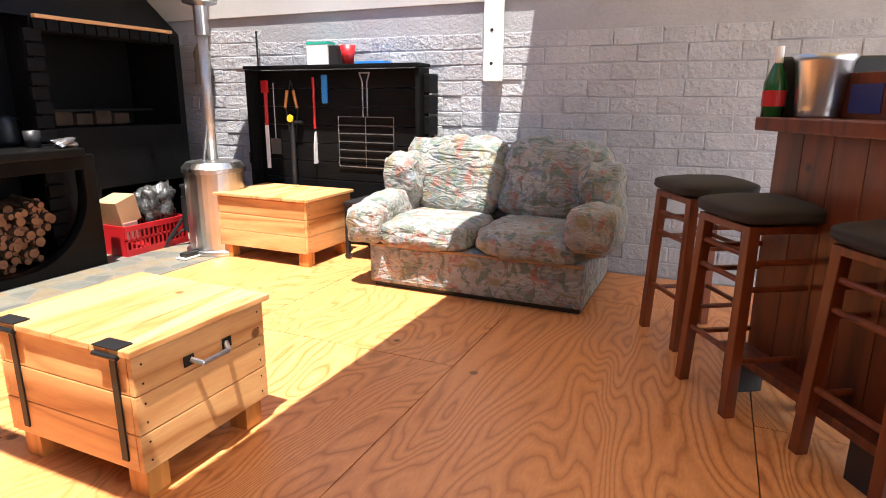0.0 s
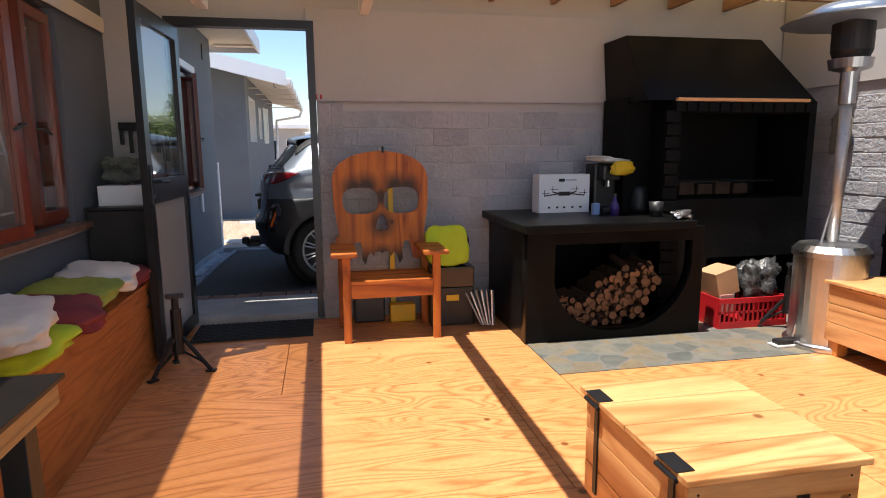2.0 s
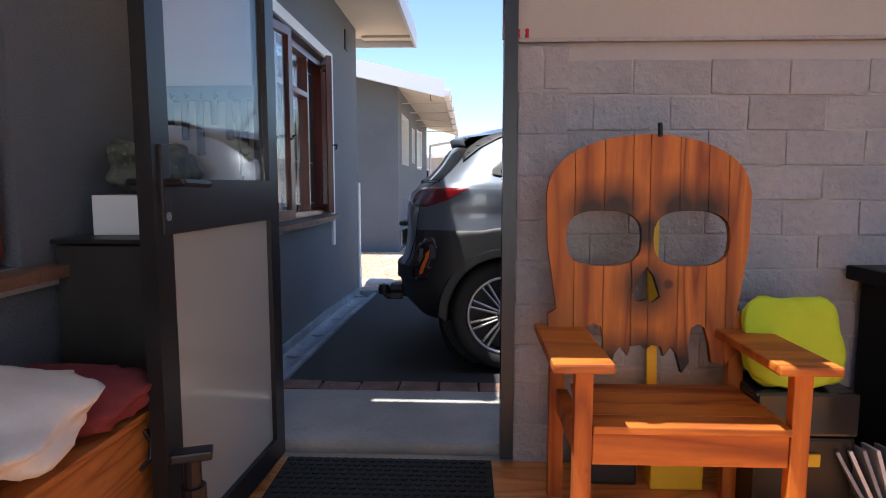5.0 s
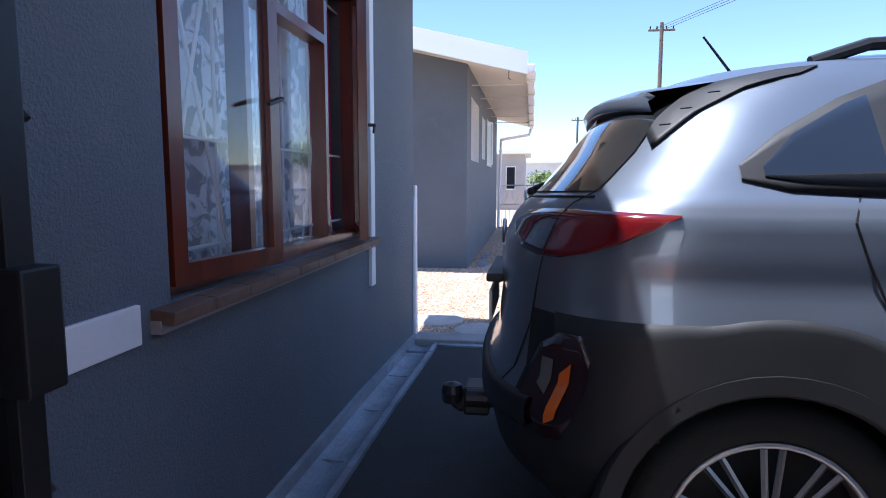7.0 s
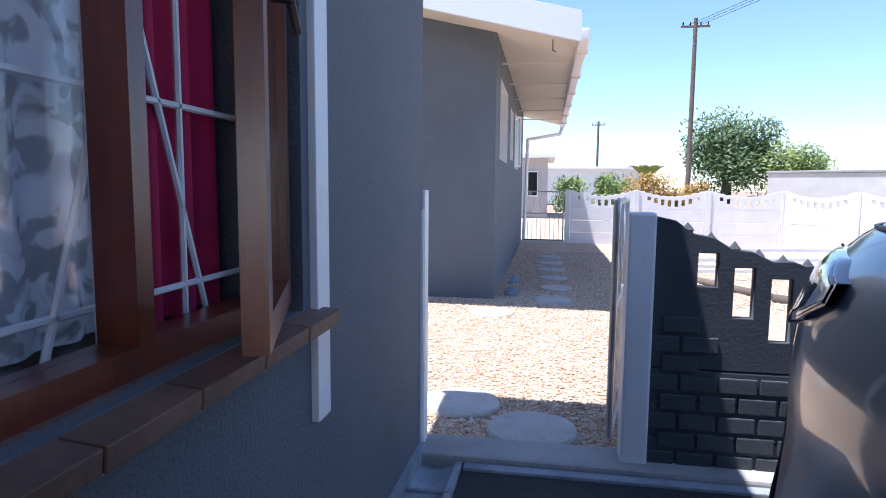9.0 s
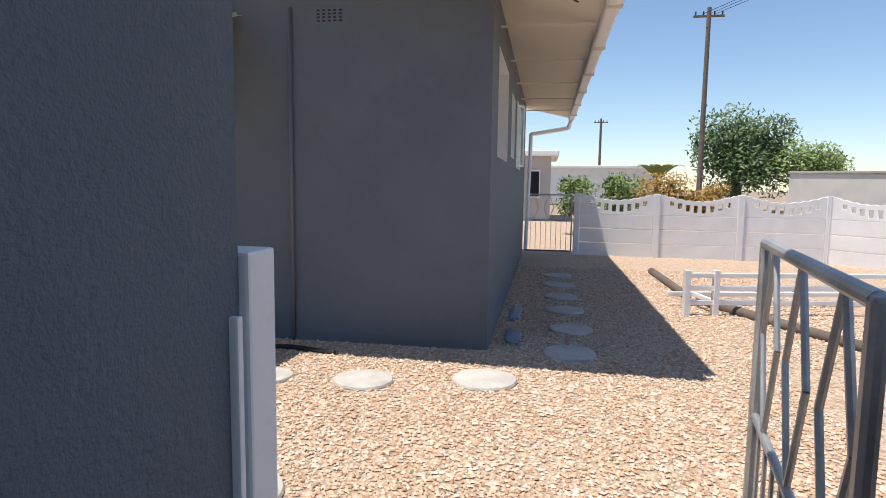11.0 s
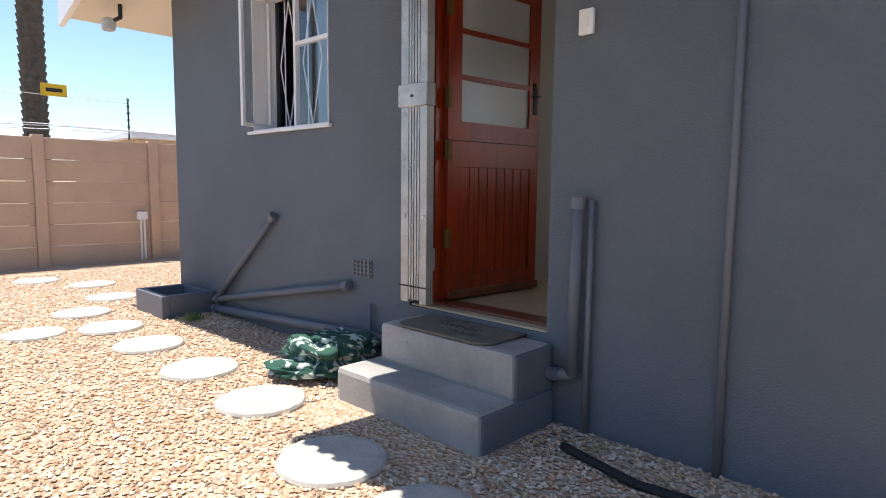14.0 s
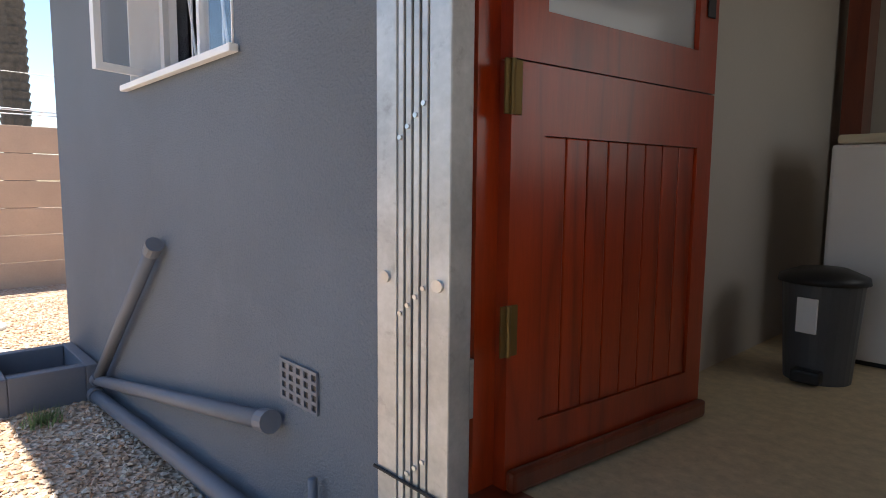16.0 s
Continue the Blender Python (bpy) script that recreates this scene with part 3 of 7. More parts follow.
# ---- windows of the near house ----
def wooden_window(name, y0, y1, z0, z1, d1, d2, sash_open, label):
    """A mahogany casement window in the left wall, divided at d1 and d2 of its width."""
    w = thing(name, pose(LX - 0.09, y0, z0), label, "window")
    w["kind"] = "structure"
    W, H = y1 - y0, z1 - z0
    part("window_frame", wall_boxes(bmesh.new(), "y", 0, W, -0.03, 0.045, 0, H, [(0.05, W * d1 - 0.02, 0.05, H - 0.05), (W * d1 + 0.02, W * d2 - 0.02, 0.05, H * 0.72), (W * d1 + 0.02, W * d2 - 0.02, H * 0.72 + 0.04, H - 0.05), (W * d2 + 0.02, W - 0.05, 0.05, H - 0.05)]), MAHOG, w)
    glass_pane(B(-0.004, 0.004, W * d1 + 0.02, W * d2 - 0.02, 0.05, H * 0.72, bev=0), w)
    glass_pane(B(-0.004, 0.004, W * d1 + 0.02, W * d2 - 0.02, H * 0.72 + 0.04, H - 0.05, bev=0), w)
    for a, b, ang, hinge in ((0.03, W * d1, sash_open[0], 0.03), (W * d2, W - 0.03, sash_open[1], W - 0.03)):
        sw = b - a
        s = part("sash", wall_boxes(bmesh.new(), "y", 0, sw, -0.022, 0.022, 0.0, H - 0.06, [(0.055, sw - 0.055, 0.06, H - 0.115)]), MAHOG, w)
        flip = 1 if hinge == a else -1
        s.matrix_basis = pose(0.055, hinge, 0.03, 0, 0, (0 if flip > 0 else 180) - flip * ang)
        g = glass_pane(B(-0.003, 0.003, 0.055, sw - 0.055, 0.06, H - 0.115, bev=0), s)
        part("catch", tube([(0.03 * flip, sw - 0.03, H * 0.42), (0.06 * flip, sw - 0.04, H * 0.42), (0.065 * flip, sw - 0.13, H * 0.40)], 0.008, 6), DARKMETAL, s)
    bars = part("burglar_bars", bmesh.new(), WHITE, w)
    bm = bmesh.new()
    for i in range(3):
        c = W * (0.2 + 0.3 * i)
        for p, q in (((c - 0.22, 0.02), (c, H * 0.5)), ((c + 0.22, 0.02), (c, H * 0.5)), ((c, H * 0.5), (c - 0.22, H - 0.02)), ((c, H * 0.5), (c + 0.22, H - 0.02)), ((c - 0.1, 0.02), (c - 0.1, H - 0.02)), ((c + 0.14, 0.02), (c + 0.14, H - 0.02))):
            rod(bm, (-0.06, p[0], p[1]), (-0.06, q[0], q[1]), 0.007, seg=6)
    for z in (0.1, H * 0.34, H - 0.1):
        rod(bm, (-0.06, 0, z), (-0.06, W, z), 0.007, seg=6)
    bm.to_mesh(bars.data)
    bm.free()
    return w


def drape(y0, y1, z0, z1, x, fold, depth):
    bm = bmesh.new()
    n = int((y1 - y0) / 0.015)
    top, bot = [], []
    for i in range(n + 1):
        y = y0 + (y1 - y0) * i / n
        o = depth * math.sin(y * math.tau / fold) + 0.4 * depth * math.sin(y * 17)
        top.append(bm.verts.new((x + o * 0.7, y, z1)))
        bot.append(bm.verts.new((x + o, y + 0.02 * math.sin(y * 9), z0)))
    for i in range(n):
        f = bm.faces.new((top[i], top[i + 1], bot[i + 1], bot[i]))
        f.smooth = True
    return bm


wooden_window("window_1", 2.27, 4.60, 0.93, 2.15, 0.62, 0.82, (7, 2), "open mahogany casement window with burglar bars")
wooden_window("window_2", 6.57, 8.455, 0.90, 2.25, 0.30, 0.735, (9, 20), "open mahogany casement window with lace and white bars")
for y0, y1, n in ((2.26, 4.6, 1), (6.56, 8.12, 2)):
    tagged(part("net_curtain", drape(y0, y1, 0.94, 2.26, -0.80, 0.13, 0.012), VOILE if n == 1 else LACE), "plain grey net curtain behind the window" if n == 1 else "white lace net curtain behind the window", "curtain")
tagged(part("curtain", drape(8.06, 8.45, 0.93, 2.26, -0.79, 0.11, 0.03), PINKCLOTH), "crimson curtain drawn beside the lace net", "curtain")
for y0, y1 in ((1.9, 5.0), (6.2, 8.95)):
    bm = bmesh.new()
    box(bm, -2.6, -2.5, y0, y1, 0, 2.6)
    box(bm, -2.5, -0.86, y0 - 0.1, y0, 0, 2.6)
    box(bm, -2.5, -0.86, y1, y1 + 0.1, 0, 2.6)
    box(bm, -2.5, -0.86, y0, y1, 2.6, 2.7)
    box(bm, -2.5, -0.86, y0, y1, -0.1, 0)
    setting("room_wall", bm, PLASTER, "plain inner walls behind the window")
for y0, y1, z, nm in ((2.1, 4.82, 0.892, "window_sill_in"), (6.46, 8.56, 0.862, "window_sill_out")):
    sill = tagged(part(nm, B(LX - 0.2, LX + 0.03, y0, y1, z - 0.03, z + 0.005, bev=0.002), MORTAR), "sloped sill of brown clay tiles", kind="structure")
    n = round((y1 - y0) / 0.215)
    w = (y1 - y0) / n
    first = None
    for i in range(n):
        at = pose(LX + 0.005, y0 + w * (i + 0.5), z + 0.018, 0, 6, random.uniform(-0.6, 0.6))
        if first is None:
            first = part("tile", B(-0.12, 0.06, -w / 2 + 0.002, w / 2 - 0.002, -0.02, 0.016, bev=0.003), SILL, sill, at=at)
        else:
            again(first, "tile", at)
# white plaster bands round the outer window
tr = thing("window_trim", pose(0, 0, 0), "white painted plaster band round the window", "trim")
tr["kind"] = "structure"
part("band", B(LX - 0.05, LX + 0.02, 8.515, 8.60, 0.60, 2.36, bev=0.004), WHITE, tr)
part("band", B(LX - 0.05, LX + 0.02, 6.45, 8.514, 2.28, 2.36, bev=0.004), WHITE, tr)
part("band", B(LX - 0.02, LX + 0.012, 5.64, 6.41, 0.82, 0.92, bev=0.004), WHITE, tr)
part("band", B(LX - 0.02, LX + 0.014, 9.85, 9.866, -0.05, 1.10, bev=0.004), WHITE, tr)

# ---- roofs of the houses ----
setting("eave_1", B(-1.4, 0.02, 5.7, 10.32, 2.90, 2.96, bev=0), SOFFIT, "cream boarded eave of the near house")
setting("fascia_1", B(0.02, 0.05, 5.7, 10.35, 2.80, 3.0, bev=0.003), FASCIA, "white fascia board")
setting("fascia_1_gable", B(-1.4, 0.02, 10.32, 10.35, 2.80, 3.0, bev=0.003), FASCIA, "white fascia board")
setting("soffit_slat", B(-0.58, 0.0, 10.15, 10.3, 2.87, 2.898, bev=0.003), SOFFIT, "slatted soffit boards")
tagged(part("wall_vent", B(LX - 0.01, LX + 0.012, 9.25, 9.38, 2.55, 2.75, bev=0.003), DARKMETAL), "small dark air vent high on the wall", "vent")
HY = 13.98
wall_house = setting("wall_house", wall_boxes(bmesh.new(), "x", -7.63, -0.61, HY, HY + 0.25, -0.2, 3.0, [(-6.08, -5.03, 1.53, 2.62), (-4.20, -3.18, 0.36, 2.52)]), CHARCOAL, "charcoal rendered back wall of the house")
setting("wall_house_side", wall_boxes(bmesh.new(), "y", HY + 0.25, 21.3, -0.86, -0.61, -0.2, 3.0, [(14.6, 15.95, 1.56, 2.54), (16.7, 17.4, 1.66, 2.45), (18.0, 19.4, 1.56, 2.54)]), CHARCOAL, "charcoal rendered side wall of the house")
setting("wall_house_west", B(-7.63, -7.38, HY + 0.25, 21.3, -0.2, 3.0, bev=0), CHARCOAL, "charcoal rendered far wall of the house")
setting("wall_house_north", B(-7.63, -0.61, 21.3, 21.5, -0.2, 3.0, bev=0), CHARCOAL, "charcoal rendered wall")


def house_roof():
    bm = bmesh.new()
    # a low roof with overhanging eaves, higher in the middle
    a = [(-8.35, 13.3, 2.70), (-4.1, 13.3, 3.74), (0.25, 13.3, 2.72)]
    for y0, y1 in ((13.25, 22.0),):
        v = [bm.verts.new((x, y, z + dz)) for y in (y0, y1) for dz in (0, 0.12) for x, _, z in a]
        for q in ((0, 1, 4, 3), (1, 2, 5, 4), (6, 9, 10, 7), (7, 10, 11, 8), (0, 6, 7, 1), (1, 7, 8, 2), (3, 4, 10, 9), (4, 5, 11, 10), (0, 3, 9, 6), (2, 8, 11, 5)):
            bm.faces.new([v[i] for i in q])
    return bm


setting("roof_house", house_roof(), SOFFIT, "low pitched roof with cream soffit")
gf = bmesh.new()
for p, q in (((-8.4, 2.62), (-4.1, 3.67)), ((-4.1, 3.67), (0.27, 2.62))):
    v = [gf.verts.new((x, y, z + d)) for x, z in (p, q) for y in (13.2, 13.25) for d in (0, 0.29)]
    for f in ((0, 1, 5, 4), (2, 6, 7, 3), (1, 3, 7, 5), (0, 4, 6, 2), (0, 2, 3, 1), (4, 5, 7, 6)):
        gf.faces.new([v[i] for i in f])
setting("fascia_gable", gf, FASCIA, "white gable fascia board")
gw = bmesh.new()
v = [gw.verts.new((x, y, z)) for y in (HY + 0.002, HY + 0.248) for x, z in ((-7.62, 2.95), (-0.62, 2.9), (-0.62, 2.96), (-4.1, 3.76), (-7.62, 2.96))]
for f in ((0, 1, 2, 3, 4), (9, 8, 7, 6, 5), (1, 6, 7, 2), (2, 7, 8, 3), (3, 8, 9, 4), (4, 9, 5, 0), (0, 5, 6, 1)):
    gw.faces.new([v[i] for i in f])
setting("wall_gable", gw, CHARCOAL, "charcoal rendered gable under the roof")
setting("gutter_eave", B(0.25, 0.36, 13.33, 22.0, 2.66, 2.78, bev=0.02), FASCIA, "cream gutter along the eave")
for i in range(6):
    part("gutter_bracket", B(0.24, 0.372, 13.9 + i * 1.4, 13.94 + i * 1.4, 2.64, 2.79, bev=0.004), SOFFIT, bpy.data.objects["gutter_eave"])
for i in range(5):
    part("soffit_joint", B(-0.6, 0.24, 14.6 + i * 1.5, 14.62 + i * 1.5, 2.70, 2.72, bev=0), SOFFIT, bpy.data.objects["roof_house"], at=pose(0, 0, 0.0))
tagged(part("downpipe", tube([(0.3, 21.9, 2.66), (0.25, 21.9, 2.5), (-0.5, 21.6, 2.35), (-0.55, 21.55, 0.0)], 0.04), FASCIA), "white downpipe at the far corner", "pipe")
tagged(part("eave_hook", tube([(0.0, 13.75, 2.84), (0.0, 13.75, 2.66), (0.03, 13.72, 2.64)], 0.006, 6), DARKMETAL), "small steel hook under the eave", "hook")


def steel_window(name, at, w, h, opened, label):
    """A white steel window with burglar bars; x across, -y outward."""
    win = thing(name, at, label, "window")
    win["kind"] = "structure"
    part("window_frame", wall_boxes(bmesh.new(), "x", 0, w, 0.15, 0.19, 0, h, [(0.03, w * 0.36 - 0.015, 0.03, h - 0.03), (w * 0.36 + 0.015, w - 0.03, 0.03, h * 0.6), (w * 0.36 + 0.015, w - 0.03, h * 0.6 + 0.03, h - 0.03)]), WHITE, win)
    glass_pane(B(w * 0.36 + 0.015, w - 0.03, 0.168, 0.172, 0.03, h * 0.6, bev=0), win)
    glass_pane(B(w * 0.36 + 0.015, w - 0.03, 0.168, 0.172, h * 0.6 + 0.03, h - 0.03, bev=0), win)
    sw = w * 0.36 - 0.03
    s = part("sash", wall_boxes(bmesh.new(), "x", 0, sw, -0.012, 0.012, 0, h - 0.04, [(0.03, sw - 0.03, 0.03, h - 0.07)]), WHITE, win, at=pose(0.02, 0.15, 0.02, 0, 0, -opened))
    glass_pane(B(0.03, sw - 0.03, -0.002, 0.002, 0.03, h - 0.07, bev=0), s)
    bm = bmesh.new()
    for k in range(3):
        c = w * (0.18 + 0.32 * k)
        for p, q in (((c, 0.03), (c - 0.13, h / 2)), ((c - 0.13, h / 2), (c, h - 0.03)), ((c, 0.03), (c + 0.13, h / 2)), ((c + 0.13, h / 2), (c, h - 0.03)), ((c - 0.06, 0), (c - 0.06, h))):
            rod(bm, (p[0], 0.22, p[1]), (q[0], 0.22, q[1]), 0.006, seg=6)
    part("burglar_bars", bm, WHITE, win)
    part("reveal", wall_boxes(bmesh.new(), "x", -0.006, w + 0.006, -0.004, 0.15, -0.006, h + 0.006, [(0.001, w - 0.001, 0.001, h - 0.001)]), WHITE, win)
    return win


steel_window("window_3", pose(-6.07, HY - 0.0, 1.54), 1.03, 1.07, 72, "open white steel window with burglar bars")
steel_window("window_4", pose(-0.61, 14.61, 1.57, 0, 0, 90), 1.33, 0.96, 8, "white steel side window")
steel_window("window_5", pose(-0.61, 16.71, 1.67, 0, 0, 90), 0.68, 0.77, 40, "open white steel side window")
steel_window("window_6", pose(-0.61, 18.01, 1.57, 0, 0, 90), 1.38, 0.96, 30, "open white steel side window")
tagged(part("window_sill_house", B(-6.13, -4.99, HY - 0.035, HY - 0.004, 1.505, 1.53, bev=0.004), WHITE), "thin white sill under the steel window", kind="structure")
tagged(part("blue_curtain", drape(-0.0, 0.55, 0, 1.0, 0, 0.14, 0.02), surf("blue_voile", (0.25, 0.36, 0.46), 0.9), at=pose(-5.05, HY + 0.3, 1.55, 0, 0, 90)), "pale blue curtain behind the steel window", "curtain")

# rooms behind the openings
bm = bmesh.new()
box(bm, -4.28, -4.2, HY + 0.25, 17.6, 0.3, 2.8)
# side wall, with an opening made up for the kitchen fill lamp
wall_boxes(bm, "y", HY + 0.25, 17.6, -2.3, -2.2, 0.3, 2.8, [(15.4, 16.6, 1.2, 2.2)])
box(bm, -4.2, -2.3, 17.5, 17.6, 0.3, 2.8)
box(bm, -4.28, -2.2, HY + 0.25, 17.6, 2.6, 2.7)
setting("kitchen_wall", bm, CREAM, "cream painted kitchen walls")
setting("kitchen_floor", B(-4.2, -2.3, HY + 0.02, 17.5, 0.30, 0.372, bev=0), LINO, "beige patterned vinyl floor")
setting("room_wall_dark", B(-7.3, -4.3, 16.8, 16.9, 0.3, 2.8, bev=0), CREAM, "plain cream inner wall")


# ---- fireplace corner ----
fire = thing("braai_fireplace", pose(3.45, 4.70, 0.0), "black painted brick braai fireplace with a sloping hood", "fireplace")
fw, fd = 1.24, 0.68
part("body", wall_boxes(bmesh.new(), "x", 0, fw, 0.012, 0.2, 0.0, 1.70, [(0.06, fw - 0.06, 0.96, 1.61), (0.36, fw - 0.1, 0.0, 0.50)]), BLACKWALL, fire)
part("chimney_block", B(-0.22, 0.0, 0.3, fd, 0.0, 1.74, bev=0), BLACKWALL, fire)
part("chimney_block", B(0.0, 0.1, 0.2, fd, 0.0, 1.70, bev=0), BLACKWALL, fire)
part("chimney_block", B(fw - 0.06, fw, 0.2, fd, 0.0, 1.70, bev=0), BLACKWALL, fire)
part("chimney_block", B(0.1, fw - 0.06, fd - 0.1, fd, 0.0, 1.70, bev=0), BLACKWALL, fire)
part("chimney_block", B(0.1, fw - 0.06, 0.2, fd - 0.1, 0.86, 0.955, bev=0), BLACKWALL, fire)
part("chimney_block", B(0.1, 0.35, 0.2, fd - 0.1, 0.0, 0.86, bev=0), BLACKWALL, fire)
bm = bmesh.new()
v = [bm.verts.new(p) for p in ((-0.20, 0.02, 1.70), (fw, 0.02, 1.70), (fw, fd, 1.70), (-0.20, fd, 1.70), (-0.24, 0.30, 2.20), (0.93, 0.30, 2.20), (0.93, fd, 2.20), (-0.24, fd, 2.20))]
for q in ((0, 1, 5, 4), (1, 2, 6, 5), (2, 3, 7, 6), (3, 0, 4, 7), (4, 5, 6, 7), (3, 2, 1, 0)):
    bm.faces.new([v[i] for i in q])
part("hood", bm, BLACKCEM, fire)
part("mantel_strip", B(0.02, fw - 0.1, -0.03, 0.01, 1.69, 1.715, bev=0.003), PINE_X, fire, "bare pine strip")
brk = None
for i in range(13):
    at = pose(0.05 + i * 0.092, 0.0, 1.65)
    brk = again(brk, "soldier_brick", at) if brk else part("soldier_brick", B(-0.041, 0.041, -0.02, 0.03, -0.035, 0.035, bev=0.006), BLACKWALL, fire, at=at)
bk = None
for i in range(17):
    at = pose(0.0 + (0.012 if i % 2 else 0), 0.0, 0.06 + i * 0.095)
    if at.translation.z < 1.62:
        bk = again(bk, "brick", at) if bk else part("brick", B(-0.06, 0.06, -0.012, 0.03, -0.042, 0.042, bev=0.008), BLACKWALL, fire, at=at)
part("grate", tube([(0.12, 0.25, 1.08), (1.1, 0.25, 1.08), (1.1, 0.5, 1.08), (0.12, 0.5, 1.08), (0.12, 0.25, 1.08)], 0.008, 6), DARKMETAL, fire)
for i in range(5):
    part("oven_brick", B(0.2 + i * 0.17, 0.34 + i * 0.17, 0.44, 0.52, 0.96, 1.05 + 0.03 * (i % 2), bev=0.01), LOGBARK, fire)

counter = thing("cement_counter", pose(2.24, 4.42, 0), "black polished cement counter with an arched log store", "counter")
hole = arc(0.78, 0.62, 0.52, 0.54, 180, 360, 24)
hole = [(0.20, 0.70), (0.20, 0.40)] + arc(0.66, 0.46, 0.46, 0.40, 190, 270, 10) + arc(0.76, 0.56, 0.50, 0.50, 270, 355, 10) + [(1.26, 0.70)]
front = plate([(0.0, 0.0), (1.34, 0.0), (1.34, 0.79), (0.0, 0.79)], [hole[::-1]], 0.10, 0.004)
bmesh.ops.translate(front, verts=front.verts, vec=(0, 0.06, 0))
part("front_panel", front, BLACKCEM, counter)
part("side_panel", B(0.0, 0.09, 0.112, 0.97, 0, 0.79, bev=0.003), BLACKCEM, counter)
part("side_panel", B(1.16, 1.21, 0.30, 0.97, 0, 0.79, bev=0.003), BLACKCEM, counter)
part("side_panel", B(0.09, 1.16, 0.92, 0.97, 0, 0.79, bev=0.003), BLACKCEM, counter)
part("side_panel", B(0.09, 1.3, 0.112, 0.92, 0.0, 0.055, bev=0.003), BLACKCEM, counter)
part("top", B(-0.06, 1.21, -0.10, 0.98, 0.792, 0.85, bev=0.01), BLACKCEM, counter, "glossy black cement top")
log = None
for i in range(250):
    r = random.uniform(0.018, 0.034)
    x = random.uniform(0.22, 1.08)
    top = 0.13 + 0.30 * (x / 1.1) ** 1.4 + 0.06 * math.sin(x * 9)
    z = 0.075 + random.random() * top
    if x < 0.34 and z < 0.2 or x > 1.0 and z < 0.25:
        continue
    at = pose(2.24 + x, 4.38 + random.uniform(0.34, 0.44), z, 90 + random.uniform(-9, 9), 0, random.uniform(-14, 14)) @ Matrix.Diagonal((r / 0.03, r / 0.03, 1, 1))
    if log is None:
        log = thing("firewood_log", at, "split brown firewood log in the log store", "firewood", "logs in the store")
        b = lathe([(0.0, -0.15), (0.027, -0.15), (0.03, -0.145), (0.029, 0.0), (0.031, 0.145), (0.029, 0.15)], 9)
        part("bark", b, LOGBARK, log)
        part("cut_end", lathe([(0.0, 0.1515), (0.0288, 0.15)], 9), LOGEND, log, "pale cut end")
    else:
        o = copy_thing(log, at)
        o.scale = (r / 0.03, r / 0.03, 1)


def carton(name, at, w, d, h, material, label, cat="box"):
    t = thing(name, at, label, cat)
    part("body", B(-w / 2, w / 2, -d / 2, d / 2, 0, h, bev=0.003), material, t)
    return t


def words(body, size, at, material, parent, name="lettering"):
    cu = bpy.data.curves.new(name, "FONT")
    cu.body, cu.size, cu.extrude = body, size, 0.0006
    cu.align_x = "CENTER"
    ob = bpy.data.objects.new(name, cu)
    me = bpy.data.meshes.new_from_object(ob)
    bpy.data.objects.remove(ob)
    me.materials.append(material)
    o = new(name, me)
    o.parent = parent
    o.matrix_basis = at
    return o


INK = plain("black_ink", (0.015, 0.015, 0.018), 0.6)
drone = carton("drone_box", pose(2.76, 5.13, 0.85, 0, 0, 2), 0.43, 0.14, 0.30, PAPER, "white carton with a printed quadcopter on the counter")
part("print_mark", B(-0.05, 0.0, -0.0735, -0.0705, 0.245, 0.268, bev=0), INK, drone)
part("print_mark", B(0.01, 0.1, -0.0735, -0.0705, 0.252, 0.262, bev=0), plain("grey_ink", (0.4, 0.4, 0.42), 0.6), drone)
bm = bmesh.new()
rod(bm, (-0.05, -0.071, 0.15), (0.05, -0.071, 0.15), 0.016, seg=8)
for s in (-1, 1):
    for k, z in ((0.17, 0.135), (0.10, 0.165)):
        rod(bm, (s * 0.04, -0.071, 0.15), (s * k, -0.071, z), 0.005, seg=6)
        rod(bm, (s * k, -0.071, z), (s * k, -0.071, z + 0.045), 0.003, seg=6)
        rod(bm, (s * (k - 0.045), -0.071, z + 0.02), (s * (k + 0.02), -0.071, z + 0.02), 0.002, seg=6)
bmesh.ops.scale(bm, vec=(1, 0.12, 1), verts=bm.verts, space=Matrix.Translation((0, 0.0715, 0)))
part("print_drone", bm, INK, drone)
for x in (-0.13, -0.06, 0.0, 0.07, 0.14):
    part("print_icon", B(x - 0.009, x + 0.009, -0.0732, -0.0705, 0.035, 0.05, bev=0), INK, drone)

coffee = thing("coffee_machine", pose(3.12, 5.12, 0.85), "black pod coffee machine with a cloth on top", "coffee machine")
part("body", B(-0.09, 0.10, -0.02, 0.16, 0, 0.38, bev=0.02), BLACK, coffee)
part("head", B(-0.07, 0.08, -0.14, 0.0, 0.25, 0.37, bev=0.02), BLACK, coffee)
part("drip_tray", B(-0.07, 0.08, -0.15, 0.0, 0, 0.04, bev=0.008), DARKMETAL, coffee)
part("spout", R((0.0, -0.08, 0.25), (0.0, -0.08, 0.2), 0.02), STEEL, coffee)
cl = blob(0.30, 0.26, 0.05, 3, 0.12)
tagged(part("folded_cloth", cl, LINEN, at=pose(3.13, 5.08, 1.228, 0, 6, 8)), "white cloth draped over the coffee machine", "cloth")
tagged(part("yellow_cloth", blob(0.20, 0.06, 0.10, 5, 0.12), YELLOW, at=pose(3.19, 4.945, 1.14, 0, 0, 12)), "yellow cleaning cloth hanging from the coffee machine", "cloth")
kettle = thing("kettle", pose(3.36, 4.98, 0.85), "black kettle on the counter", "kettle")
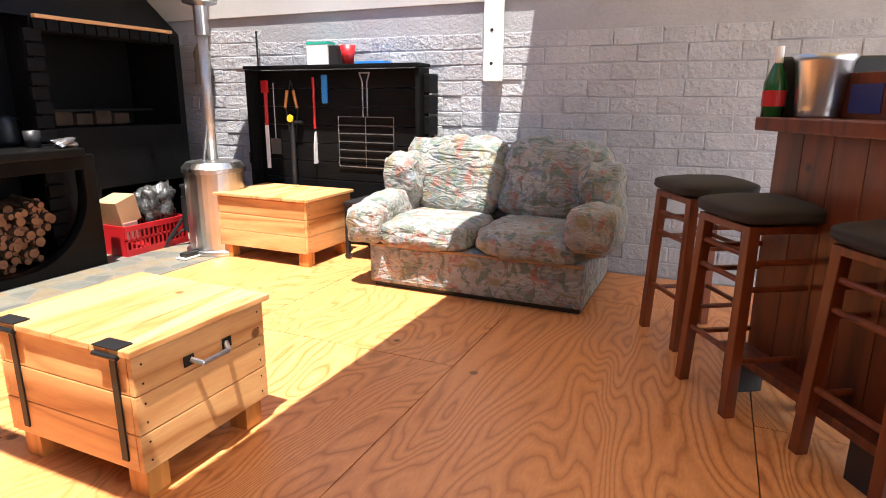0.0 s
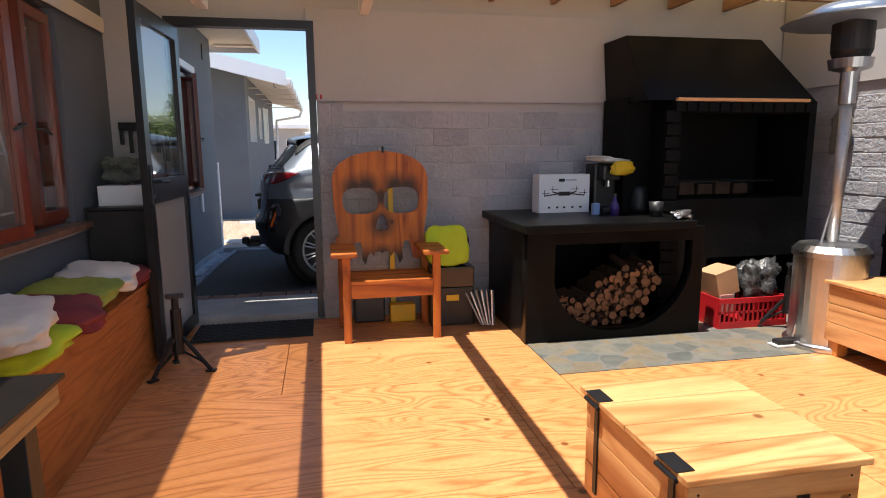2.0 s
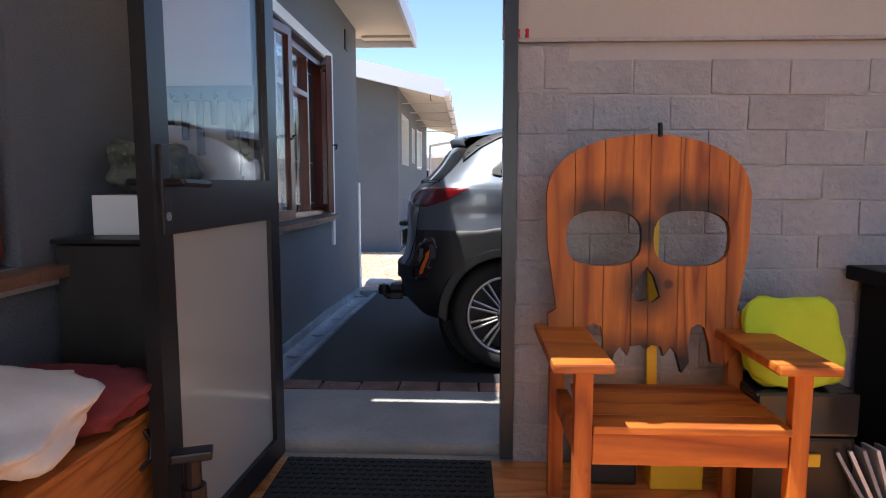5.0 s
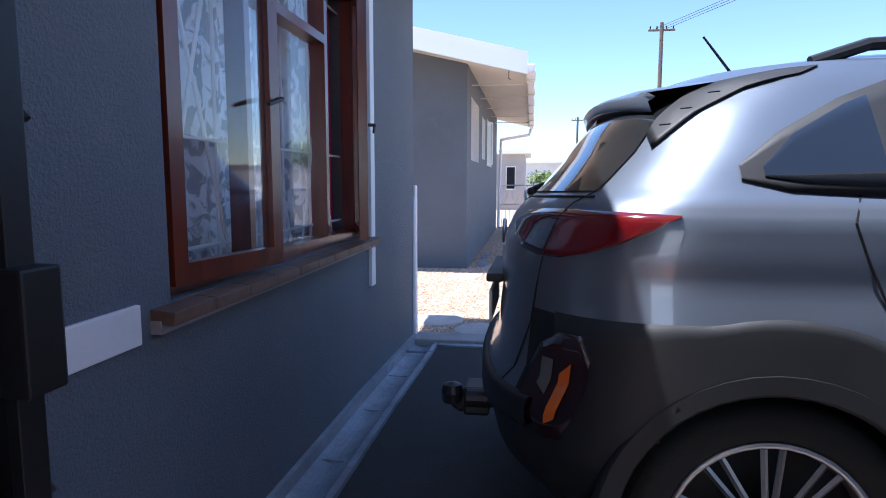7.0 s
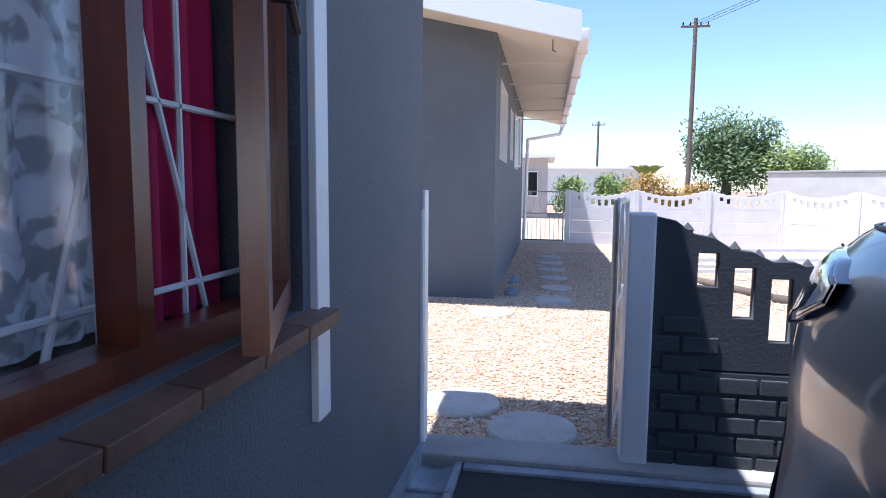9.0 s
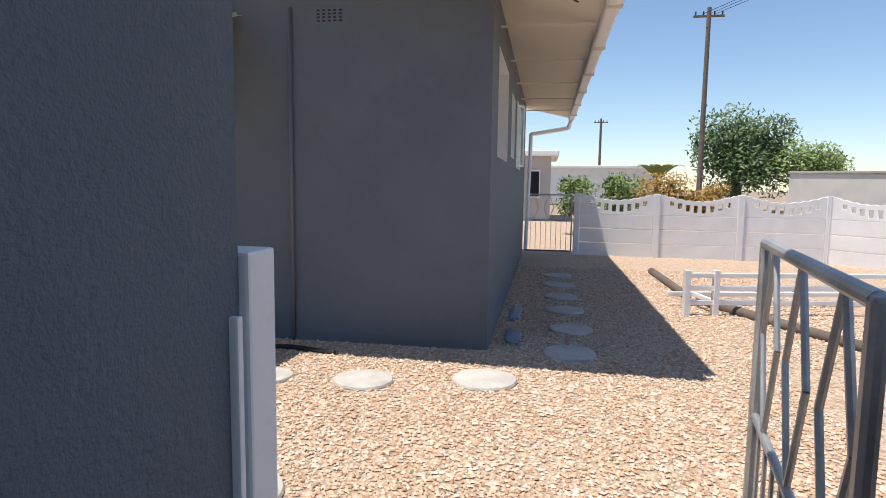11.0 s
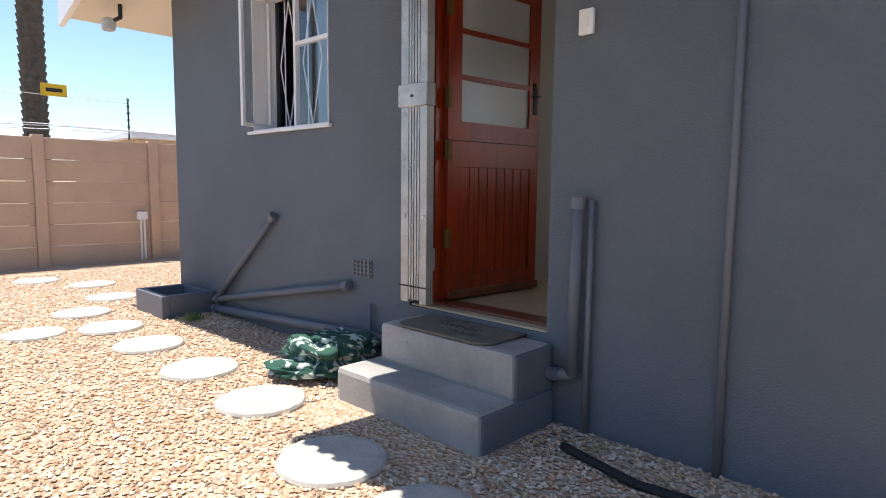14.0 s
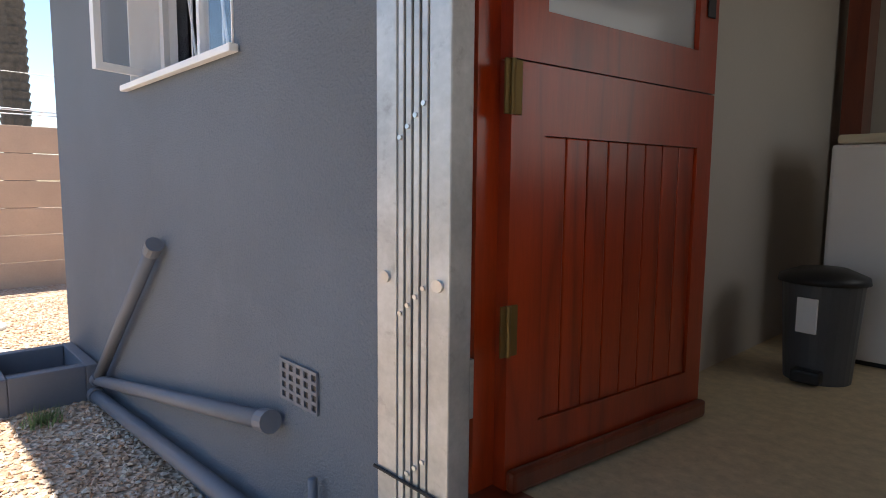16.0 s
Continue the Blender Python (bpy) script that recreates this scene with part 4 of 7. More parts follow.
part("body", lathe([(0, 0), (0.075, 0.0), (0.08, 0.03), (0.065, 0.15), (0.05, 0.19), (0.02, 0.205), (0, 0.21)]), BLACK, kettle, smooth=True)
part("handle", tube([(0.05, 0, 0.18), (0.11, 0, 0.17), (0.115, 0, 0.08), (0.07, 0, 0.04)], 0.01), BLACK, kettle)
mug = thing("mug", pose(3.30, 4.62, 0.85), "black mug on the cement counter", "mug")
part("body", lathe([(0, 0.0), (0.045, 0.0), (0.052, 0.11), (0.047, 0.11), (0.042, 0.01), (0, 0.01)]), BLACK, mug, smooth=True)
bottle = thing("spray_bottle", pose(3.05, 4.78, 0.85), "small purple bottle with a clear neck", "bottle")
part("body", lathe([(0, 0), (0.035, 0), (0.035, 0.08), (0.015, 0.11), (0.015, 0.14)]), plain("purple_plastic", (0.05, 0.03, 0.16), 0.2), bottle, smooth=True)
part("cap", R((0, 0, 0.14), (0, 0, 0.165), 0.017), BLACK, bottle)
carton("snack_packet", pose(2.93, 4.85, 0.85, 0, 0, 15), 0.06, 0.03, 0.09, plain("blue_white_foil", (0.25, 0.35, 0.6), 0.25), "small blue and white packet leaning on the counter", "packet")
tagged(part("cutting_tray", B(-0.15, 0.15, -0.01, 0.01, 0, 0.27, bev=0.005), BLACK, at=pose(3.33, 5.30, 0.85, -10, 0, 0)), "dark tray leaning behind the coffee machine", "tray")
tagged(part("crumpled_foil", blob(0.15, 0.07, 0.05, 8, 0.25), STEEL, at=pose(3.38, 4.42, 0.85, 0, 0, 20)), "crumpled foil on the counter", "foil")

crate = thing("plastic_crate", pose(4.05, 4.62, 0.004), "red slotted plastic crate full of packets", "crate")
bm = bmesh.new()
for s in (-1, 1):
    box(bm, -0.29, 0.29, s * 0.17 - 0.008, s * 0.17 + 0.008, 0.19, 0.23)
    box(bm, -0.29, 0.29, s * 0.17 - 0.008, s * 0.17 + 0.008, 0.0, 0.05)
    box(bm, s * 0.285 - 0.008, s * 0.285 + 0.008, -0.16, 0.16, 0, 0.23)
    for i in range(15):
        box(bm, -0.29 + i * 0.0405, -0.277 + i * 0.0405, s * 0.17 - 0.006, s * 0.17 + 0.006, 0.05, 0.19)
    box(bm, -0.29, 0.29, s * 0.17 - 0.006, s * 0.17 + 0.006, 0.115, 0.13)
box(bm, -0.28, 0.28, -0.16, 0.16, 0.0, 0.012)
part("basket", bm, RED, crate)
carton("brown_carton", pose(3.88, 4.62, 0.24, 0, -14, 8), 0.2, 0.2, 0.2, CARTON, "torn brown carton in the red crate")
carton("small_packet", pose(3.86, 4.57, 0.10, 0, 0, 10), 0.14, 0.12, 0.15, plain("pink_card", (0.5, 0.25, 0.22), 0.6), "pale printed packet in the red crate", "packet")
tagged(part("foil_bag", blob(0.26, 0.22, 0.28, 12, 0.22), surf("crinkled_foil_bag", (0.10, 0.10, 0.10), 0.25, 0.5, 12, 40, 0.6, 0.02, metal=0.6), at=pose(4.18, 4.60, 0.14)), "dark crinkled plastic bag in the red crate", "bag")


def jack_stand(at, label):
    t = thing("jack_stand", at, label, "jack stand", "jack stands")
    part("column", R((0, 0, 0.12), (0, 0, 0.40), 0.035, 0.032), DARKMETAL, t)
    part("ratchet_post", R((0, 0, 0.40), (0, 0, 0.47), 0.022), DARKMETAL, t)
    part("saddle", B(-0.05, 0.05, -0.025, 0.025, 0.47, 0.495, bev=0.006), DARKMETAL, t)
    for a in (90, 210, 330):
        c, s = math.cos(radians(a)), math.sin(radians(a))
        leg = part("leg", tube([(c * 0.03, s * 0.03, 0.22), (c * 0.19, s * 0.19, 0.012)], 0.014, 6), DARKMETAL, t)
        part("foot", B(-0.03, 0.03, -0.02, 0.02, 0, 0.012, bev=0.002), DARKMETAL, t, at=pose(c * 0.19, s * 0.19, 0, 0, 0, a))
        part("brace", tube([(c * 0.03, s * 0.03, 0.13), (c * 0.15, s * 0.15, 0.06)], 0.008, 6), DARKMETAL, t)
    return t


jack_stand(pose(-0.02, 4.40, 0, 0, 0, 20), "dark steel tripod jack stand holding the door open")
jack_stand(pose(4.27, 4.36, 0.004, 0, 0, 60), "dark steel tripod jack stand on the slate paving")

heater = thing("patio_heater", pose(4.25, 4.0, 0.004), "steel patio gas heater with a round reflector", "patio heater")
part("base", lathe([(0, 0), (0.25, 0), (0.25, 0.03), (0.24, 0.04), (0, 0.04)], 32), STEEL, heater, smooth=True)
part("tank_housing", lathe([(0.22, 0.04), (0.22, 0.62), (0.235, 0.625), (0.235, 0.66), (0.2, 0.70), (0.10, 0.715), (0.0, 0.715)], 36), STEEL, heater)
part("post", R((0, 0, 0.71), (0, 0, 1.62), 0.036, seg=20), GALV, heater, smooth=True)
part("sleeve", R((0, 0, 1.62), (0, 0, 1.82), 0.05, seg=20), STEEL, heater)
part("burner_ring", lathe([(0.05, 1.82), (0.12, 1.84), (0.13, 1.90), (0.10, 1.90)], 28), STEEL, heater)
part("burner_mesh", lathe([(0.10, 1.90), (0.12, 1.95), (0.12, 2.12), (0.05, 2.14)], 28), DARKMETAL, heater)
part("reflector", lathe([(0.0, 2.24), (0.2, 2.22), (0.41, 2.13), (0.415, 2.13), (0.2, 2.235), (0.0, 2.255)], 40), STEEL, heater, smooth=True)
broom = thing("squeegee_broom", pose(4.02, 4.02, 0.006), "grey handled floor mop leaning on the patio heater", "mop")
part("handle", R((0, 0, 0.06), (0.22, -0.02, 1.05), 0.011, seg=10), STEEL, broom)
part("head", B(-0.13, 0.13, -0.035, 0.035, 0.012, 0.045, bev=0.008), BLACK, broom)
part("pad", B(-0.15, 0.15, -0.05, 0.05, 0.0, 0.012, bev=0.003), LINEN, broom)


# ---- pine chests ----
def chest(at, w, d, label, handle_side):
    t = thing("pine_chest", at, label, "chest", "pine chests")
    h0, h1 = 0.10, 0.47
    for i in range(3):
        z0 = h0 + (h1 - h0) * i / 3
        z1 = h0 + (h1 - h0) * (i + 1) / 3 - 0.003
        part("board", B(0, w, 0, 0.02, z0, z1, bev=0.003), PINE_X, t)
        part("board", B(0, w, d - 0.02, d, z0, z1, bev=0.003), PINE_X, t)
        part("board", B(0.0, 0.02, 0.021, d - 0.021, z0, z1, bev=0.003), PINE_Y, t)
        part("board", B(w - 0.02, w, 0.021, d - 0.021, z0, z1, bev=0.003), PINE_Y, t)
    for i in range(4):
        part("lid_board", B(-0.02, w + 0.02, -0.02 + (d + 0.04) * i / 4, -0.02 + (d + 0.04) * (i + 1) / 4 - 0.003, h1 + 0.004, h1 + 0.026, bev=0.004), PINE_X, t)
    for x in (0.02, w - 0.10):
        for y in (0.02, d - 0.10):
            part("foot", B(x, x + 0.08, y, y + 0.08, 0, h0, bev=0.003), PINE_Z, t)
    bm = bmesh.new()
    for i in range(3):
        z = h0 + (h1 - h0) * (i + 0.5) / 3
        for a in (0.03, w - 0.03):
            for dz in (-0.03, 0.03):
                rod(bm, (a, -0.001, z + dz), (a, 0.001, z + dz), 0.004, seg=6)
    part("nail", bm, DARKMETAL, t)
    return t


c1 = chest(pose(1.80, 1.90, 0), 0.54, 0.62, "knotty pine chest with strap hinges and a steel handle", 0)
bm = tube([(0.20, -0.004, 0.385), (0.22, -0.035, 0.37), (0.33, -0.035, 0.37), (0.35, -0.004, 0.385)], 0.009, 8)
hd = part("handle", bm, STEEL, c1, "chrome lift handle")
part("handle_plate", B(0.175, 0.215, -0.005, -0.001, 0.365, 0.40, bev=0.001), DARKMETAL, hd)
part("handle_plate", B(0.335, 0.375, -0.005, -0.001, 0.365, 0.40, bev=0.001), DARKMETAL, hd)
for y in (0.07, 0.53):
    hg = part("hinge", B(-0.007, -0.001, y - 0.013, y + 0.013, 0.13, 0.465, bev=0.001), DARKMETAL, c1)
    part("knuckle", R((-0.024, y - 0.05, 0.474), (-0.024, y + 0.05, 0.474), 0.008), DARKMETAL, hg)
    part("flap", B(-0.026, 0.03, y - 0.05, y + 0.05, 0.497, 0.501, bev=0.001), DARKMETAL, hg)
c2 = chest(pose(4.10, 3.03, 0), 0.56, 0.82, "knotty pine chest standing beside the tool board", 1)

tb = thing("side_trolley", pose(4.62, 2.78, 0), "black plastic two-tier trolley", "trolley")
part("top", B(-0.18, 0.2, -0.17, 0.17, 0.40, 0.44, bev=0.01), BLACK, tb)
part("shelf", B(-0.16, 0.18, -0.15, 0.15, 0.14, 0.16, bev=0.005), BLACK, tb)
for x in (-0.16, 0.18):
    for y in (-0.15, 0.15):
        lg = part("leg", B(x - 0.015, x + 0.015, y - 0.015, y + 0.015, 0.05, 0.40, bev=0.003), BLACK, tb)
        part("castor", R((x - 0.012, y, 0.025), (x + 0.012, y, 0.025), 0.025, seg=12), BLACK, lg)


# ---- sofa ----
sofa = thing("sofa", pose(3.90, 1.02, 0), "worn two-seat sofa in faded floral fabric", "sofa")
L = 1.45
part("base", B(0.04, 0.86, 0.04, L - 0.04, 0.03, 0.30, bev=0.03), FLORAL, sofa)
part("plinth", B(0.08, 0.84, 0.06, L - 0.06, 0.0, 0.03, bev=0), BLACK, sofa)
for i in range(2):
    part("seat_cushion", blob(0.70, L / 2 - 0.03, 0.19, 20 + i, 0.05), FLORAL, sofa, at=pose(0.33, L * (0.26 + 0.48 * i), 0.26))
    part("back_cushion", blob(0.30, L / 2 + 0.0, 0.56, 30 + i, 0.07), FLORAL, sofa, at=pose(0.64, L * (0.26 + 0.48 * i), 0.36, 0, 12, 0))
    s = -1 if i == 0 else 1
    part("arm", blob(0.72, 0.24, 0.30, 40 + i, 0.06), FLORAL, sofa, at=pose(0.40, L * i - s * 0.03, 0.28))
    part("arm_roll", blob(0.25, 0.25, 0.25, 44 + i, 0.05), FLORAL, sofa, at=pose(0.08, L * i - s * 0.03, 0.36 - 0.08 * i))
    part("wing", blob(0.34, 0.26, 0.34, 47 + i, 0.08), FLORAL, sofa, at=pose(0.56, L * i - s * 0.06, 0.46))
part("back", B(0.66, 0.93, 0.03, L - 0.03, 0.30, 0.80, bev=0.09), FLORAL, sofa)
part("piping", tube([(0.035, 0.05, 0.285), (0.035, L - 0.05, 0.285)], 0.008, 6), plain("tan_piping", (0.35, 0.2, 0.1), 0.8), sofa)


# ---- tool board on the brick wall ----
board = thing("tool_board", pose(4.75, 2.46, 0), "black slatted pallet board hung with braai tools", "tool board")
for i in range(9):
    part("slat", B(0.09, 0.11, 0.03, 1.57, 0.10 + i * 0.145, 0.24 + i * 0.145, bev=0.004), BLACKWALL, board)
part("top_shelf", B(-0.04, 0.16, 0.0, 1.60, 1.405, 1.43, bev=0.004), BLACKWALL, board)
for y in (0.0, 1.565):
    part("side_plank", B(-0.02, 0.14, y, y + 0.035, 0.0, 1.40, bev=0.004), BLACKWALL, board)
for i in range(9):
    part("brick_edge", B(0.03, 0.17, -0.06, -0.01, 0.02 + i * 0.15, 0.155 + i * 0.15, bev=0.008), BLACKWALL, board)


def tool(name, y, z, label, cat, pieces):
    t = thing(name, pose(4.83, y, z), label, cat)
    for nm, bm, m in pieces:
        part(nm, bm, m, t)
    return t


tool("barbecue_fork", 3.94, 1.32, "red handled fork hanging on the board", "tongs", [("handle", tube([(0, 0, 0), (-0.01, 0, -0.36)], 0.016), RED), ("head", B(-0.02, 0.0, -0.035, 0.035, -0.10, 0.0, bev=0.008), RED), ("blade", B(-0.015, -0.005, -0.018, 0.018, -0.72, -0.36, bev=0.003), PAPER)])
tool("hanging_turner", 3.86, 1.30, "steel turner hanging on the board", "turner", [("shaft", R((0, 0, 0), (0, 0, -0.45), 0.005), STEEL), ("blade", B(-0.005, 0.005, -0.05, 0.05, -0.58, -0.45, bev=0.003), STEEL)])
tool("braai_tongs", 3.68, 1.32, "long steel tongs with wooden grips", "tongs", [("arm", tube([(0, 0, 0), (0, -0.06, -0.22), (0, -0.02, -0.5)], 0.006), DARKMETAL), ("arm", tube([(0, 0, 0), (0, 0.06, -0.22), (0, 0.02, -0.5)], 0.006), DARKMETAL), ("grip", R((-0.01, -0.03, -0.08), (-0.01, -0.06, -0.22), 0.012), PINE_Z), ("grip", R((-0.01, 0.03, -0.08), (-0.01, 0.06, -0.22), 0.012), PINE_Z)])
tool("gas_lighter", 3.66, 1.0, "black gas torch with a yellow gauge", "torch", [("body", R((-0.03, 0, 0), (-0.03, 0, -0.65), 0.022), BLACK), ("gauge", R((-0.06, 0, 0.02), (-0.05, 0, 0.02), 0.03), YELLOW), ("bracket", B(-0.04, 0.0, -0.09, 0.04, -0.02, 0.0, bev=0.003), BLACK)])
tool("spatula", 3.45, 1.34, "red handled slotted spatula hanging on the board", "spatula", [("handle", R((0, 0, 0), (0, 0, -0.40), 0.011), RED), ("blade", plate([(-0.045, -0.68), (0.045, -0.68), (0.035, -0.52), (0.01, -0.42), (-0.01, -0.42), (-0.035, -0.52)], [[(-0.02, -0.65), (-0.014, -0.65), (-0.014, -0.56), (-0.02, -0.56)], [(0.014, -0.65), (0.02, -0.65), (0.02, -0.56), (0.014, -0.56)]], 0.004), PAPER)]).children[1].matrix_basis = pose(-0.01, 0, 0, 0, 0, 90)
tool("blue_scraper", 3.35, 1.36, "small blue plastic brush hanging on the board", "brush", [("body", B(-0.012, 0.012, -0.025, 0.025, -0.22, 0.0, bev=0.01), BLUE)])
gr = bmesh.new()
for i in range(7):
    rod(gr, (0, -0.25, -0.36 - i * 0.065), (0, 0.25, -0.36 - i * 0.065), 0.004, seg=6)
for y in (-0.25, 0.0, 0.25):
    rod(gr, (0, y, -0.36), (0, y, -0.75), 0.004, seg=6)
tool("braai_grid", 2.98, 1.40, "folding steel braai grid hanging on the board", "grid", [("grid", gr, STEEL), ("handle", tube([(0, -0.02, -0.36), (0, -0.02, -0.1), (0, -0.045, -0.03), (0, 0.045, -0.03), (0, 0.02, -0.1), (0, 0.02, -0.36)], 0.006, 6), STEEL)])
carton("tea_carton", pose(4.80, 3.35, 1.43, 0, 0, 90), 0.19, 0.10, 0.15, PAPER, "white food carton with a green lid on the shelf")
tagged(part("carton_band", B(-0.097, 0.097, -0.052, 0.052, 0, 0.02, bev=0), plain("teal_card", (0.02, 0.35, 0.25), 0.5), bpy.data.objects["tea_carton"], at=pose(0, 0, 0.15)), "green lid")
carton("black_tin", pose(4.80, 3.21, 1.43), 0.08, 0.08, 0.14, BLACK, "black tin on the shelf", "tin")
cup = thing("red_cup", pose(4.80, 3.10, 1.43), "red plastic cup on the shelf", "cup")
part("body", lathe([(0, 0), (0.04, 0), (0.06, 0.14), (0.055, 0.14), (0.035, 0.01), (0, 0.01)]), RED, cup, smooth=True)
carton("blue_tray", pose(4.80, 2.88, 1.43), 0.12, 0.25, 0.02, BLUE, "flat blue plastic tray on the shelf", "tray")
post = thing("steel_post", pose(RX - 0.045, 1.96, 1.30), "white perforated steel upright fixed to the wall", "bracket")
part("channel", B(-0.04, 0.04, -0.06, 0.06, 0, 1.18, bev=0.006), WHITE, post)
for i in range(5):
    part("hole", R((-0.042, 0, 0.12 + i * 0.22), (-0.039, 0, 0.12 + i * 0.22), 0.012), BLACK, post)
sp = thing("braai_shovel", pose(RX - 0.03, 4.16, 0.62), "long iron shovel hanging on the brick wall", "shovel")
part("shaft", R((0, 0, 0.08), (0, 0, 0.72), 0.007), DARKMETAL, sp)
part("blade", B(-0.01, 0.02, -0.06, 0.06, 0, 0.10, bev=0.005), DARKMETAL, sp)
part("ring", tube([(0, -0.02, 0.72), (0, -0.02, 0.76), (0, 0.02, 0.76), (0, 0.02, 0.72)], 0.005, 6), DARKMETAL, sp)
sp2 = thing("fire_poker", pose(RX - 0.03, 4.06, 1.0), "thin black poker hanging on the brick wall", "poker")
part("shaft", R((0, 0, 0), (0, 0, 0.72), 0.008), DARKMETAL, sp2)
part("tip", tube([(0, 0, 0.0), (-0.03, 0.03, -0.05), (-0.01, 0, -0.1)], 0.012, 6), DARKMETAL, sp2)
tagged(part("hanging_glove", blob(0.06, 0.16, 0.32, 52, 0.15), surf("grey_leather", (0.16, 0.14, 0.11), 0.8), at=pose(RX - 0.05, 4.66, 1.28)), "grey leather glove hanging on the brick wall", "glove")

# ---- skull-cut armchair ----
ch = thing("garden_armchair", pose(1.0, 4.72, 0), "varnished pine armchair with a skull cut into its back", "chair")
BZ0, BZ1 = 0.50, 1.345
outl = [(-0.03, 0.60), (-0.03, 0.70), (0.0, 0.72), (-0.035, 0.95), (-0.04, 1.14)] + [(0.32 + 0.36 * math.cos(radians(a)), 1.10 + 0.245 * math.sin(radians(a)) ** 0.75) for a in range(168, 8, -8)] + [(0.68, 1.14), (0.675, 0.95), (0.64, 0.72), (0.67, 0.70), (0.67, 0.60), (0.60, 0.52), (0.555, 0.53)]
outl += [(0.545, 0.60), (0.53, 0.655), (0.505, 0.67), (0.48, 0.655), (0.47, 0.60), (0.475, 0.53), (0.45, 0.49), (0.43, 0.56), (0.41, 0.585), (0.385, 0.55), (0.375, 0.585), (0.34, 0.59), (0.32, 0.575), (0.30, 0.59), (0.265, 0.585), (0.255, 0.55), (0.23, 0.585), (0.21, 0.56), (0.19, 0.49), (0.165, 0.53), (0.17, 0.60), (0.16, 0.655), (0.135, 0.67), (0.11, 0.655), (0.095, 0.60), (0.085, 0.53), (0.04, 0.52)]


def socket(cx):
    return [(cx + s * 0.135 * (abs(c) ** 0.7) * (1 if c > 0 else -1), 0.975 + 0.10 * (abs(sn) ** 0.7) * (1 if sn > 0 else -1) + cx_t) for c, sn, s, cx_t in [(math.cos(radians(a)), math.sin(radians(a)), 1, 0) for a in range(0, 360, 15)]]


noseh = [(0.32, 0.875), (0.345, 0.84), (0.37, 0.765), (0.345, 0.745), (0.32, 0.755), (0.295, 0.745), (0.27, 0.765), (0.295, 0.84)]


def burnt():
    m = CHAIR.copy()
    m.name = "scorched_pine"
    nt = m.node_tree
    b = nt.nodes["Principled BSDF"]
    src = b.inputs["Base Color"].links[0].from_socket
    tc = nt.nodes.new("ShaderNodeTexCoord")
    total = None
    for c, r in (((0.12, 0.015, 1.07), 0.11), ((0.21, 0.015, 1.08), 0.12), ((0.43, 0.015, 1.08), 0.12), ((0.52, 0.015, 1.07), 0.11), ((0.32, 0.015, 1.0), 0.10), ((0.32, 0.015, 0.80), 0.12), ((0.19, 0.015, 0.50), 0.13), ((0.45, 0.015, 0.50), 0.13), ((0.32, 0.015, 0.56), 0.09)):
        d = nt.nodes.new("ShaderNodeVectorMath")
        d.operation = "DISTANCE"
        nt.links.new(tc.outputs["Object"], d.inputs[0])
        d.inputs[1].default_value = c
        mr = nt.nodes.new("ShaderNodeMapRange")
        mr.inputs["From Min"].default_value, mr.inputs["From Max"].default_value = r * 1.15, r * 0.35
        nt.links.new(d.outputs["Value"], mr.inputs[0])
        if total is None:
            total = mr.outputs[0]
        else:
            mx = nt.nodes.new("ShaderNodeMath")
            mx.operation = "MAXIMUM"
            nt.links.new(total, mx.inputs[0])
            nt.links.new(mr.outputs[0], mx.inputs[1])
            total = mx.outputs[0]
    nt.links.new(mixc(nt, total, src, (0.035, 0.016, 0.008)), b.inputs["Base Color"])
    return m


BURNT = burnt()
skull = plate(outl, [socket(0.165)[::-1], socket(0.475)[::-1], noseh[::-1]], 0.03, 0.0)
bmesh.ops.translate(skull, verts=skull.verts, vec=(0, 0.015, 0))
skm = bpy.data.meshes.new("skull")
skull.to_mesh(skm)
skull.free()
edges = [-0.05, 0.06, 0.165, 0.265, 0.325, 0.43, 0.53, 0.60, 0.70]
for a, b in zip(edges, edges[1:]):
    bm = bmesh.new()
    bm.from_mesh(skm)
    for x, nrm in ((a + 0.0012, (-1, 0, 0)), (b - 0.0012, (1, 0, 0))):
        geo = bm.verts[:] + bm.edges[:] + bm.faces[:]
        r = bmesh.ops.bisect_plane(bm, geom=geo, plane_co=(x, 0, 0), plane_no=nrm, clear_outer=True)
    o = part("backrest_plank", bm, BURNT, ch, at=pose(0, 0.36, 0, -3, 0, 0))
bpy.data.meshes.remove(skm)
for x in (-0.0, 0.64):
    part("front_leg", B(x, x + 0.055, 0.0, 0.04, 0, 0.62, bev=0.004), CHAIR, ch)
    part("back_leg", B(x - 0.02, x + 0.035, 0.40, 0.44, 0, 0.62, bev=0.004), CHAIR, ch)
    part("armrest", B(x - 0.075, x + 0.105, -0.06, 0.46, 0.622, 0.652, bev=0.008), CHAIR_X, ch)
    part("seat_rail", B(x + 0.005, x + 0.045, 0.041, 0.399, 0.34, 0.42, bev=0.003), CHAIR_X, ch)
part("front_rail", B(0.057, 0.638, 0.005, 0.035, 0.32, 0.42, bev=0.004), CHAIR_X, ch)
for i in range(4):
    part("seat_slat", B(0.056, 0.639, -0.01 + i * 0.1, 0.087 + i * 0.1, 0.422, 0.447, bev=0.005), CHAIR_X, ch)
part("back_bolt", R((0.335, 0.36, 1.33), (0.335, 0.37, 1.375), 0.008), DARKMETAL, ch)
ladder = thing("yellow_level", pose(1.42, 5.33, 0.0, -4, 0, 0), "yellow spirit level leaning behind the chair", "level")
part("beam", B(-0.02, 0.02, -0.01, 0.01, 0, 1.10, bev=0.003), YELLOW, ladder)
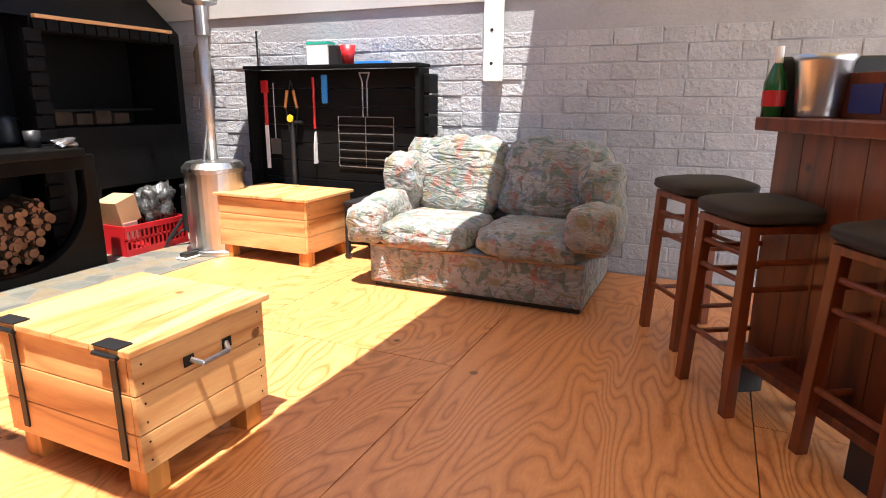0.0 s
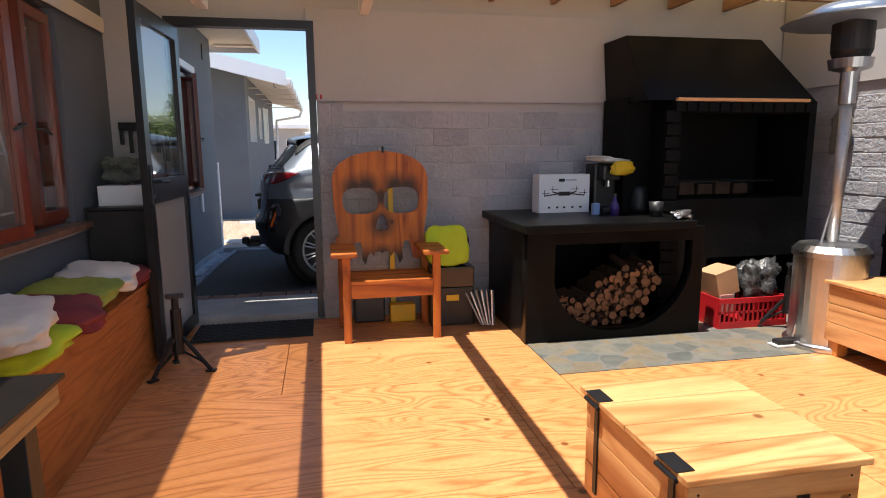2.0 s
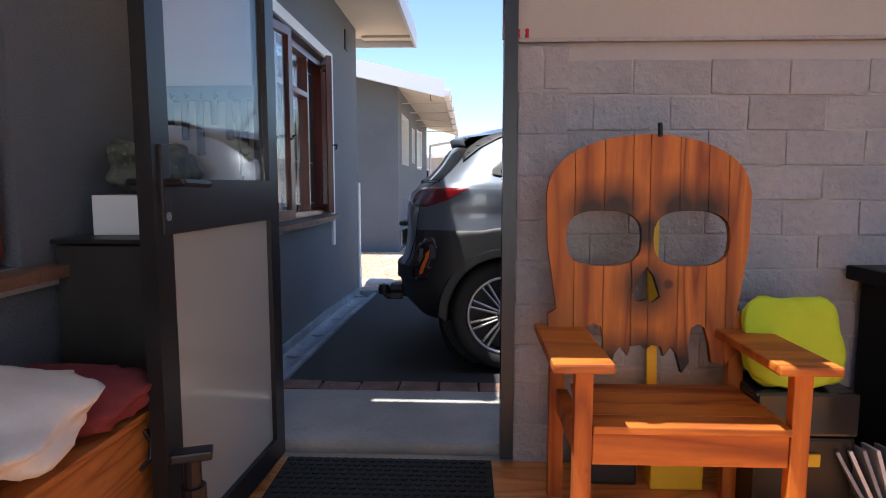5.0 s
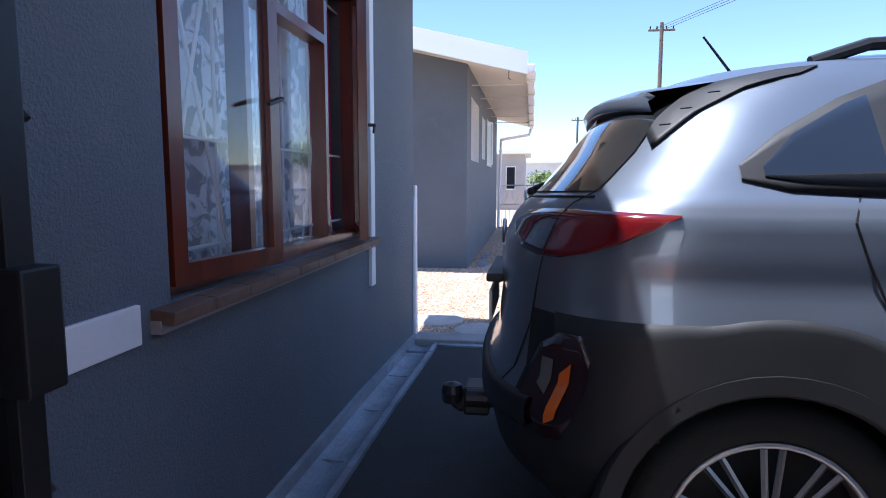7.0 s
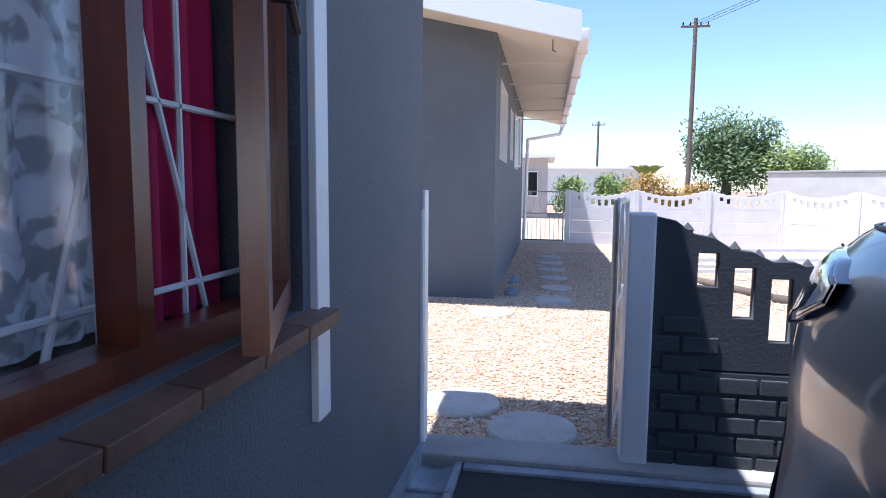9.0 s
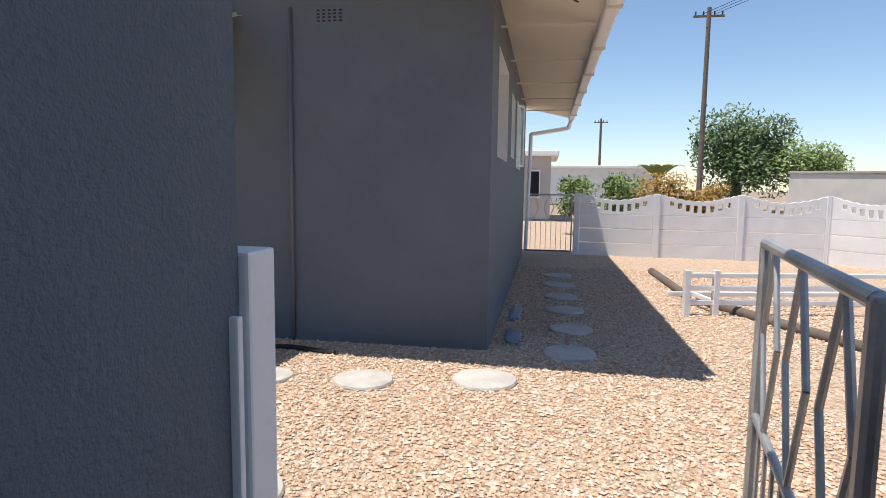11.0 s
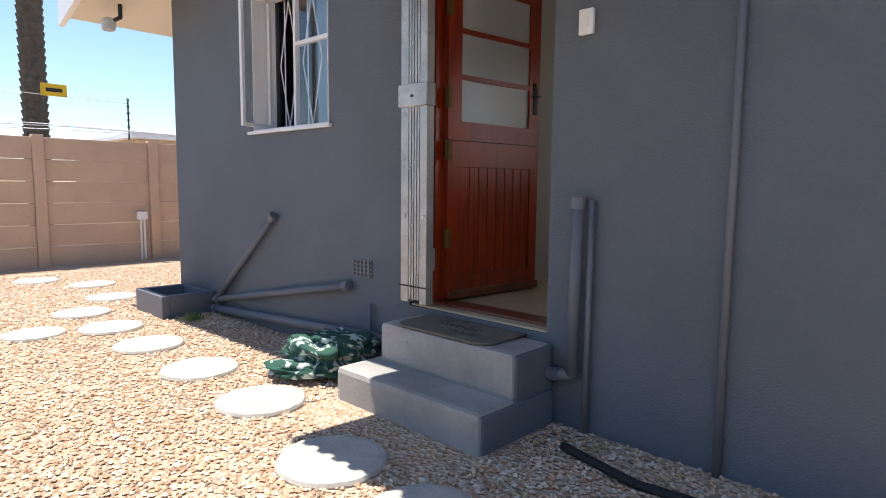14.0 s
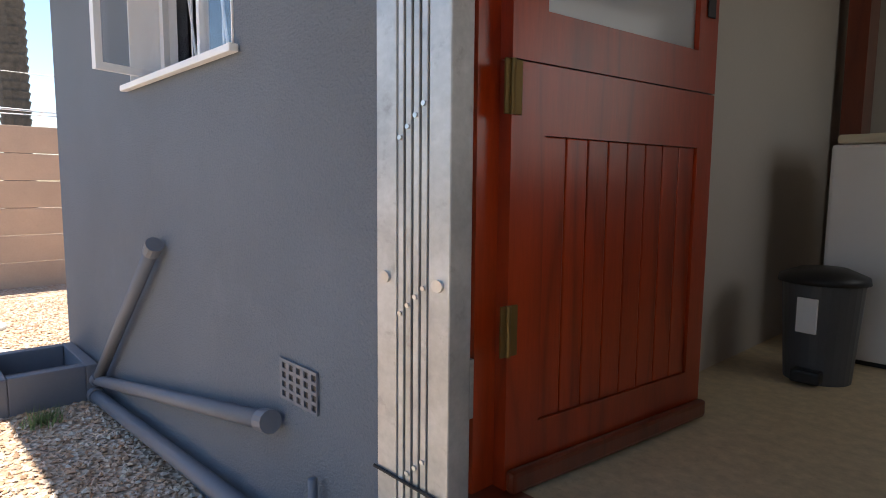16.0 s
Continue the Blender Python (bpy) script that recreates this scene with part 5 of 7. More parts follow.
tagged(part("drill_case", B(-0.12, 0.12, -0.06, 0.06, 0, 0.26, bev=0.015), BLACK, at=pose(1.22, 5.28, 0)), "black tool case behind the chair", "case")
tagged(part("yellow_case", B(-0.1, 0.1, -0.05, 0.05, 0, 0.14, bev=0.01), YELLOW, at=pose(1.48, 5.24, 0)), "yellow plastic case behind the chair", "case")
tbx = thing("toolbox", pose(1.84, 5.12, 0), "black plastic toolbox with a yellow latch", "toolbox")
part("body", B(-0.17, 0.17, -0.12, 0.14, 0, 0.30, bev=0.012), BLACK, tbx)
part("tray", B(-0.175, 0.175, -0.125, 0.145, 0.305, 0.46, bev=0.012), plain("smoke_plastic", (0.03, 0.03, 0.03), 0.15), tbx)
part("latch", B(-0.05, 0.05, -0.132, -0.121, 0.20, 0.245, bev=0.003), YELLOW, tbx)
bagt = tagged(part("tool_bag", blob(0.30, 0.22, 0.22, 60, 0.08), VELVET, at=pose(1.86, 5.2, 0.46)), "black fabric bag on the toolbox", "bag")
tagged(part("lime_towel", blob(0.34, 0.05, 0.32, 61, 0.05), LIME, at=pose(1.81, 5.03, 0.462, -14, 0, 0)), "lime green microfibre towel over the toolbox", "towel")
for i in range(6):
    tagged(part("magazine", B(-0.1, 0.1, -0.006, 0.006, 0, 0.27, bev=0.002), PAPER if i % 2 else plain("grey_print", (0.3, 0.3, 0.32), 0.4), at=pose(2.075 + i * 0.016, 4.98 - i * 0.006, 0.0, -28 + i * 5, 14, 70)), "grey magazine leaning beside the toolbox", "magazine", "magazines by the counter")
dm = tagged(part("door_mat", B(-0.08, 0.78, 4.96, 5.38, 0.001, 0.016, bev=0.004), RUBBER), "black rubber honeycomb door mat", "mat")
bm = bmesh.new()
for i in range(22):
    for j in range(11):
        rod(bm, (-0.06 + i * 0.038 + (j % 2) * 0.019, 4.975 + j * 0.038, 0.0155), (-0.06 + i * 0.038 + (j % 2) * 0.019, 4.975 + j * 0.038, 0.021), 0.016, seg=6)
part("mat_ring", bm, RUBBER, dm)

# ---- bench and desk side ----
bench = thing("storage_bench", pose(LX, 2.2, 0), "plywood storage bench along the window wall", "bench")
part("front_panel", B(0.375, 0.40, 0, 2.46, 0.002, 0.53, bev=0.003), PLYB, bench)
part("end_panel", B(0.01, 0.375, 2.43, 2.46, 0.002, 0.53, bev=0.003), PLYB, bench)
part("lid", B(0.005, 0.41, -0.0, 2.47, 0.532, 0.552, bev=0.003), PLYB, bench)
part("rope_pull", tube([(0.402, 2.3, 0.50), (0.415, 2.31, 0.46), (0.415, 2.30, 0.42), (0.402, 2.27, 0.40)], 0.006, 6), BLACK, bench)
for nm, x, y, z, sx, sy, sz, mt, lb, rz in (("cushion", -0.36, 3.05, 0.62, 0.40, 0.48, 0.16, LINEN, "plump white cushion on the bench", 14), ("cushion", -0.33, 3.12, 0.552, 0.38, 0.44, 0.09, LIME, "lime green cushion under a white one", -5), ("cushion", -0.32, 3.52, 0.552, 0.36, 0.38, 0.13, MAROON, "maroon patterned cushion on the bench", 20), ("cushion", -0.36, 3.80, 0.60, 0.38, 0.42, 0.10, surf("olive_cushion", (0.30, 0.33, 0.05), 0.85, 0.2, 8), "olive green cushion on the bench", -8), ("cushion", -0.35, 4.15, 0.60, 0.38, 0.42, 0.12, LINEN, "white cushion at the end of the bench", 12), ("cushion", -0.36, 4.42, 0.552, 0.36, 0.30, 0.12, MAROON, "dark red cushion by the door", 5)):
    tagged(part(nm, blob(sx, sy, sz, x * 7 + y * 3, 0.09, power=0.2), mt, at=pose(x, y, z, 6, 4, rz)), lb, "cushion", "cushions on the bench")
cab = thing("black_cabinet", pose(-0.37, 5.05, 0), "small black cabinet in the corner behind the door", "cabinet")
part("body", B(-0.21, 0.17, -0.32, 0.32, 0, 0.98, bev=0.008), VELVET, cab)
part("top", B(-0.215, 0.18, -0.33, 0.33, 0.985, 1.0, bev=0.003), BLACK, cab)
carton("white_box", pose(-0.40, 5.02, 1.0), 0.30, 0.28, 0.13, PAPER, "white box on the black cabinet")
tagged(part("knitted_hat", blob(0.24, 0.24, 0.17, 70, 0.1), surf("striped_knit", (0.10, 0.11, 0.09), 0.9, 0.7, 14, 120, 0.5, 0.004, stain=(0.4, 0.38, 0.28)), at=pose(-0.42, 5.04, 1.13)), "striped knitted hat on a white box", "hat")
rack = thing("key_rack", pose(-0.36, DY - 0.005, 1.50), "dark hook rack with keys and cables", "rack")
part("rail", B(-0.18, 0.2, -0.02, 0.0, 0.0, 0.06, bev=0.003), DARKMETAL, rack)
for i in range(6):
    k = part("hook", tube([(-0.15 + i * 0.06, -0.02, 0.02), (-0.15 + i * 0.06, -0.05, 0.0), (-0.15 + i * 0.06, -0.045, 0.03)], 0.004, 6), DARKMETAL, rack)
    part("hanging_key", B(-0.165 + i * 0.06, -0.135 + i * 0.06, -0.06, -0.045, -0.10 - 0.06 * (i % 3), 0.0, bev=0.006), DARKMETAL, rack)
part("cable", tube([(0.1, -0.05, 0.0), (0.13, -0.05, -0.25), (0.10, -0.06, -0.48), (0.14, -0.06, -0.30)], 0.005, 6), BLACK, rack)

desk = thing("work_desk", pose(0, 0, 0), "black topped wooden desk with black legs", "desk")
part("top", B(-0.52, 0.13, 1.3, 2.45, 0.70, 0.715, bev=0.002), BLACK, desk)
part("apron", B(-0.52, 0.115, 1.31, 2.435, 0.63, 0.698, bev=0.004), wood("raw_plank", (0.2, 0.11, 0.04), (0.42, 0.27, 0.12), "y"), desk)
for x, y in ((0.03, 2.36), (0.03, 1.36), (-0.48, 1.36), (-0.48, 2.36)):
    part("leg", B(x - 0.035, x + 0.035, y - 0.035, y + 0.035, 0, 0.628, bev=0.003), BLACK, desk)
prn = thing("printer", pose(-0.30, 2.08, 0.715, 0, 0, -4), "cream and white inkjet printer on the desk", "printer")
bm = bmesh.new()
v = [bm.verts.new(p) for p in ((-0.2, -0.28, 0), (0.18, -0.28, 0), (0.18, 0.2, 0), (-0.2, 0.2, 0), (-0.2, -0.30, 0.17), (0.25, -0.30, 0.14), (0.25, 0.22, 0.14), (-0.2, 0.22, 0.17))]
for q in ((3, 2, 1, 0), (4, 5, 6, 7), (0, 1, 5, 4), (1, 2, 6, 5), (2, 3, 7, 6), (3, 0, 4, 7)):
    bm.faces.new([v[i] for i in q])
bmesh.ops.bevel(bm, geom=bm.edges[:], offset=0.015, segments=3, affect="EDGES")
part("body", bm, surf("cream_plastic", (0.60, 0.53, 0.45), 0.4, 0.05), prn)
part("lid", B(-0.2, 0.24, -0.29, 0.21, 0.165, 0.175, bev=0.004, m=pose(0, 0, 0.0, 0, 3.5, 0)), PAPER, prn)
part("paper_tray", B(0.10, 0.27, -0.22, 0.12, 0.012, 0.022, bev=0.003), surf("tray_plastic", (0.4, 0.39, 0.38), 0.4, 0.05), prn)
part("slot", B(0.17, 0.215, -0.2, 0.1, 0.04, 0.075, bev=0.004), BLACK, prn)
part("badge", B(0.05, 0.11, -0.03, 0.0, 0.166, 0.170, bev=0), INK, prn)
tagged(part("white_cable", tube([(0.0, 2.0, 0.72), (0.07, 2.05, 0.735), (0.08, 2.12, 0.73), (0.0, 2.16, 0.72), (-0.1, 2.14, 0.72)], 0.005, 6), PAPER), "white cable loop on the desk", "cable")
shelf = thing("small_shelf", pose(-0.45, 2.35, 0), "pale wooden shelf unit holding papers", "shelf")
part("side_panel", B(-0.12, 0.10, 0.40, 0.425, 0, 1.03, bev=0.003), PINE_Z, shelf)
part("side_panel", B(-0.12, 0.10, -0.02, 0.005, 0.72, 1.03, bev=0.003), PINE_Z, shelf)
part("shelf_board", B(-0.12, 0.10, 0.006, 0.399, 0.95, 0.97, bev=0.003), PINE_Y, shelf)
for y in (0.08, 0.15, 0.22, 0.30):
    tagged(part("ring_binder", B(-0.53, -0.40, 2.35 + y, 2.35 + y + 0.05, 0.72, 0.945, bev=0.004), BLACK), "black ring binder on the shelf", "binder", "binders")
for i in range(3):
    tagged(part("paper_sheet", B(-0.11, 0.11, -0.15, 0.15, 0, 0.004, bev=0), PAPER, at=pose(-0.42, 2.55, 0.971 + i * 0.006, 0, 0, 70 + 17 * i)), "white paper sheet on the shelf", "paper", "papers")
for y in (2.52, 2.70):
    d = thing("tape_dispenser", pose(-0.46, y, 0.992), "dark grey tape dispenser on the shelf", "dispenser")
    part("body", B(-0.02, 0.02, -0.07, 0.07, 0, 0.10, bev=0.01), DARKMETAL, d)
    part("reel", R((-0.022, 0, 0.11), (0.022, 0, 0.11), 0.07, seg=24), DARKMETAL, d)
    part("hub", R((-0.026, 0, 0.12), (0.026, 0, 0.12), 0.022, seg=16), BLACK, d)
gb = thing("glue_bottle", pose(-0.40, 2.42, 0.992), "blue bottle with a yellow cap on the shelf", "bottle")
part("body", lathe([(0, 0), (0.03, 0), (0.03, 0.09), (0.02, 0.11)]), BLUE, gb, smooth=True)
part("cap", R((0, 0, 0.11), (0, 0, 0.15), 0.018), YELLOW, gb)
wb = thing("water_bottle", pose(-0.0, 2.20, 0.0), "clear green water bottle under the desk", "bottle")
part("body", lathe([(0, 0), (0.06, 0), (0.065, 0.3), (0.02, 0.42)]), GREEN, wb, smooth=True)
part("cap", R((0, 0, 0.42), (0, 0, 0.45), 0.022), LIME, wb)
for i, (x, m) in enumerate(((0.84, BLUE), (0.87, RED), (0.905, RED))):
    f = thing("toy_figurine", pose(x, DY - 0.005, 1.737), "tiny red and blue plastic toy on the brick ledge", "toy", "toys on the ledge")
    part("body", lathe([(0, 0), (0.011, 0), (0.008, 0.02), (0.011, 0.03), (0, 0.04)], 8), m, f)

# ---- bar and stools ----
BU = math.degrees(math.atan2(0.53, 0.85))
bar = thing("home_bar", pose(3.48, 0.26, 0, 0, 0, BU), "red-brown stained wooden bar with a dark top", "bar")
for i in range(11):
    part("plank", B(-1.65 + i * 0.15, -1.502 + i * 0.15, -0.03, 0.0, 0.08, 1.06, bev=0.003), BARWOOD, bar)
part("side_panel", B(-0.03, 0.0, -0.55, -0.031, 0.0, 1.06, bev=0.003), VELVET, bar)
part("top", B(-1.72, 0.06, -0.58, 0.06, 1.062, 1.115, bev=0.006), BARWOOD, bar)
part("foot_rail", B(-1.6, 0.0, 0.03, 0.14, 0.15, 0.185, bev=0.004), BARWOOD, bar)
for x in (-1.5, -0.8, -0.12):
    part("rail_block", B(x, x + 0.1, 0.0, 0.12, 0.0, 0.149, bev=0.004), BLACK, bar)
M = bar.matrix_basis


def on_bar(x, y):
    return M @ pose(x, y, 1.115)


bkt = thing("ice_bucket", on_bar(-0.10, -0.08), "polished steel ice bucket on the bar", "bucket")
part("body", lathe([(0, 0), (0.075, 0), (0.078, 0.01), (0.076, 0.02), (0.079, 0.03), (0.08, 0.05), (0.095, 0.20), (0.11, 0.225), (0.106, 0.226), (0.09, 0.2), (0.07, 0.02), (0, 0.02)], 32), STEEL, bkt, smooth=True)
btl = thing("beer_bottle", on_bar(0.02, 0.02), "green bottle with a white neck and red label", "bottle")
part("body", lathe([(0, 0), (0.04, 0), (0.042, 0.13), (0.016, 0.20), (0.015, 0.21)]), GREEN, btl, smooth=True)
part("neck", R((0, 0, 0.20), (0, 0, 0.265), 0.016), PAPER, btl)
part("label", lathe([(0.0425, 0.04), (0.0432, 0.10)]), RED, btl)
sg = thing("bar_sign", on_bar(-0.02, -0.20) @ pose(0, 0, 0, 0, 0, 66), "black rounded metal sign board on the bar", "sign")
part("board", B(-0.21, 0.20, -0.012, 0.012, 0, 0.23, bev=0.011), BLACK, sg)
wbx = carton("wooden_box", on_bar(-0.27, -0.22), 0.26, 0.2, 0.16, BARWOOD, "small brown wooden box on the bar")
part("blue_label", B(-0.07, 0.07, 0.1, 0.104, 0.02, 0.12, bev=0), plain("navy_label", (0.02, 0.03, 0.16), 0.5), wbx)
carton("silver_tin", on_bar(-0.155, -0.21), 0.05, 0.05, 0.10, STEEL, "small silver tin on the bar", "tin")


def stool(at):
    t = thing("bar_stool", at, "red-brown wooden bar stool with a black fabric seat", "stool", "stools at the bar")
    for sx in (-1, 1):
        for sy in (-1, 1):
            part("leg", B(-0.022, 0.022, -0.022, 0.022, 0, 0.74, bev=0.004, m=Matrix.Shear("XY", 4, (-sx * 0.03, -sy * 0.03)) @ Matrix.Identity(4)), STOOLWOOD, t, at=pose(sx * 0.165, sy * 0.165, 0))
    for z, k in ((0.22, 0.158), (0.60, 0.147), (0.50, 0.15)):
        for s in (-1, 1):
            part("stretcher", R((-k, s * k, z + 0.03 * (s > 0)), (k, s * k, z + 0.03 * (s > 0)), 0.012, seg=8), STOOLWOOD, t)
            part("stretcher", R((s * k, -k, z), (s * k, k, z), 0.012, seg=8), STOOLWOOD, t)
    part("seat_frame", B(-0.165, 0.165, -0.165, 0.165, 0.71, 0.74, bev=0.004), STOOLWOOD, t)
    part("seat", blob(0.40, 0.40, 0.085, 80, 0.02, power=0.6), VELVET, t, at=pose(0, 0, 0.735))
    return t


def stool_at(x, y):
    return pose(x, y, 0, 0, 0, BU)


s1 = stool(stool_at(3.32, 0.28))
copy_thing(s1, stool_at(3.90, 0.50))
copy_thing(s1, stool_at(2.88, -0.12))


# ---- parked car ----
def car():
    c = thing("car", pose(0.20, 7.375, 0.032, -1.2, 0, 0), "grey compact crossover car parked on the driveway", "car")
    N, LC = 2.6, 0.45
    # height, rear end, half width, front end
    plan = [(0.28, 0.12, 0.80, 4.05), (0.38, 0.03, 0.86, 4.14), (0.50, 0.0, 0.895, 4.16), (0.60, 0.0, 0.905, 4.16), (0.68, 0.035, 0.905, 4.14), (0.84, 0.05, 0.90, 4.05), (0.93, 0.045, 0.886, 3.75), (1.0, 0.055, 0.893, 3.45), (1.08, 0.09, 0.893, 3.15), (1.12, 0.125, 0.875, 3.05), (1.16, 0.175, 0.845, 2.97), (1.25, 0.26, 0.79, 2.75), (1.35, 0.33, 0.725, 2.45), (1.43, 0.43, 0.67, 2.25), (1.48, 0.54, 0.62, 2.05), (1.515, 0.72, 0.52, 1.9), (1.535, 0.98, 0.38, 1.75), (1.545, 1.2, 0.15, 1.55)]
    zs, xr, wd, xf = (np.array(k) for k in zip(*plan))

    def at_z(z):
        return float(np.interp(z, zs, xr)), float(np.interp(z, zs, wd)), float(np.interp(z, zs, xf))

    def P(u, z, off=0.0):
        """A point of the skin: u runs from the middle of the rear (0) round the corner (1) along the side to the middle of the front (3)."""
        r, w, f = at_z(z)
        lc = min(LC, (f - r) / 2 - 0.02)
        if u <= 1:
            a = radians(90 * u)
            x, y = r - off + (lc + off) * (1 - max(0, math.cos(a)) ** (2 / N)), (w + off) * max(0, math.sin(a)) ** (2 / N)
        elif u <= 2:
            x, y = r + lc + (f - r - 2 * lc) * (u - 1), w + off
        else:
            a = radians(90 * (u - 2))
            x, y = f - lc + (lc + off) * max(0, math.sin(a)) ** (2 / N), (w + off) * max(0, math.cos(a)) ** (2 / N)
        return x, y, z

    def side(x, z, off=0.0):
        r, w, f = at_z(z)
        k = max(0.0, 1 - (x - r) / LC)
        return (x, (w + off) * (1 - k ** N) ** (1 / N), z)

    def skin(rows, s, wrap, off, n=8):
        """A patch lying on the skin between two heights; rows of (u or x, low, high)."""
        b = bmesh.new()
        fine = []
        for (p, l0, h0), (q, l1, h1) in zip(rows, rows[1:]):
            fine += [(p + (q - p) * k / 4, l0 + (l1 - l0) * k / 4, h0 + (h1 - h0) * k / 4) for k in range(4)]
        fine.append(rows[-1])
        grid = []
        for p, lo, hi in fine:
            col = []
            for k in range(n + 1):
                o = off if 0 < k < n else -0.004
                z = lo + (hi - lo) * (0 if k <= 1 else 1 if k >= n - 1 else (k - 1) / (n - 2))
                x, y, z = P(p, z, o) if wrap else side(p, z, o)
                col.append(b.verts.new((x, s * y, z)))
            grid.append(col)
        for a, d in zip(grid, grid[1:]):
            for k in range(n):
                q = (a[k], d[k], d[k + 1], a[k + 1])
                b.faces.new(q if s > 0 else q[::-1])
        bmesh.ops.remove_doubles(b, verts=b.verts, dist=0.0003)
        bmesh.ops.recalc_face_normals(b, faces=b.faces)
        return b

    us = [i / 20 for i in range(20)] + [1 + i / 56 for i in range(56)] + [2 + i / 14 for i in range(15)]
    zl = []
    for a, b in zip(zs, zs[1:]):
        zl += [a + (b - a) * k / 3 for k in range(3)]
    zl.append(zs[-1])
    meshes = {"body": bmesh.new(), "cladding": bmesh.new()}
    made = {}

    def vert(key, u, z, s):
        k = (key, round(u, 4), round(z, 4), s if 0 < u < 3 else 1)
        if k not in made:
            x, y, _ = P(u, z)
            made[k] = meshes[key].verts.new((x, s * y, z))
        return made[k]
    for i in range(len(us) - 1):
        for j in range(len(zl) - 1):
            u, z = (us[i] + us[i + 1]) / 2, (zl[j] + zl[j + 1]) / 2
            x, y, _ = P(u, z)
            if y > 0.5 and any(math.hypot(x - wx, z - 0.335) < 0.385 for wx in (0.71, 3.31)):
                continue
            key = "cladding" if z < (0.84 if 0.52 < u and x < 0.71 else 0.60) else "body"
            for s in (-1, 1):
                q = [vert(key, us[i], zl[j], s), vert(key, us[i + 1], zl[j], s), vert(key, us[i + 1], zl[j + 1], s), vert(key, us[i], zl[j + 1], s)]
                q = list(dict.fromkeys(q))
                if len(q) > 2:
                    meshes[key].faces.new(q if s > 0 else q[::-1])
    for s in (-1, 1):
        top = [vert("body", u, zl[-1], s) for u in us]
        meshes["body"].faces.new(top if s > 0 else top[::-1])
        low = [vert("cladding", u, zl[0], s) for u in us]
        meshes["cladding"].faces.new(low[::-1] if s > 0 else low)
    part("body", meshes["body"], PAINTCAR, c, "metallic grey body", smooth=True)
    part("cladding", meshes["cladding"], CLAD, c, "matt black lower cladding", smooth=True)
    bm = bmesh.new()
    grid = [[bm.verts.new((lambda p: (p[0], (-1 if u < 0 else 1) * p[1], p[2]))(P(abs(u), z, 0.006))) for z in np.linspace(1.15, 1.42, 9)] for u in np.linspace(-0.60, 0.60, 33)]
    for a, d in zip(grid, grid[1:]):
        for k in range(8):
            bm.faces.new((a[k], d[k], d[k + 1], a[k + 1]))
    bmesh.ops.recalc_face_normals(bm, faces=bm.faces)
    part("rear_window", bm, CARGLASS, c, "tinted rear window", smooth=True)
    bm = bmesh.new()
    grid = [[bm.verts.new((lambda p: (p[0], (-1 if u < 0 else 1) * p[1], p[2]))(P(3 - abs(u), z, 0.006))) for z in np.linspace(1.12, 1.44, 9)] for u in np.linspace(-0.66, 0.66, 33)]
    for a, d in zip(grid, grid[1:]):
        for k in range(8):
            bm.faces.new((a[k], a[k + 1], d[k + 1], d[k]))
    bmesh.ops.recalc_face_normals(bm, faces=bm.faces)
    part("windscreen", bm, CARGLASS, c, "tinted windscreen", smooth=True)
    # roof spoiler with its dark underside
    bm, ub = bmesh.new(), bmesh.new()
    g1, g2 = [], []
    for i in range(25):
        k = -1 + i / 12
        y, d = 0.60 * k, abs(k) ** 2.5
        te, zt = 0.34 + 0.11 * d, 1.435 - 0.045 * d
        g1.append([bm.verts.new(p) for p in ((0.80, y * 0.93, 1.512 - 0.05 * d), (0.60, y, 1.49 - 0.055 * d), (0.45, y, 1.468 - 0.055 * d), (te + 0.02, y, zt + 0.012), (te, y, zt), (te + 0.012, y, zt - 0.03))])
        g2.append([ub.verts.new(p) for p in ((te + 0.012, y, zt - 0.031), (te + 0.06, y, zt - 0.055), (0.47, y * 0.93, 1.40 - 0.02 * d), (0.60, y * 0.85, 1.42 - 0.02 * d))])
    for b, g in ((bm, g1), (ub, g2)):
        for p, q in zip(g, g[1:]):
            for k in range(len(p) - 1):
                b.faces.new((p[k], q[k], q[k + 1], p[k + 1]))
        bmesh.ops.recalc_face_normals(b, faces=b.faces)
    sp = part("spoiler", bm, PAINTCAR, c, smooth=True)
    part("spoiler_underside", ub, BLACK, sp, "gloss black spoiler underside", smooth=True)
    part("brake_lamp", B(0.362, 0.372, -0.16, 0.16, 1.375, 1.395, bev=0.004), REDLAMP, sp, "high red brake lamp")
    # rear door details
    x0 = P(0, 1.0)[0]
    em = part("emblem", lathe([(0.062, 0), (0.066, 0.006), (0.058, 0.012), (0.052, 0.006)], 30), STEEL, c, "chrome oval emblem", at=pose(x0 - 0.002, 0, 1.0, 0, -90, 0) @ Matrix.Diagonal((0.78, 1.1, 1, 1)), smooth=True)
    part("emblem_core", lathe([(0, 0.003), (0.055, 0.003)], 30), BLACK, em)
    part("emblem_bar", R((-0.02, -0.02, 0.007), (0.02, 0.02, 0.007), 0.008, seg=6), STEEL, em)
    part("number_plate", B(0.008, 0.018, -0.25, 0.25, 0.70, 0.81, bev=0.002), PAPER, c)
    part("plate_light_bar", B(0.0, 0.06, -0.30, 0.30, 0.845, 0.875, bev=0.01), CLAD, c)
    part("bumper_lip", skin([(0.0, 0.515, 0.60), (0.3, 0.52, 0.605), (0.6, 0.54, 0.62)], -1, True, 0.02), CLAD, c, smooth=True)
    part("bumper_lip", skin([(0.0, 0.515, 0.60), (0.3, 0.52, 0.605), (0.6, 0.54, 0.62)], 1, True, 0.02), CLAD, c, smooth=True)
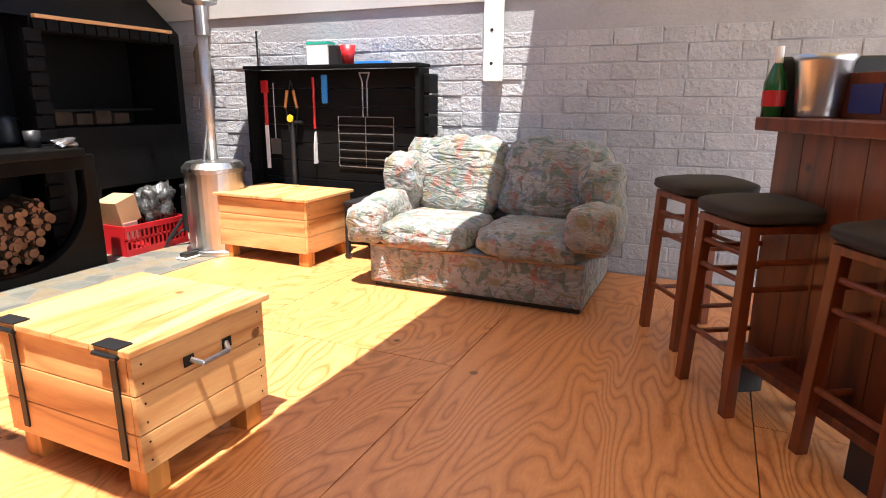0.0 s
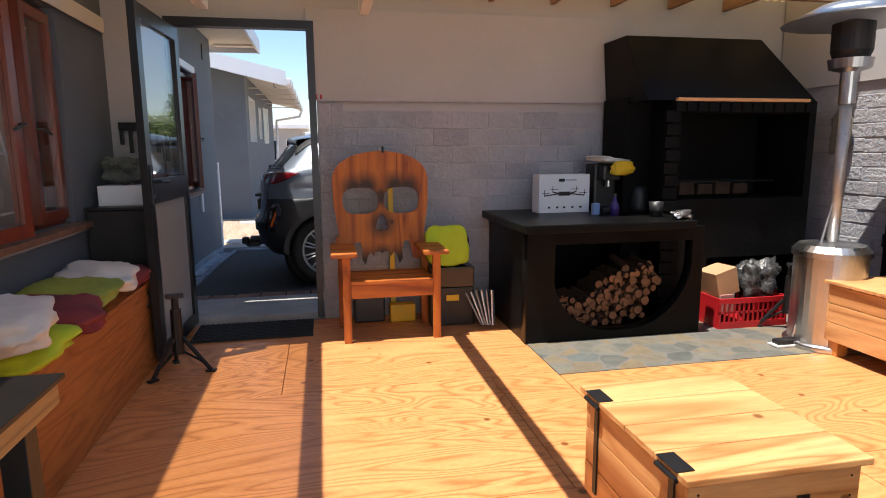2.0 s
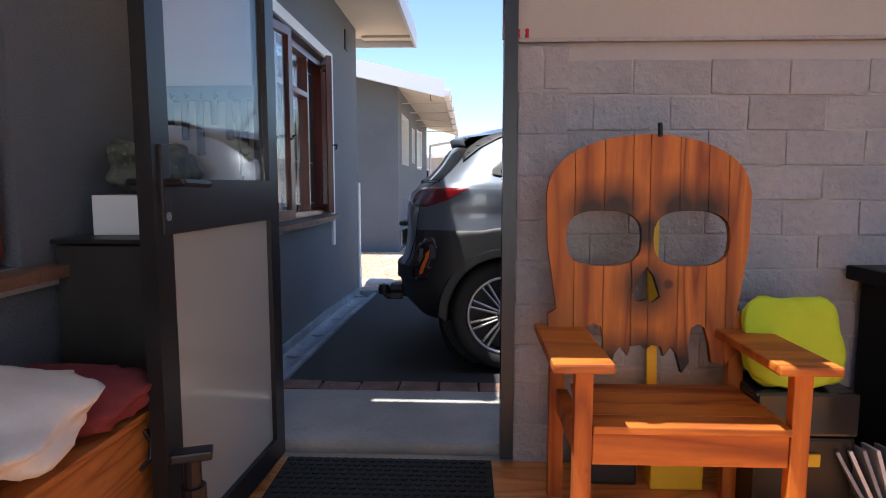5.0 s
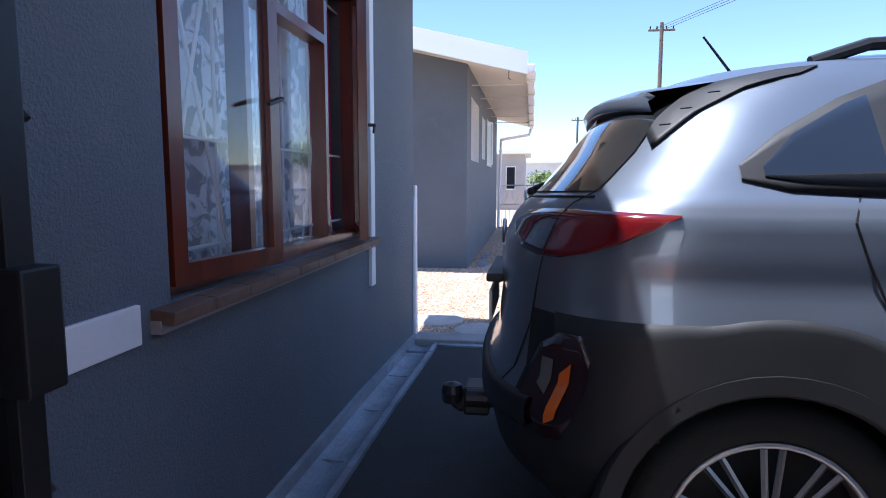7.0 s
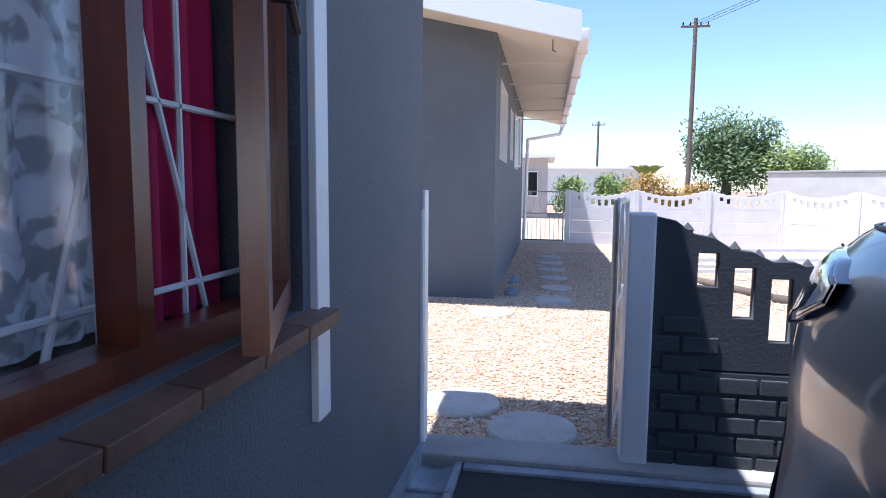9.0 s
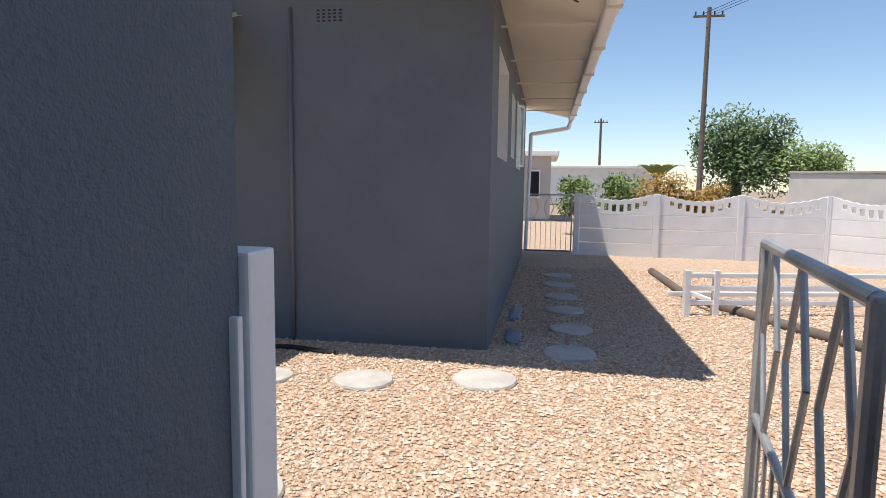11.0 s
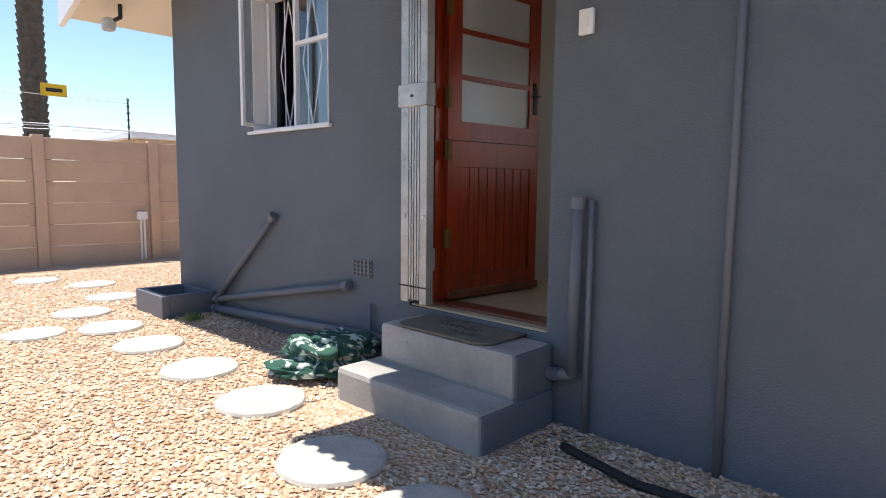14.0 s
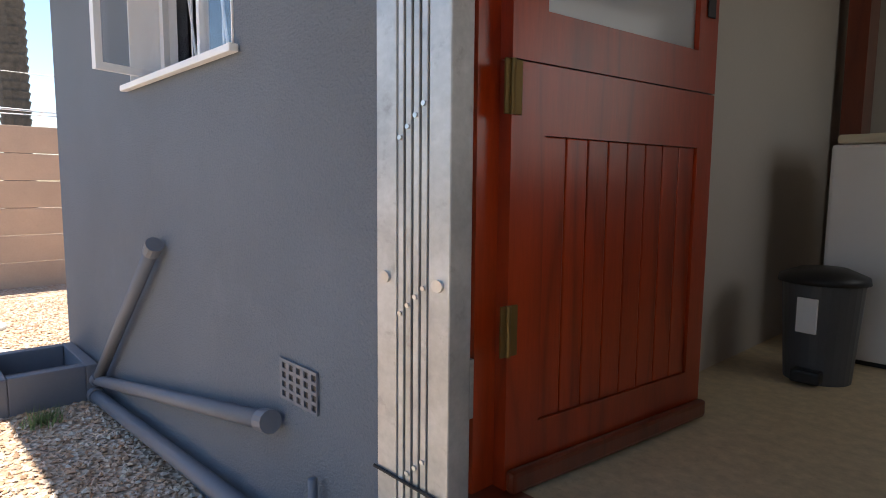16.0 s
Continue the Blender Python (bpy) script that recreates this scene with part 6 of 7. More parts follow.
    part("tailgate_lip", tube([(P(abs(u), 1.135, 0.004)[0], (-1 if u < 0 else 1) * P(abs(u), 1.135, 0.004)[1], 1.135) for u in np.linspace(-0.62, 0.62, 21)], 0.0035, 6), BLACK, c)
    w = part("wiper", tube([(0.17, 0.02, 1.15), (0.155, -0.02, 1.165), (0.185, -0.14, 1.175), (0.235, -0.30, 1.18)], 0.007, 8), BLACK, c)
    part("wiper_cap", blob(0.06, 0.08, 0.032, 90, 0.02), BLACK, w, at=pose(0.16, 0.0, 1.135))
    part("antenna", R((0.87, 0.0, 1.53), (0.74, 0.0, 1.70), 0.006, 0.004, seg=8), BLACK, c)
    for s in (-1, 1):
        rail = part("roof_rail", tube([(0.86, s * 0.575, 1.485), (1.0, s * 0.565, 1.53), (1.6, s * 0.56, 1.555), (1.95, s * 0.555, 1.54), (2.05, s * 0.55, 1.50)], 0.017, 8), BLACK, c)
        lamp = part("tail_lamp", skin([(0.27, 1.048, 1.075), (0.34, 1.018, 1.096), (0.44, 0.994, 1.102), (0.54, 0.982, 1.103), (0.64, 0.984, 1.102), (0.74, 1.0, 1.10), (0.83, 1.025, 1.098), (0.90, 1.058, 1.095), (0.945, 1.088, 1.093)], s, True, 0.012), REDLAMP, c, "red wraparound tail lamp", smooth=True)
        part("smoked_lens", skin([(0.28, 1.05, 1.072), (0.34, 1.022, 1.093), (0.44, 0.998, 1.099), (0.56, 0.986, 1.10)], s, True, 0.0135), DARKLAMP, lamp, "smoked dark red lens", smooth=True)
        part("lamp_seam", tube([(x, s * y, z) for x, y, z in (P(0.565, z, 0.013) for z in (0.984, 1.0, 1.05, 1.104))], 0.002, 5), BLACK, lamp)
        lp = part("bumper_lamp", skin([(0.54, 0.62, 0.70), (0.58, 0.56, 0.76), (0.66, 0.53, 0.80), (0.74, 0.54, 0.80), (0.78, 0.60, 0.74)], s, True, 0.012), plain("dark_lens", (0.02, 0.006, 0.006), 0.1, 0, 0.8), c, "dark bumper lamp pod", smooth=True)
        part("indicator", skin([(0.68, 0.57, 0.70), (0.72, 0.59, 0.73)], s, True, 0.016), ORANGE, lp, "orange indicator")
        part("reversing_lens", skin([(0.60, 0.66, 0.73), (0.65, 0.64, 0.73)], s, True, 0.015), plain("clear_grey_lens", (0.12, 0.12, 0.12), 0.1, 0, 0.8), lp, "clear grey lens")
        part("pillar_fin", skin([(0.60, 1.30, 1.43), (0.66, 1.26, 1.44), (0.72, 1.33, 1.45), (0.80, 1.41, 1.462), (0.9, 1.445, 1.468)], s, True, 0.010), CLAD, c, "dark louvred pillar fin", smooth=True)
        for k in range(3):
            part("louvre", tube([(x, s * y, z) for x, y, z in (P(0.635 + 0.03 * k + 0.02 * q, 1.32 + 0.042 * k, 0.010) for q in range(3))], 0.003, 5), BLACK, c)
        part("window_surround", skin([(0.62, 1.175, 1.21), (0.72, 1.148, 1.29), (0.87, 1.14, 1.375), (1.02, 1.135, 1.432), (1.3, 1.13, 1.463), (1.7, 1.128, 1.468), (2.05, 1.125, 1.44), (2.45, 1.12, 1.28), (2.62, 1.118, 1.15)], s, False, 0.006), CLAD, c, "dark window surround", smooth=True)
        for rows in ([(0.67, 1.182, 1.205), (0.75, 1.168, 1.285), (0.88, 1.16, 1.36), (0.93, 1.158, 1.38)], [(0.99, 1.155, 1.40), (1.3, 1.15, 1.443), (1.70, 1.148, 1.448)], [(1.78, 1.148, 1.448), (2.05, 1.145, 1.42), (2.4, 1.14, 1.28), (2.54, 1.138, 1.18)]):
            part("side_window", skin(rows, s, False, 0.010), CARGLASS, c, "tinted side window", smooth=True)
        for wx in (0.71, 3.31):
            ring = plate([(0.405 * math.cos(radians(a)), 0.405 * math.sin(radians(a))) for a in range(-4, 185, 8)] + [(0.365 * math.cos(radians(a)), 0.365 * math.sin(radians(a))) for a in range(184, -5, -8)], (), 0.05, 0.010)
            part("wheel_arch", ring, CLAD, c, "matt black wheel arch", at=pose(wx, s * 0.886, 0.335))
            rows = []
            for k in range(25):
                d = -0.50 + k / 24
                hi = 0.335 + math.sqrt(max(0.0, 0.53 ** 2 - d * d))
                rows.append((wx + d, 0.335 + math.sqrt(max(0.0, 0.385 ** 2 - d * d)), max(hi, 0.845) if wx < 1 and d < 0 else hi))
            if wx < 1:
                part("arch_cladding", skin(rows, s, False, 0.006), CLAD, c, "matt black arch cladding", smooth=True)
            part("arch_liner", lathe([(0.41, 0.24), (0.41, 0.0), (0.0, 0.0)], 36), RUBBER, c, at=Matrix.Translation((wx, s * 0.63, 0.335)) @ Vector((0, s, 0)).to_track_quat("Z", "X").to_matrix().to_4x4())
            wh = part("wheel", lathe([(0.235, 0.09), (0.25, 0.105), (0.30, 0.11), (0.325, 0.095), (0.336, 0.06), (0.336, -0.08), (0.30, -0.10)], 44), RUBBER, c, "black tyre on an alloy wheel", smooth=True)
            wh.matrix_basis = Matrix.Translation((wx, s * 0.775, 0.335)) @ Vector((0, s, 0)).to_track_quat("Z", "X").to_matrix().to_4x4()
            part("rim", lathe([(0.215, 0.05), (0.225, 0.098), (0.238, 0.10), (0.238, 0.085)], 44), STEEL, wh, smooth=True)
            part("brake_dish", lathe([(0.0, 0.03), (0.22, 0.03)], 32), DARKMETAL, wh)
            part("hub", lathe([(0.06, 0.07), (0.055, 0.095), (0.04, 0.10), (0.0, 0.10)], 24), STEEL, wh, smooth=True)
            for k in range(10):
                for o in (-5.5, 5.5):
                    a, a0 = radians(k * 36 + o), radians(k * 36 + o * 1.6)
                    part("spoke", tube([(0.045 * math.cos(a0), 0.045 * math.sin(a0), 0.083), (0.222 * math.cos(a), 0.222 * math.sin(a), 0.088)], 0.0085, 5), STEEL, wh)
            for k in range(5):
                a = radians(k * 72 + 18)
                part("wheel_nut", R((0.048 * math.cos(a), 0.048 * math.sin(a), 0.09), (0.048 * math.cos(a), 0.048 * math.sin(a), 0.104), 0.009, seg=6), DARKMETAL, wh)

        def seam(pts, wrap=False):
            part("shut_line", tube([(x, s * y, z) for x, y, z in (P(a, z, 0.0) if wrap else side(a, z, 0.0) for a, z in pts)], 0.0032, 5), BLACK, c)
        seam([(0.86, 1.14), (0.84, 1.08), (0.87, 1.0), (0.93, 0.86), (1.05, 0.72), (1.16, 0.58)])
        seam([(1.76, 1.13), (1.78, 1.0), (1.80, 0.8), (1.80, 0.4)])
        seam([(0.60, 1.15), (0.56, 1.12), (0.55, 1.1)], True)
        seam([(0.55, 0.98), (0.53, 0.90), (0.50, 0.80), (0.44, 0.66), (0.40, 0.61)], True)
        part("door_handle", B(1.0, 1.20, s * 0.912 - 0.012, s * 0.912 + 0.012, 0.95, 0.98, bev=0.009), PAINTCAR, c)
        part("mirror", blob(0.16, 0.2, 0.15, 93, 0.01), BLACK, c, at=pose(2.42, s * 0.97, 1.08))
    tb = part("tow_bar", tube([(0.15, 0, 0.36), (-0.12, 0, 0.31), (-0.15, 0, 0.35)], 0.03, 10), BLACK, c)
    part("tow_ball", lathe([(0, 0.35), (0.04, 0.36), (0.045, 0.40), (0.035, 0.43), (0, 0.44)], 16), BLACK, tb, at=pose(-0.15, 0, -0.04))
    part("tow_bracket", B(-0.10, -0.0, -0.07, 0.07, 0.29, 0.40, bev=0.012), BLACK, tb)
    part("tow_plug", R((-0.08, -0.12, 0.38), (-0.0, -0.12, 0.38), 0.035), BLACK, tb)
    return c


car()

# ---- back door of the house ----
door2 = thing("door_2", pose(-4.19, HY + 0.14, 0.375), "red varnished door frame of the house", "door")
door2["kind"] = "structure"
part("frame", wall_boxes(bmesh.new(), "x", 0, 1.0, 0, 0.09, 0, 2.13, [(0.07, 0.93, 0, 2.06)]), DOORWOOD, door2)
part("sill", B(0.0, 1.0, -0.05, 0.1, -0.012, 0.012, bev=0.004), MAHOG, door2)
dl = thing("stable_door", pose(-4.10, HY + 0.21, 0.385, 0, 0, 84), "open red varnished stable door with frosted panes", "door")
lower = part("lower_leaf", wall_boxes(bmesh.new(), "x", 0, 0.84, -0.02, 0.02, 0.0, 1.0, [(0.11, 0.76, 0.15, 0.84)]), DOORWOOD, dl)
for i in range(8):
    part("groove_board", B(0.112 + i * 0.081, 0.19 + i * 0.081, -0.012, 0.008, 0.15, 0.84, bev=0.004), DOORWOOD, lower)
part("kick_strip", B(0.0, 0.84, -0.05, -0.021, 0.0, 0.055, bev=0.012), MAHOG, lower)
upper = part("upper_leaf", wall_boxes(bmesh.new(), "x", 0, 0.84, -0.02, 0.02, 1.004, 2.05, [(0.11, 0.74, 1.12, 1.38), (0.11, 0.74, 1.41, 1.66), (0.11, 0.74, 1.69, 1.95)]), DOORWOOD, dl)
for z0, z1 in ((1.12, 1.38), (1.41, 1.66), (1.69, 1.95)):
    part("pane", B(0.11, 0.74, -0.004, 0.004, z0, z1, bev=0), FROST, upper, "frosted pane")
part("lock_plate", B(0.775, 0.815, -0.026, -0.021, 1.22, 1.40, bev=0.003), DARKMETAL, upper)
part("lever", tube([(0.795, -0.026, 1.34), (0.795, -0.06, 1.34), (0.72, -0.065, 1.335)], 0.008, 6), DARKMETAL, upper)
part("knob", R((0.795, -0.02, 1.42), (0.795, -0.045, 1.42), 0.016), BRASS, upper)
for z in (0.33, 0.88, 1.2, 1.75):
    h = part("hinge", B(-0.026, 0.026, -0.027, -0.021, z, z + 0.12, bev=0.002), BRASS, dl)
    part("knuckle", R((-0.005, -0.028, z), (-0.005, -0.028, z + 0.12), 0.007), BRASS, h)
part("latch_plate", B(0.045, 0.075, -0.04, -0.004, 0.2, 0.34, bev=0.002), GALV, door2)
sg2 = thing("trellis_gate", pose(-4.20, HY - 0.045, 0.40) @ Matrix.Diagonal((1.3, 1, 1, 1)), "folded silver steel trellis security gate", "gate")
part("end_channel", B(0.0, 0.05, -0.03, 0.03, 0, 2.12, bev=0.004), GALV, sg2)
part("end_channel", B(0.125, 0.17, -0.03, 0.03, 0, 2.12, bev=0.004), GALV, sg2)
for i in range(4):
    bar_ = part("folded_bar", B(0.055 + i * 0.018, 0.067 + i * 0.018, -0.03, 0.02, 0.02, 2.1, bev=0.002), GALV, sg2)
    for z in (0.1, 0.45, 0.8, 1.5, 1.85):
        part("rivet", R((0.061 + i * 0.018, -0.034, z + 0.02 * i), (0.061 + i * 0.018, -0.03, z + 0.02 * i), 0.005, seg=8), STEEL, bar_)
part("lock_case", B(-0.008, 0.178, -0.045, 0.03, 1.16, 1.29, bev=0.006), GALV, sg2)
part("keyhole", R((0.085, -0.047, 1.22), (0.085, -0.044, 1.22), 0.01), BLACK, sg2)
part("tie_wire", tube([(-0.004, -0.034, 0.10), (0.174, -0.034, 0.10)], 0.004, 6), DARKMETAL, sg2)
for x in (0.025, 0.148):
    part("bolt", R((x, -0.036, 0.52), (x, -0.03, 0.52), 0.012), STEEL, sg2)
steps = thing("door_steps", pose(-4.22, 12.98, 0), "two rough concrete steps at the back door", "steps")
part("lower_step", B(0.05, 1.09, 0.42, 0.99, -0.16, 0.10, bev=0.03), CONCRETE, steps)
part("upper_step", B(0.13, 1.08, 0.67, 0.995, 0.09, 0.325, bev=0.03), CONCRETE, steps)
part("painted_side", B(1.075, 1.10, 0.44, 0.99, -0.16, 0.09, bev=0.01), CHARCOAL, steps)
part("painted_side", B(1.065, 1.09, 0.69, 0.99, 0.091, 0.315, bev=0.01), CHARCOAL, steps)
mat2 = thing("welcome_mat", pose(-3.64, 13.83, 0.327, 0, 0, 0), "brown coir doormat printed with the words home sweet home", "mat")
bm = plate([(-0.34, 0.17), (-0.34, -0.06)] + arc(-0.24, -0.08, 0.10, 0.10, 180, 270, 5) + arc(0.24, -0.08, 0.10, 0.10, 270, 360, 5) + [(0.34, 0.17)], (), 0.014, 0.002)
part("mat_body", bm, MATTING, mat2, at=pose(0, 0, 0.007, -90, 0, 0))
words("HOME", 0.075, pose(-0.12, 0.085, 0.0146), MATINK, mat2)
words("Sweet", 0.13, pose(-0.02, -0.025, 0.0146), MATINK, mat2)
words("HOME", 0.075, pose(0.10, -0.11, 0.0146), MATINK, mat2)

# awning over the door
aw = thing("awning", pose(-4.5, HY, 2.12), "pale green corrugated awning over the back door", "awning")
bm = bmesh.new()
n = 160
t0, t1, t2 = [], [], []
for i in range(n + 1):
    x = 1.75 * i / n
    o = 0.014 * (1 if math.sin(x * math.tau / 0.11) > 0 else -1)
    t0.append(bm.verts.new((x, -0.003, 0.60 + o)))
    t1.append(bm.verts.new((x, -1.30 + o * 0.4, 0.13 + o)))
    t2.append(bm.verts.new((x, -1.315 + o, 0.0)))
for i in range(n):
    bm.faces.new((t0[i], t0[i + 1], t1[i + 1], t1[i]))
    bm.faces.new((t1[i], t1[i + 1], t2[i + 1], t2[i]))
part("sheet", bm, AWNING, aw)
for x in (0.1, 1.65):
    part("bracket", tube([(x, -0.01, 0.30), (x, -1.25, 0.11)], 0.012, 6), GALV, aw)

# pipes, switch, vent on the wall
PIPE = surf("charcoal_painted_pipe", (0.13, 0.14, 0.165), 0.55, 0.1, 3, 70, 0.2, 0.002)


def pipe(name, pts, r, label, caps=True):
    t = thing(name, pose(*pts[0]), label, "pipe", "painted pipes on the wall")
    p0 = Vector(pts[0])
    part("run", tube([Vector(p) - p0 for p in pts], r, 14), PIPE, t, smooth=True)
    if caps:
        for p, q in ((pts[0], pts[1]), (pts[-1], pts[-2])):
            d = (Vector(q) - Vector(p)).normalized() * 0.05
            part("collar", R(Vector(p) - p0 - d * 0.1, Vector(p) - p0 + d, r * 1.25, seg=14), PIPE, t)
    return t


pipe("waste_pipe", [(-5.72, HY - 0.045, 0.86), (-6.72, HY - 0.05, 0.06)], 0.028, "charcoal painted waste pipe sloping down the wall")
pipe("waste_pipe", [(-4.76, HY - 0.045, 0.42), (-6.75, HY - 0.05, 0.05)], 0.028, "charcoal painted waste pipe running to the trough")
pipe("waste_pipe", [(-4.15, HY - 0.06, 0.14), (-6.75, HY - 0.06, -0.03)], 0.033, "thick charcoal painted pipe along the ground")
pipe("waste_pipe", [(-2.99, HY - 0.05, 1.05), (-3.00, HY - 0.05, 0.20), (-3.12, HY - 0.05, 0.18)], 0.028, "upright charcoal painted pipe beside the steps")
pipe("thin_pipe", [(-2.93, HY - 0.03, 1.04), (-2.93, HY - 0.03, -0.1)], 0.014, "thin charcoal painted pipe beside the waste pipe", False)
pipe("conduit", [(-2.32, HY - 0.016, 2.75), (-2.32, HY - 0.016, -0.1)], 0.016, "charcoal painted conduit up the wall", False)
pipe("thin_pipe", [(-4.55, HY - 0.03, 0.32), (-4.55, HY - 0.03, -0.05)], 0.013, "short charcoal painted pipe stub", False)
sw = thing("light_switch", pose(-3.0, HY - 0.001, 1.80), "white weatherproof switch on the wall", "switch")
part("plate", B(-0.037, 0.037, -0.022, 0.0, 0, 0.115, bev=0.005), PAPER, sw)
part("rocker", B(-0.014, 0.014, -0.028, -0.021, 0.035, 0.08, bev=0.003), PAPER, sw)
for x, z, w in ((-4.765, 0.485, 0.205), (-2.1, 2.62, 0.24)):
    v = thing("air_vent", pose(x, HY - 0.001, z), "charcoal painted air brick in the wall", "vent")
    hs = [(0.015 + i * (w / 5), 0.015 + i * (w / 5) + w / 9, 0.008 + j * 0.028, 0.026 + j * 0.028) for i in range(5) for j in range(4)]
    part("grille", wall_boxes(bmesh.new(), "x", 0, w, -0.008, 0.0, 0, 0.12, hs), PIPE, v)
    # black sheet stands in for the shade inside the holes
    part("backing", B(0.004, w - 0.004, -0.003, 0.0005, 0.004, 0.116, bev=0), BLACK, v)
tr2 = thing("drain_trough", pose(-7.45, 13.48, -0.085), "charcoal painted cement drain trough", "trough")
part("basin", B(0, 0.62, 0, 0.07, 0, 0.20, bev=0.008), PIPE, tr2)
for a in ((0, 0.62, 0.42, 0.48, 0, 0.20), (0, 0.07, 0.071, 0.419, 0, 0.20), (0.55, 0.62, 0.071, 0.419, 0, 0.20), (0.071, 0.549, 0.071, 0.419, 0, 0.08)):
    part("basin_wall", B(*a, bev=0.006), PIPE, tr2)
lt = thing("eave_floodlight", pose(-7.9, 13.6, 2.66), "small bulb light under the eave", "lamp")
part("bracket", tube([(0, 0, 0.16), (0, 0, 0.03), (-0.06, -0.05, 0.0)], 0.02, 8), DARKMETAL, lt)
part("bulb", blob(0.12, 0.12, 0.13, 95, 0.01), FROST, lt, at=pose(-0.09, -0.08, -0.10))
bn = thing("pedal_bin", pose(-3.86, 15.78, 0.372), "grey plastic pedal bin with a black lid", "bin")
part("body", lathe([(0, 0), (0.115, 0), (0.14, 0.38), (0, 0.38)], 28), plain("grey_bin_plastic", (0.07, 0.073, 0.08), 0.4), bn, smooth=False)
part("lid", lathe([(0, 0.44), (0.08, 0.435), (0.15, 0.405), (0.155, 0.38), (0, 0.38)], 28), BLACK, bn, smooth=True)
part("sticker", B(-0.02, 0.05, -0.146, -0.135, 0.20, 0.33, bev=0), PAPER, bn, at=pose(0, 0, 0, 0, 0, -10))
part("pedal", B(-0.05, 0.05, -0.16, -0.10, 0.01, 0.06, bev=0.01), BLACK, bn)
wm = thing("washing_machine", pose(-3.95, 16.1, 0.372), "cream top-loading washing machine", "washing machine")
part("body", B(0, 0.6, 0, 0.6, 0.02, 0.92, bev=0.015), PAPER, wm)
part("lid", B(0.02, 0.58, -0.01, 0.5, 0.922, 0.96, bev=0.015), surf("cream_enamel", (0.62, 0.57, 0.44), 0.4, 0.05), wm)
part("foot_strip", B(0.02, 0.58, 0.02, 0.58, 0.0, 0.02, bev=0), BLACK, wm)
part("latch", B(0.28, 0.32, -0.02, -0.01, 0.86, 0.9, bev=0.003), PAPER, wm)
tagged(part("dark_doorpost", B(-4.15, -4.05, 17.0, 17.2, 0.372, 2.59, bev=0.004), MAHOG), "dark door post in the kitchen", "door post", "", "structure")
tw = thing("crumpled_towel", pose(-4.62, 13.62, -0.06), "crumpled green and white towel by the steps", "towel")
for i, (x, y, z, sx, sy, sz) in enumerate(((0, 0, 0, 0.52, 0.34, 0.17), (0.12, 0.08, 0.09, 0.36, 0.26, 0.13), (0.05, -0.18, 0, 0.44, 0.2, 0.08), (-0.1, -0.04, 0.08, 0.26, 0.22, 0.11))):
    part("fold", blob(sx, sy, sz, 100 + i, 0.2), TOWEL, tw, at=pose(x, y, z, 0, 0, 20 * i))
tagged(part("weed", bmesh.new(), LEAF2), "small green weed by the trough", "weed")
bm = bmesh.new()
for i in range(90):
    a = random.uniform(0, math.tau)
    r = random.uniform(0, 0.10)
    p = Vector((-6.62 + r * math.cos(a), 13.66 + r * math.sin(a), -0.075))
    q = p + Vector((random.uniform(-0.04, 0.04), random.uniform(-0.04, 0.04), random.uniform(0.03, 0.09)))
    bm.faces.new([bm.verts.new(v) for v in (p, p + Vector((0.012, 0.004, 0)), q)])
bm.to_mesh(bpy.data.objects["weed"].data)
tagged(part("torn_pipe_lagging", tube([(-2.9, 13.72, -0.06), (-2.5, 13.62, -0.06), (-2.2, 13.66, -0.06), (-1.8, 13.58, -0.065)], 0.02, 8), RUBBER), "black rubber strip lying on the gravel", "strip")

# ---- yard: stepping stones, fence, gates ----
stone = None
for x, y, r in ((-2.39, 12.38, 0.24), (-2.06, 12.95, 0.17), (-1.38, 13.01, 0.21), (-0.55, 13.19, 0.23), (0.07, 14.02, 0.22), (-3.54, 12.92, 0.24), (-2.94, 12.88, 0.23), (-1.95, 11.95, 0.25), (-4.4, 13.07, 0.24), (-5.19, 13.08, 0.24), (-6.02, 13.07, 0.24), (-6.77, 13.05, 0.24), (-7.55, 13.05, 0.24), (-8.2, 13.5, 0.24), (-6.93, 12.55, 0.22), (0.12, 14.87, 0.21), (0.09, 15.75, 0.21), (0.06, 16.6, 0.21), (0.05, 17.5, 0.21), (0.05, 18.4, 0.21), (-0.5, 10.55, 0.24), (-0.07, 10.22, 0.24), (-1.5, 11.4, 0.24), (-9.2, 13.6, 0.24), (-9.9, 13.2, 0.24)):
    at = pose(x, y, -0.088, 0, 0, random.uniform(0, 360)) @ Matrix.Diagonal((r / 0.24, r / 0.24, 1, 1))
    if stone is None:
        bm = lathe([(0.0, 0.032), (0.2, 0.032), (0.232, 0.026), (0.24, 0.012), (0.235, -0.03)], 36)
        for p in bm.verts:
            k = 1 + 0.035 * noise.noise(Vector((p.co.x * 6, p.co.y * 6, 3)))
            p.co.x *= k
            p.co.y *= k
            p.co.z += 0.004 * noise.noise(Vector((p.co.x * 20, p.co.y * 20, 1)))
        stone = tagged(part("stepping_stone", bm, STONE, at=at), "round grey cement stepping stone in the gravel", "stepping stone", "stepping stones")
    else:
        copy_thing(stone, pose(x, y, -0.088, 0, 0, random.uniform(0, 360))).scale = (r / 0.24, r / 0.24, 1)
VIB = surf("white_concrete_panel", (0.74, 0.74, 0.75), 0.8, 0.08, 2, 60, 0.3, 0.004)
DKF = surf("charcoal_concrete_panel", (0.05, 0.057, 0.068), 0.75, 0.2, 2, 60, 0.4, 0.005)


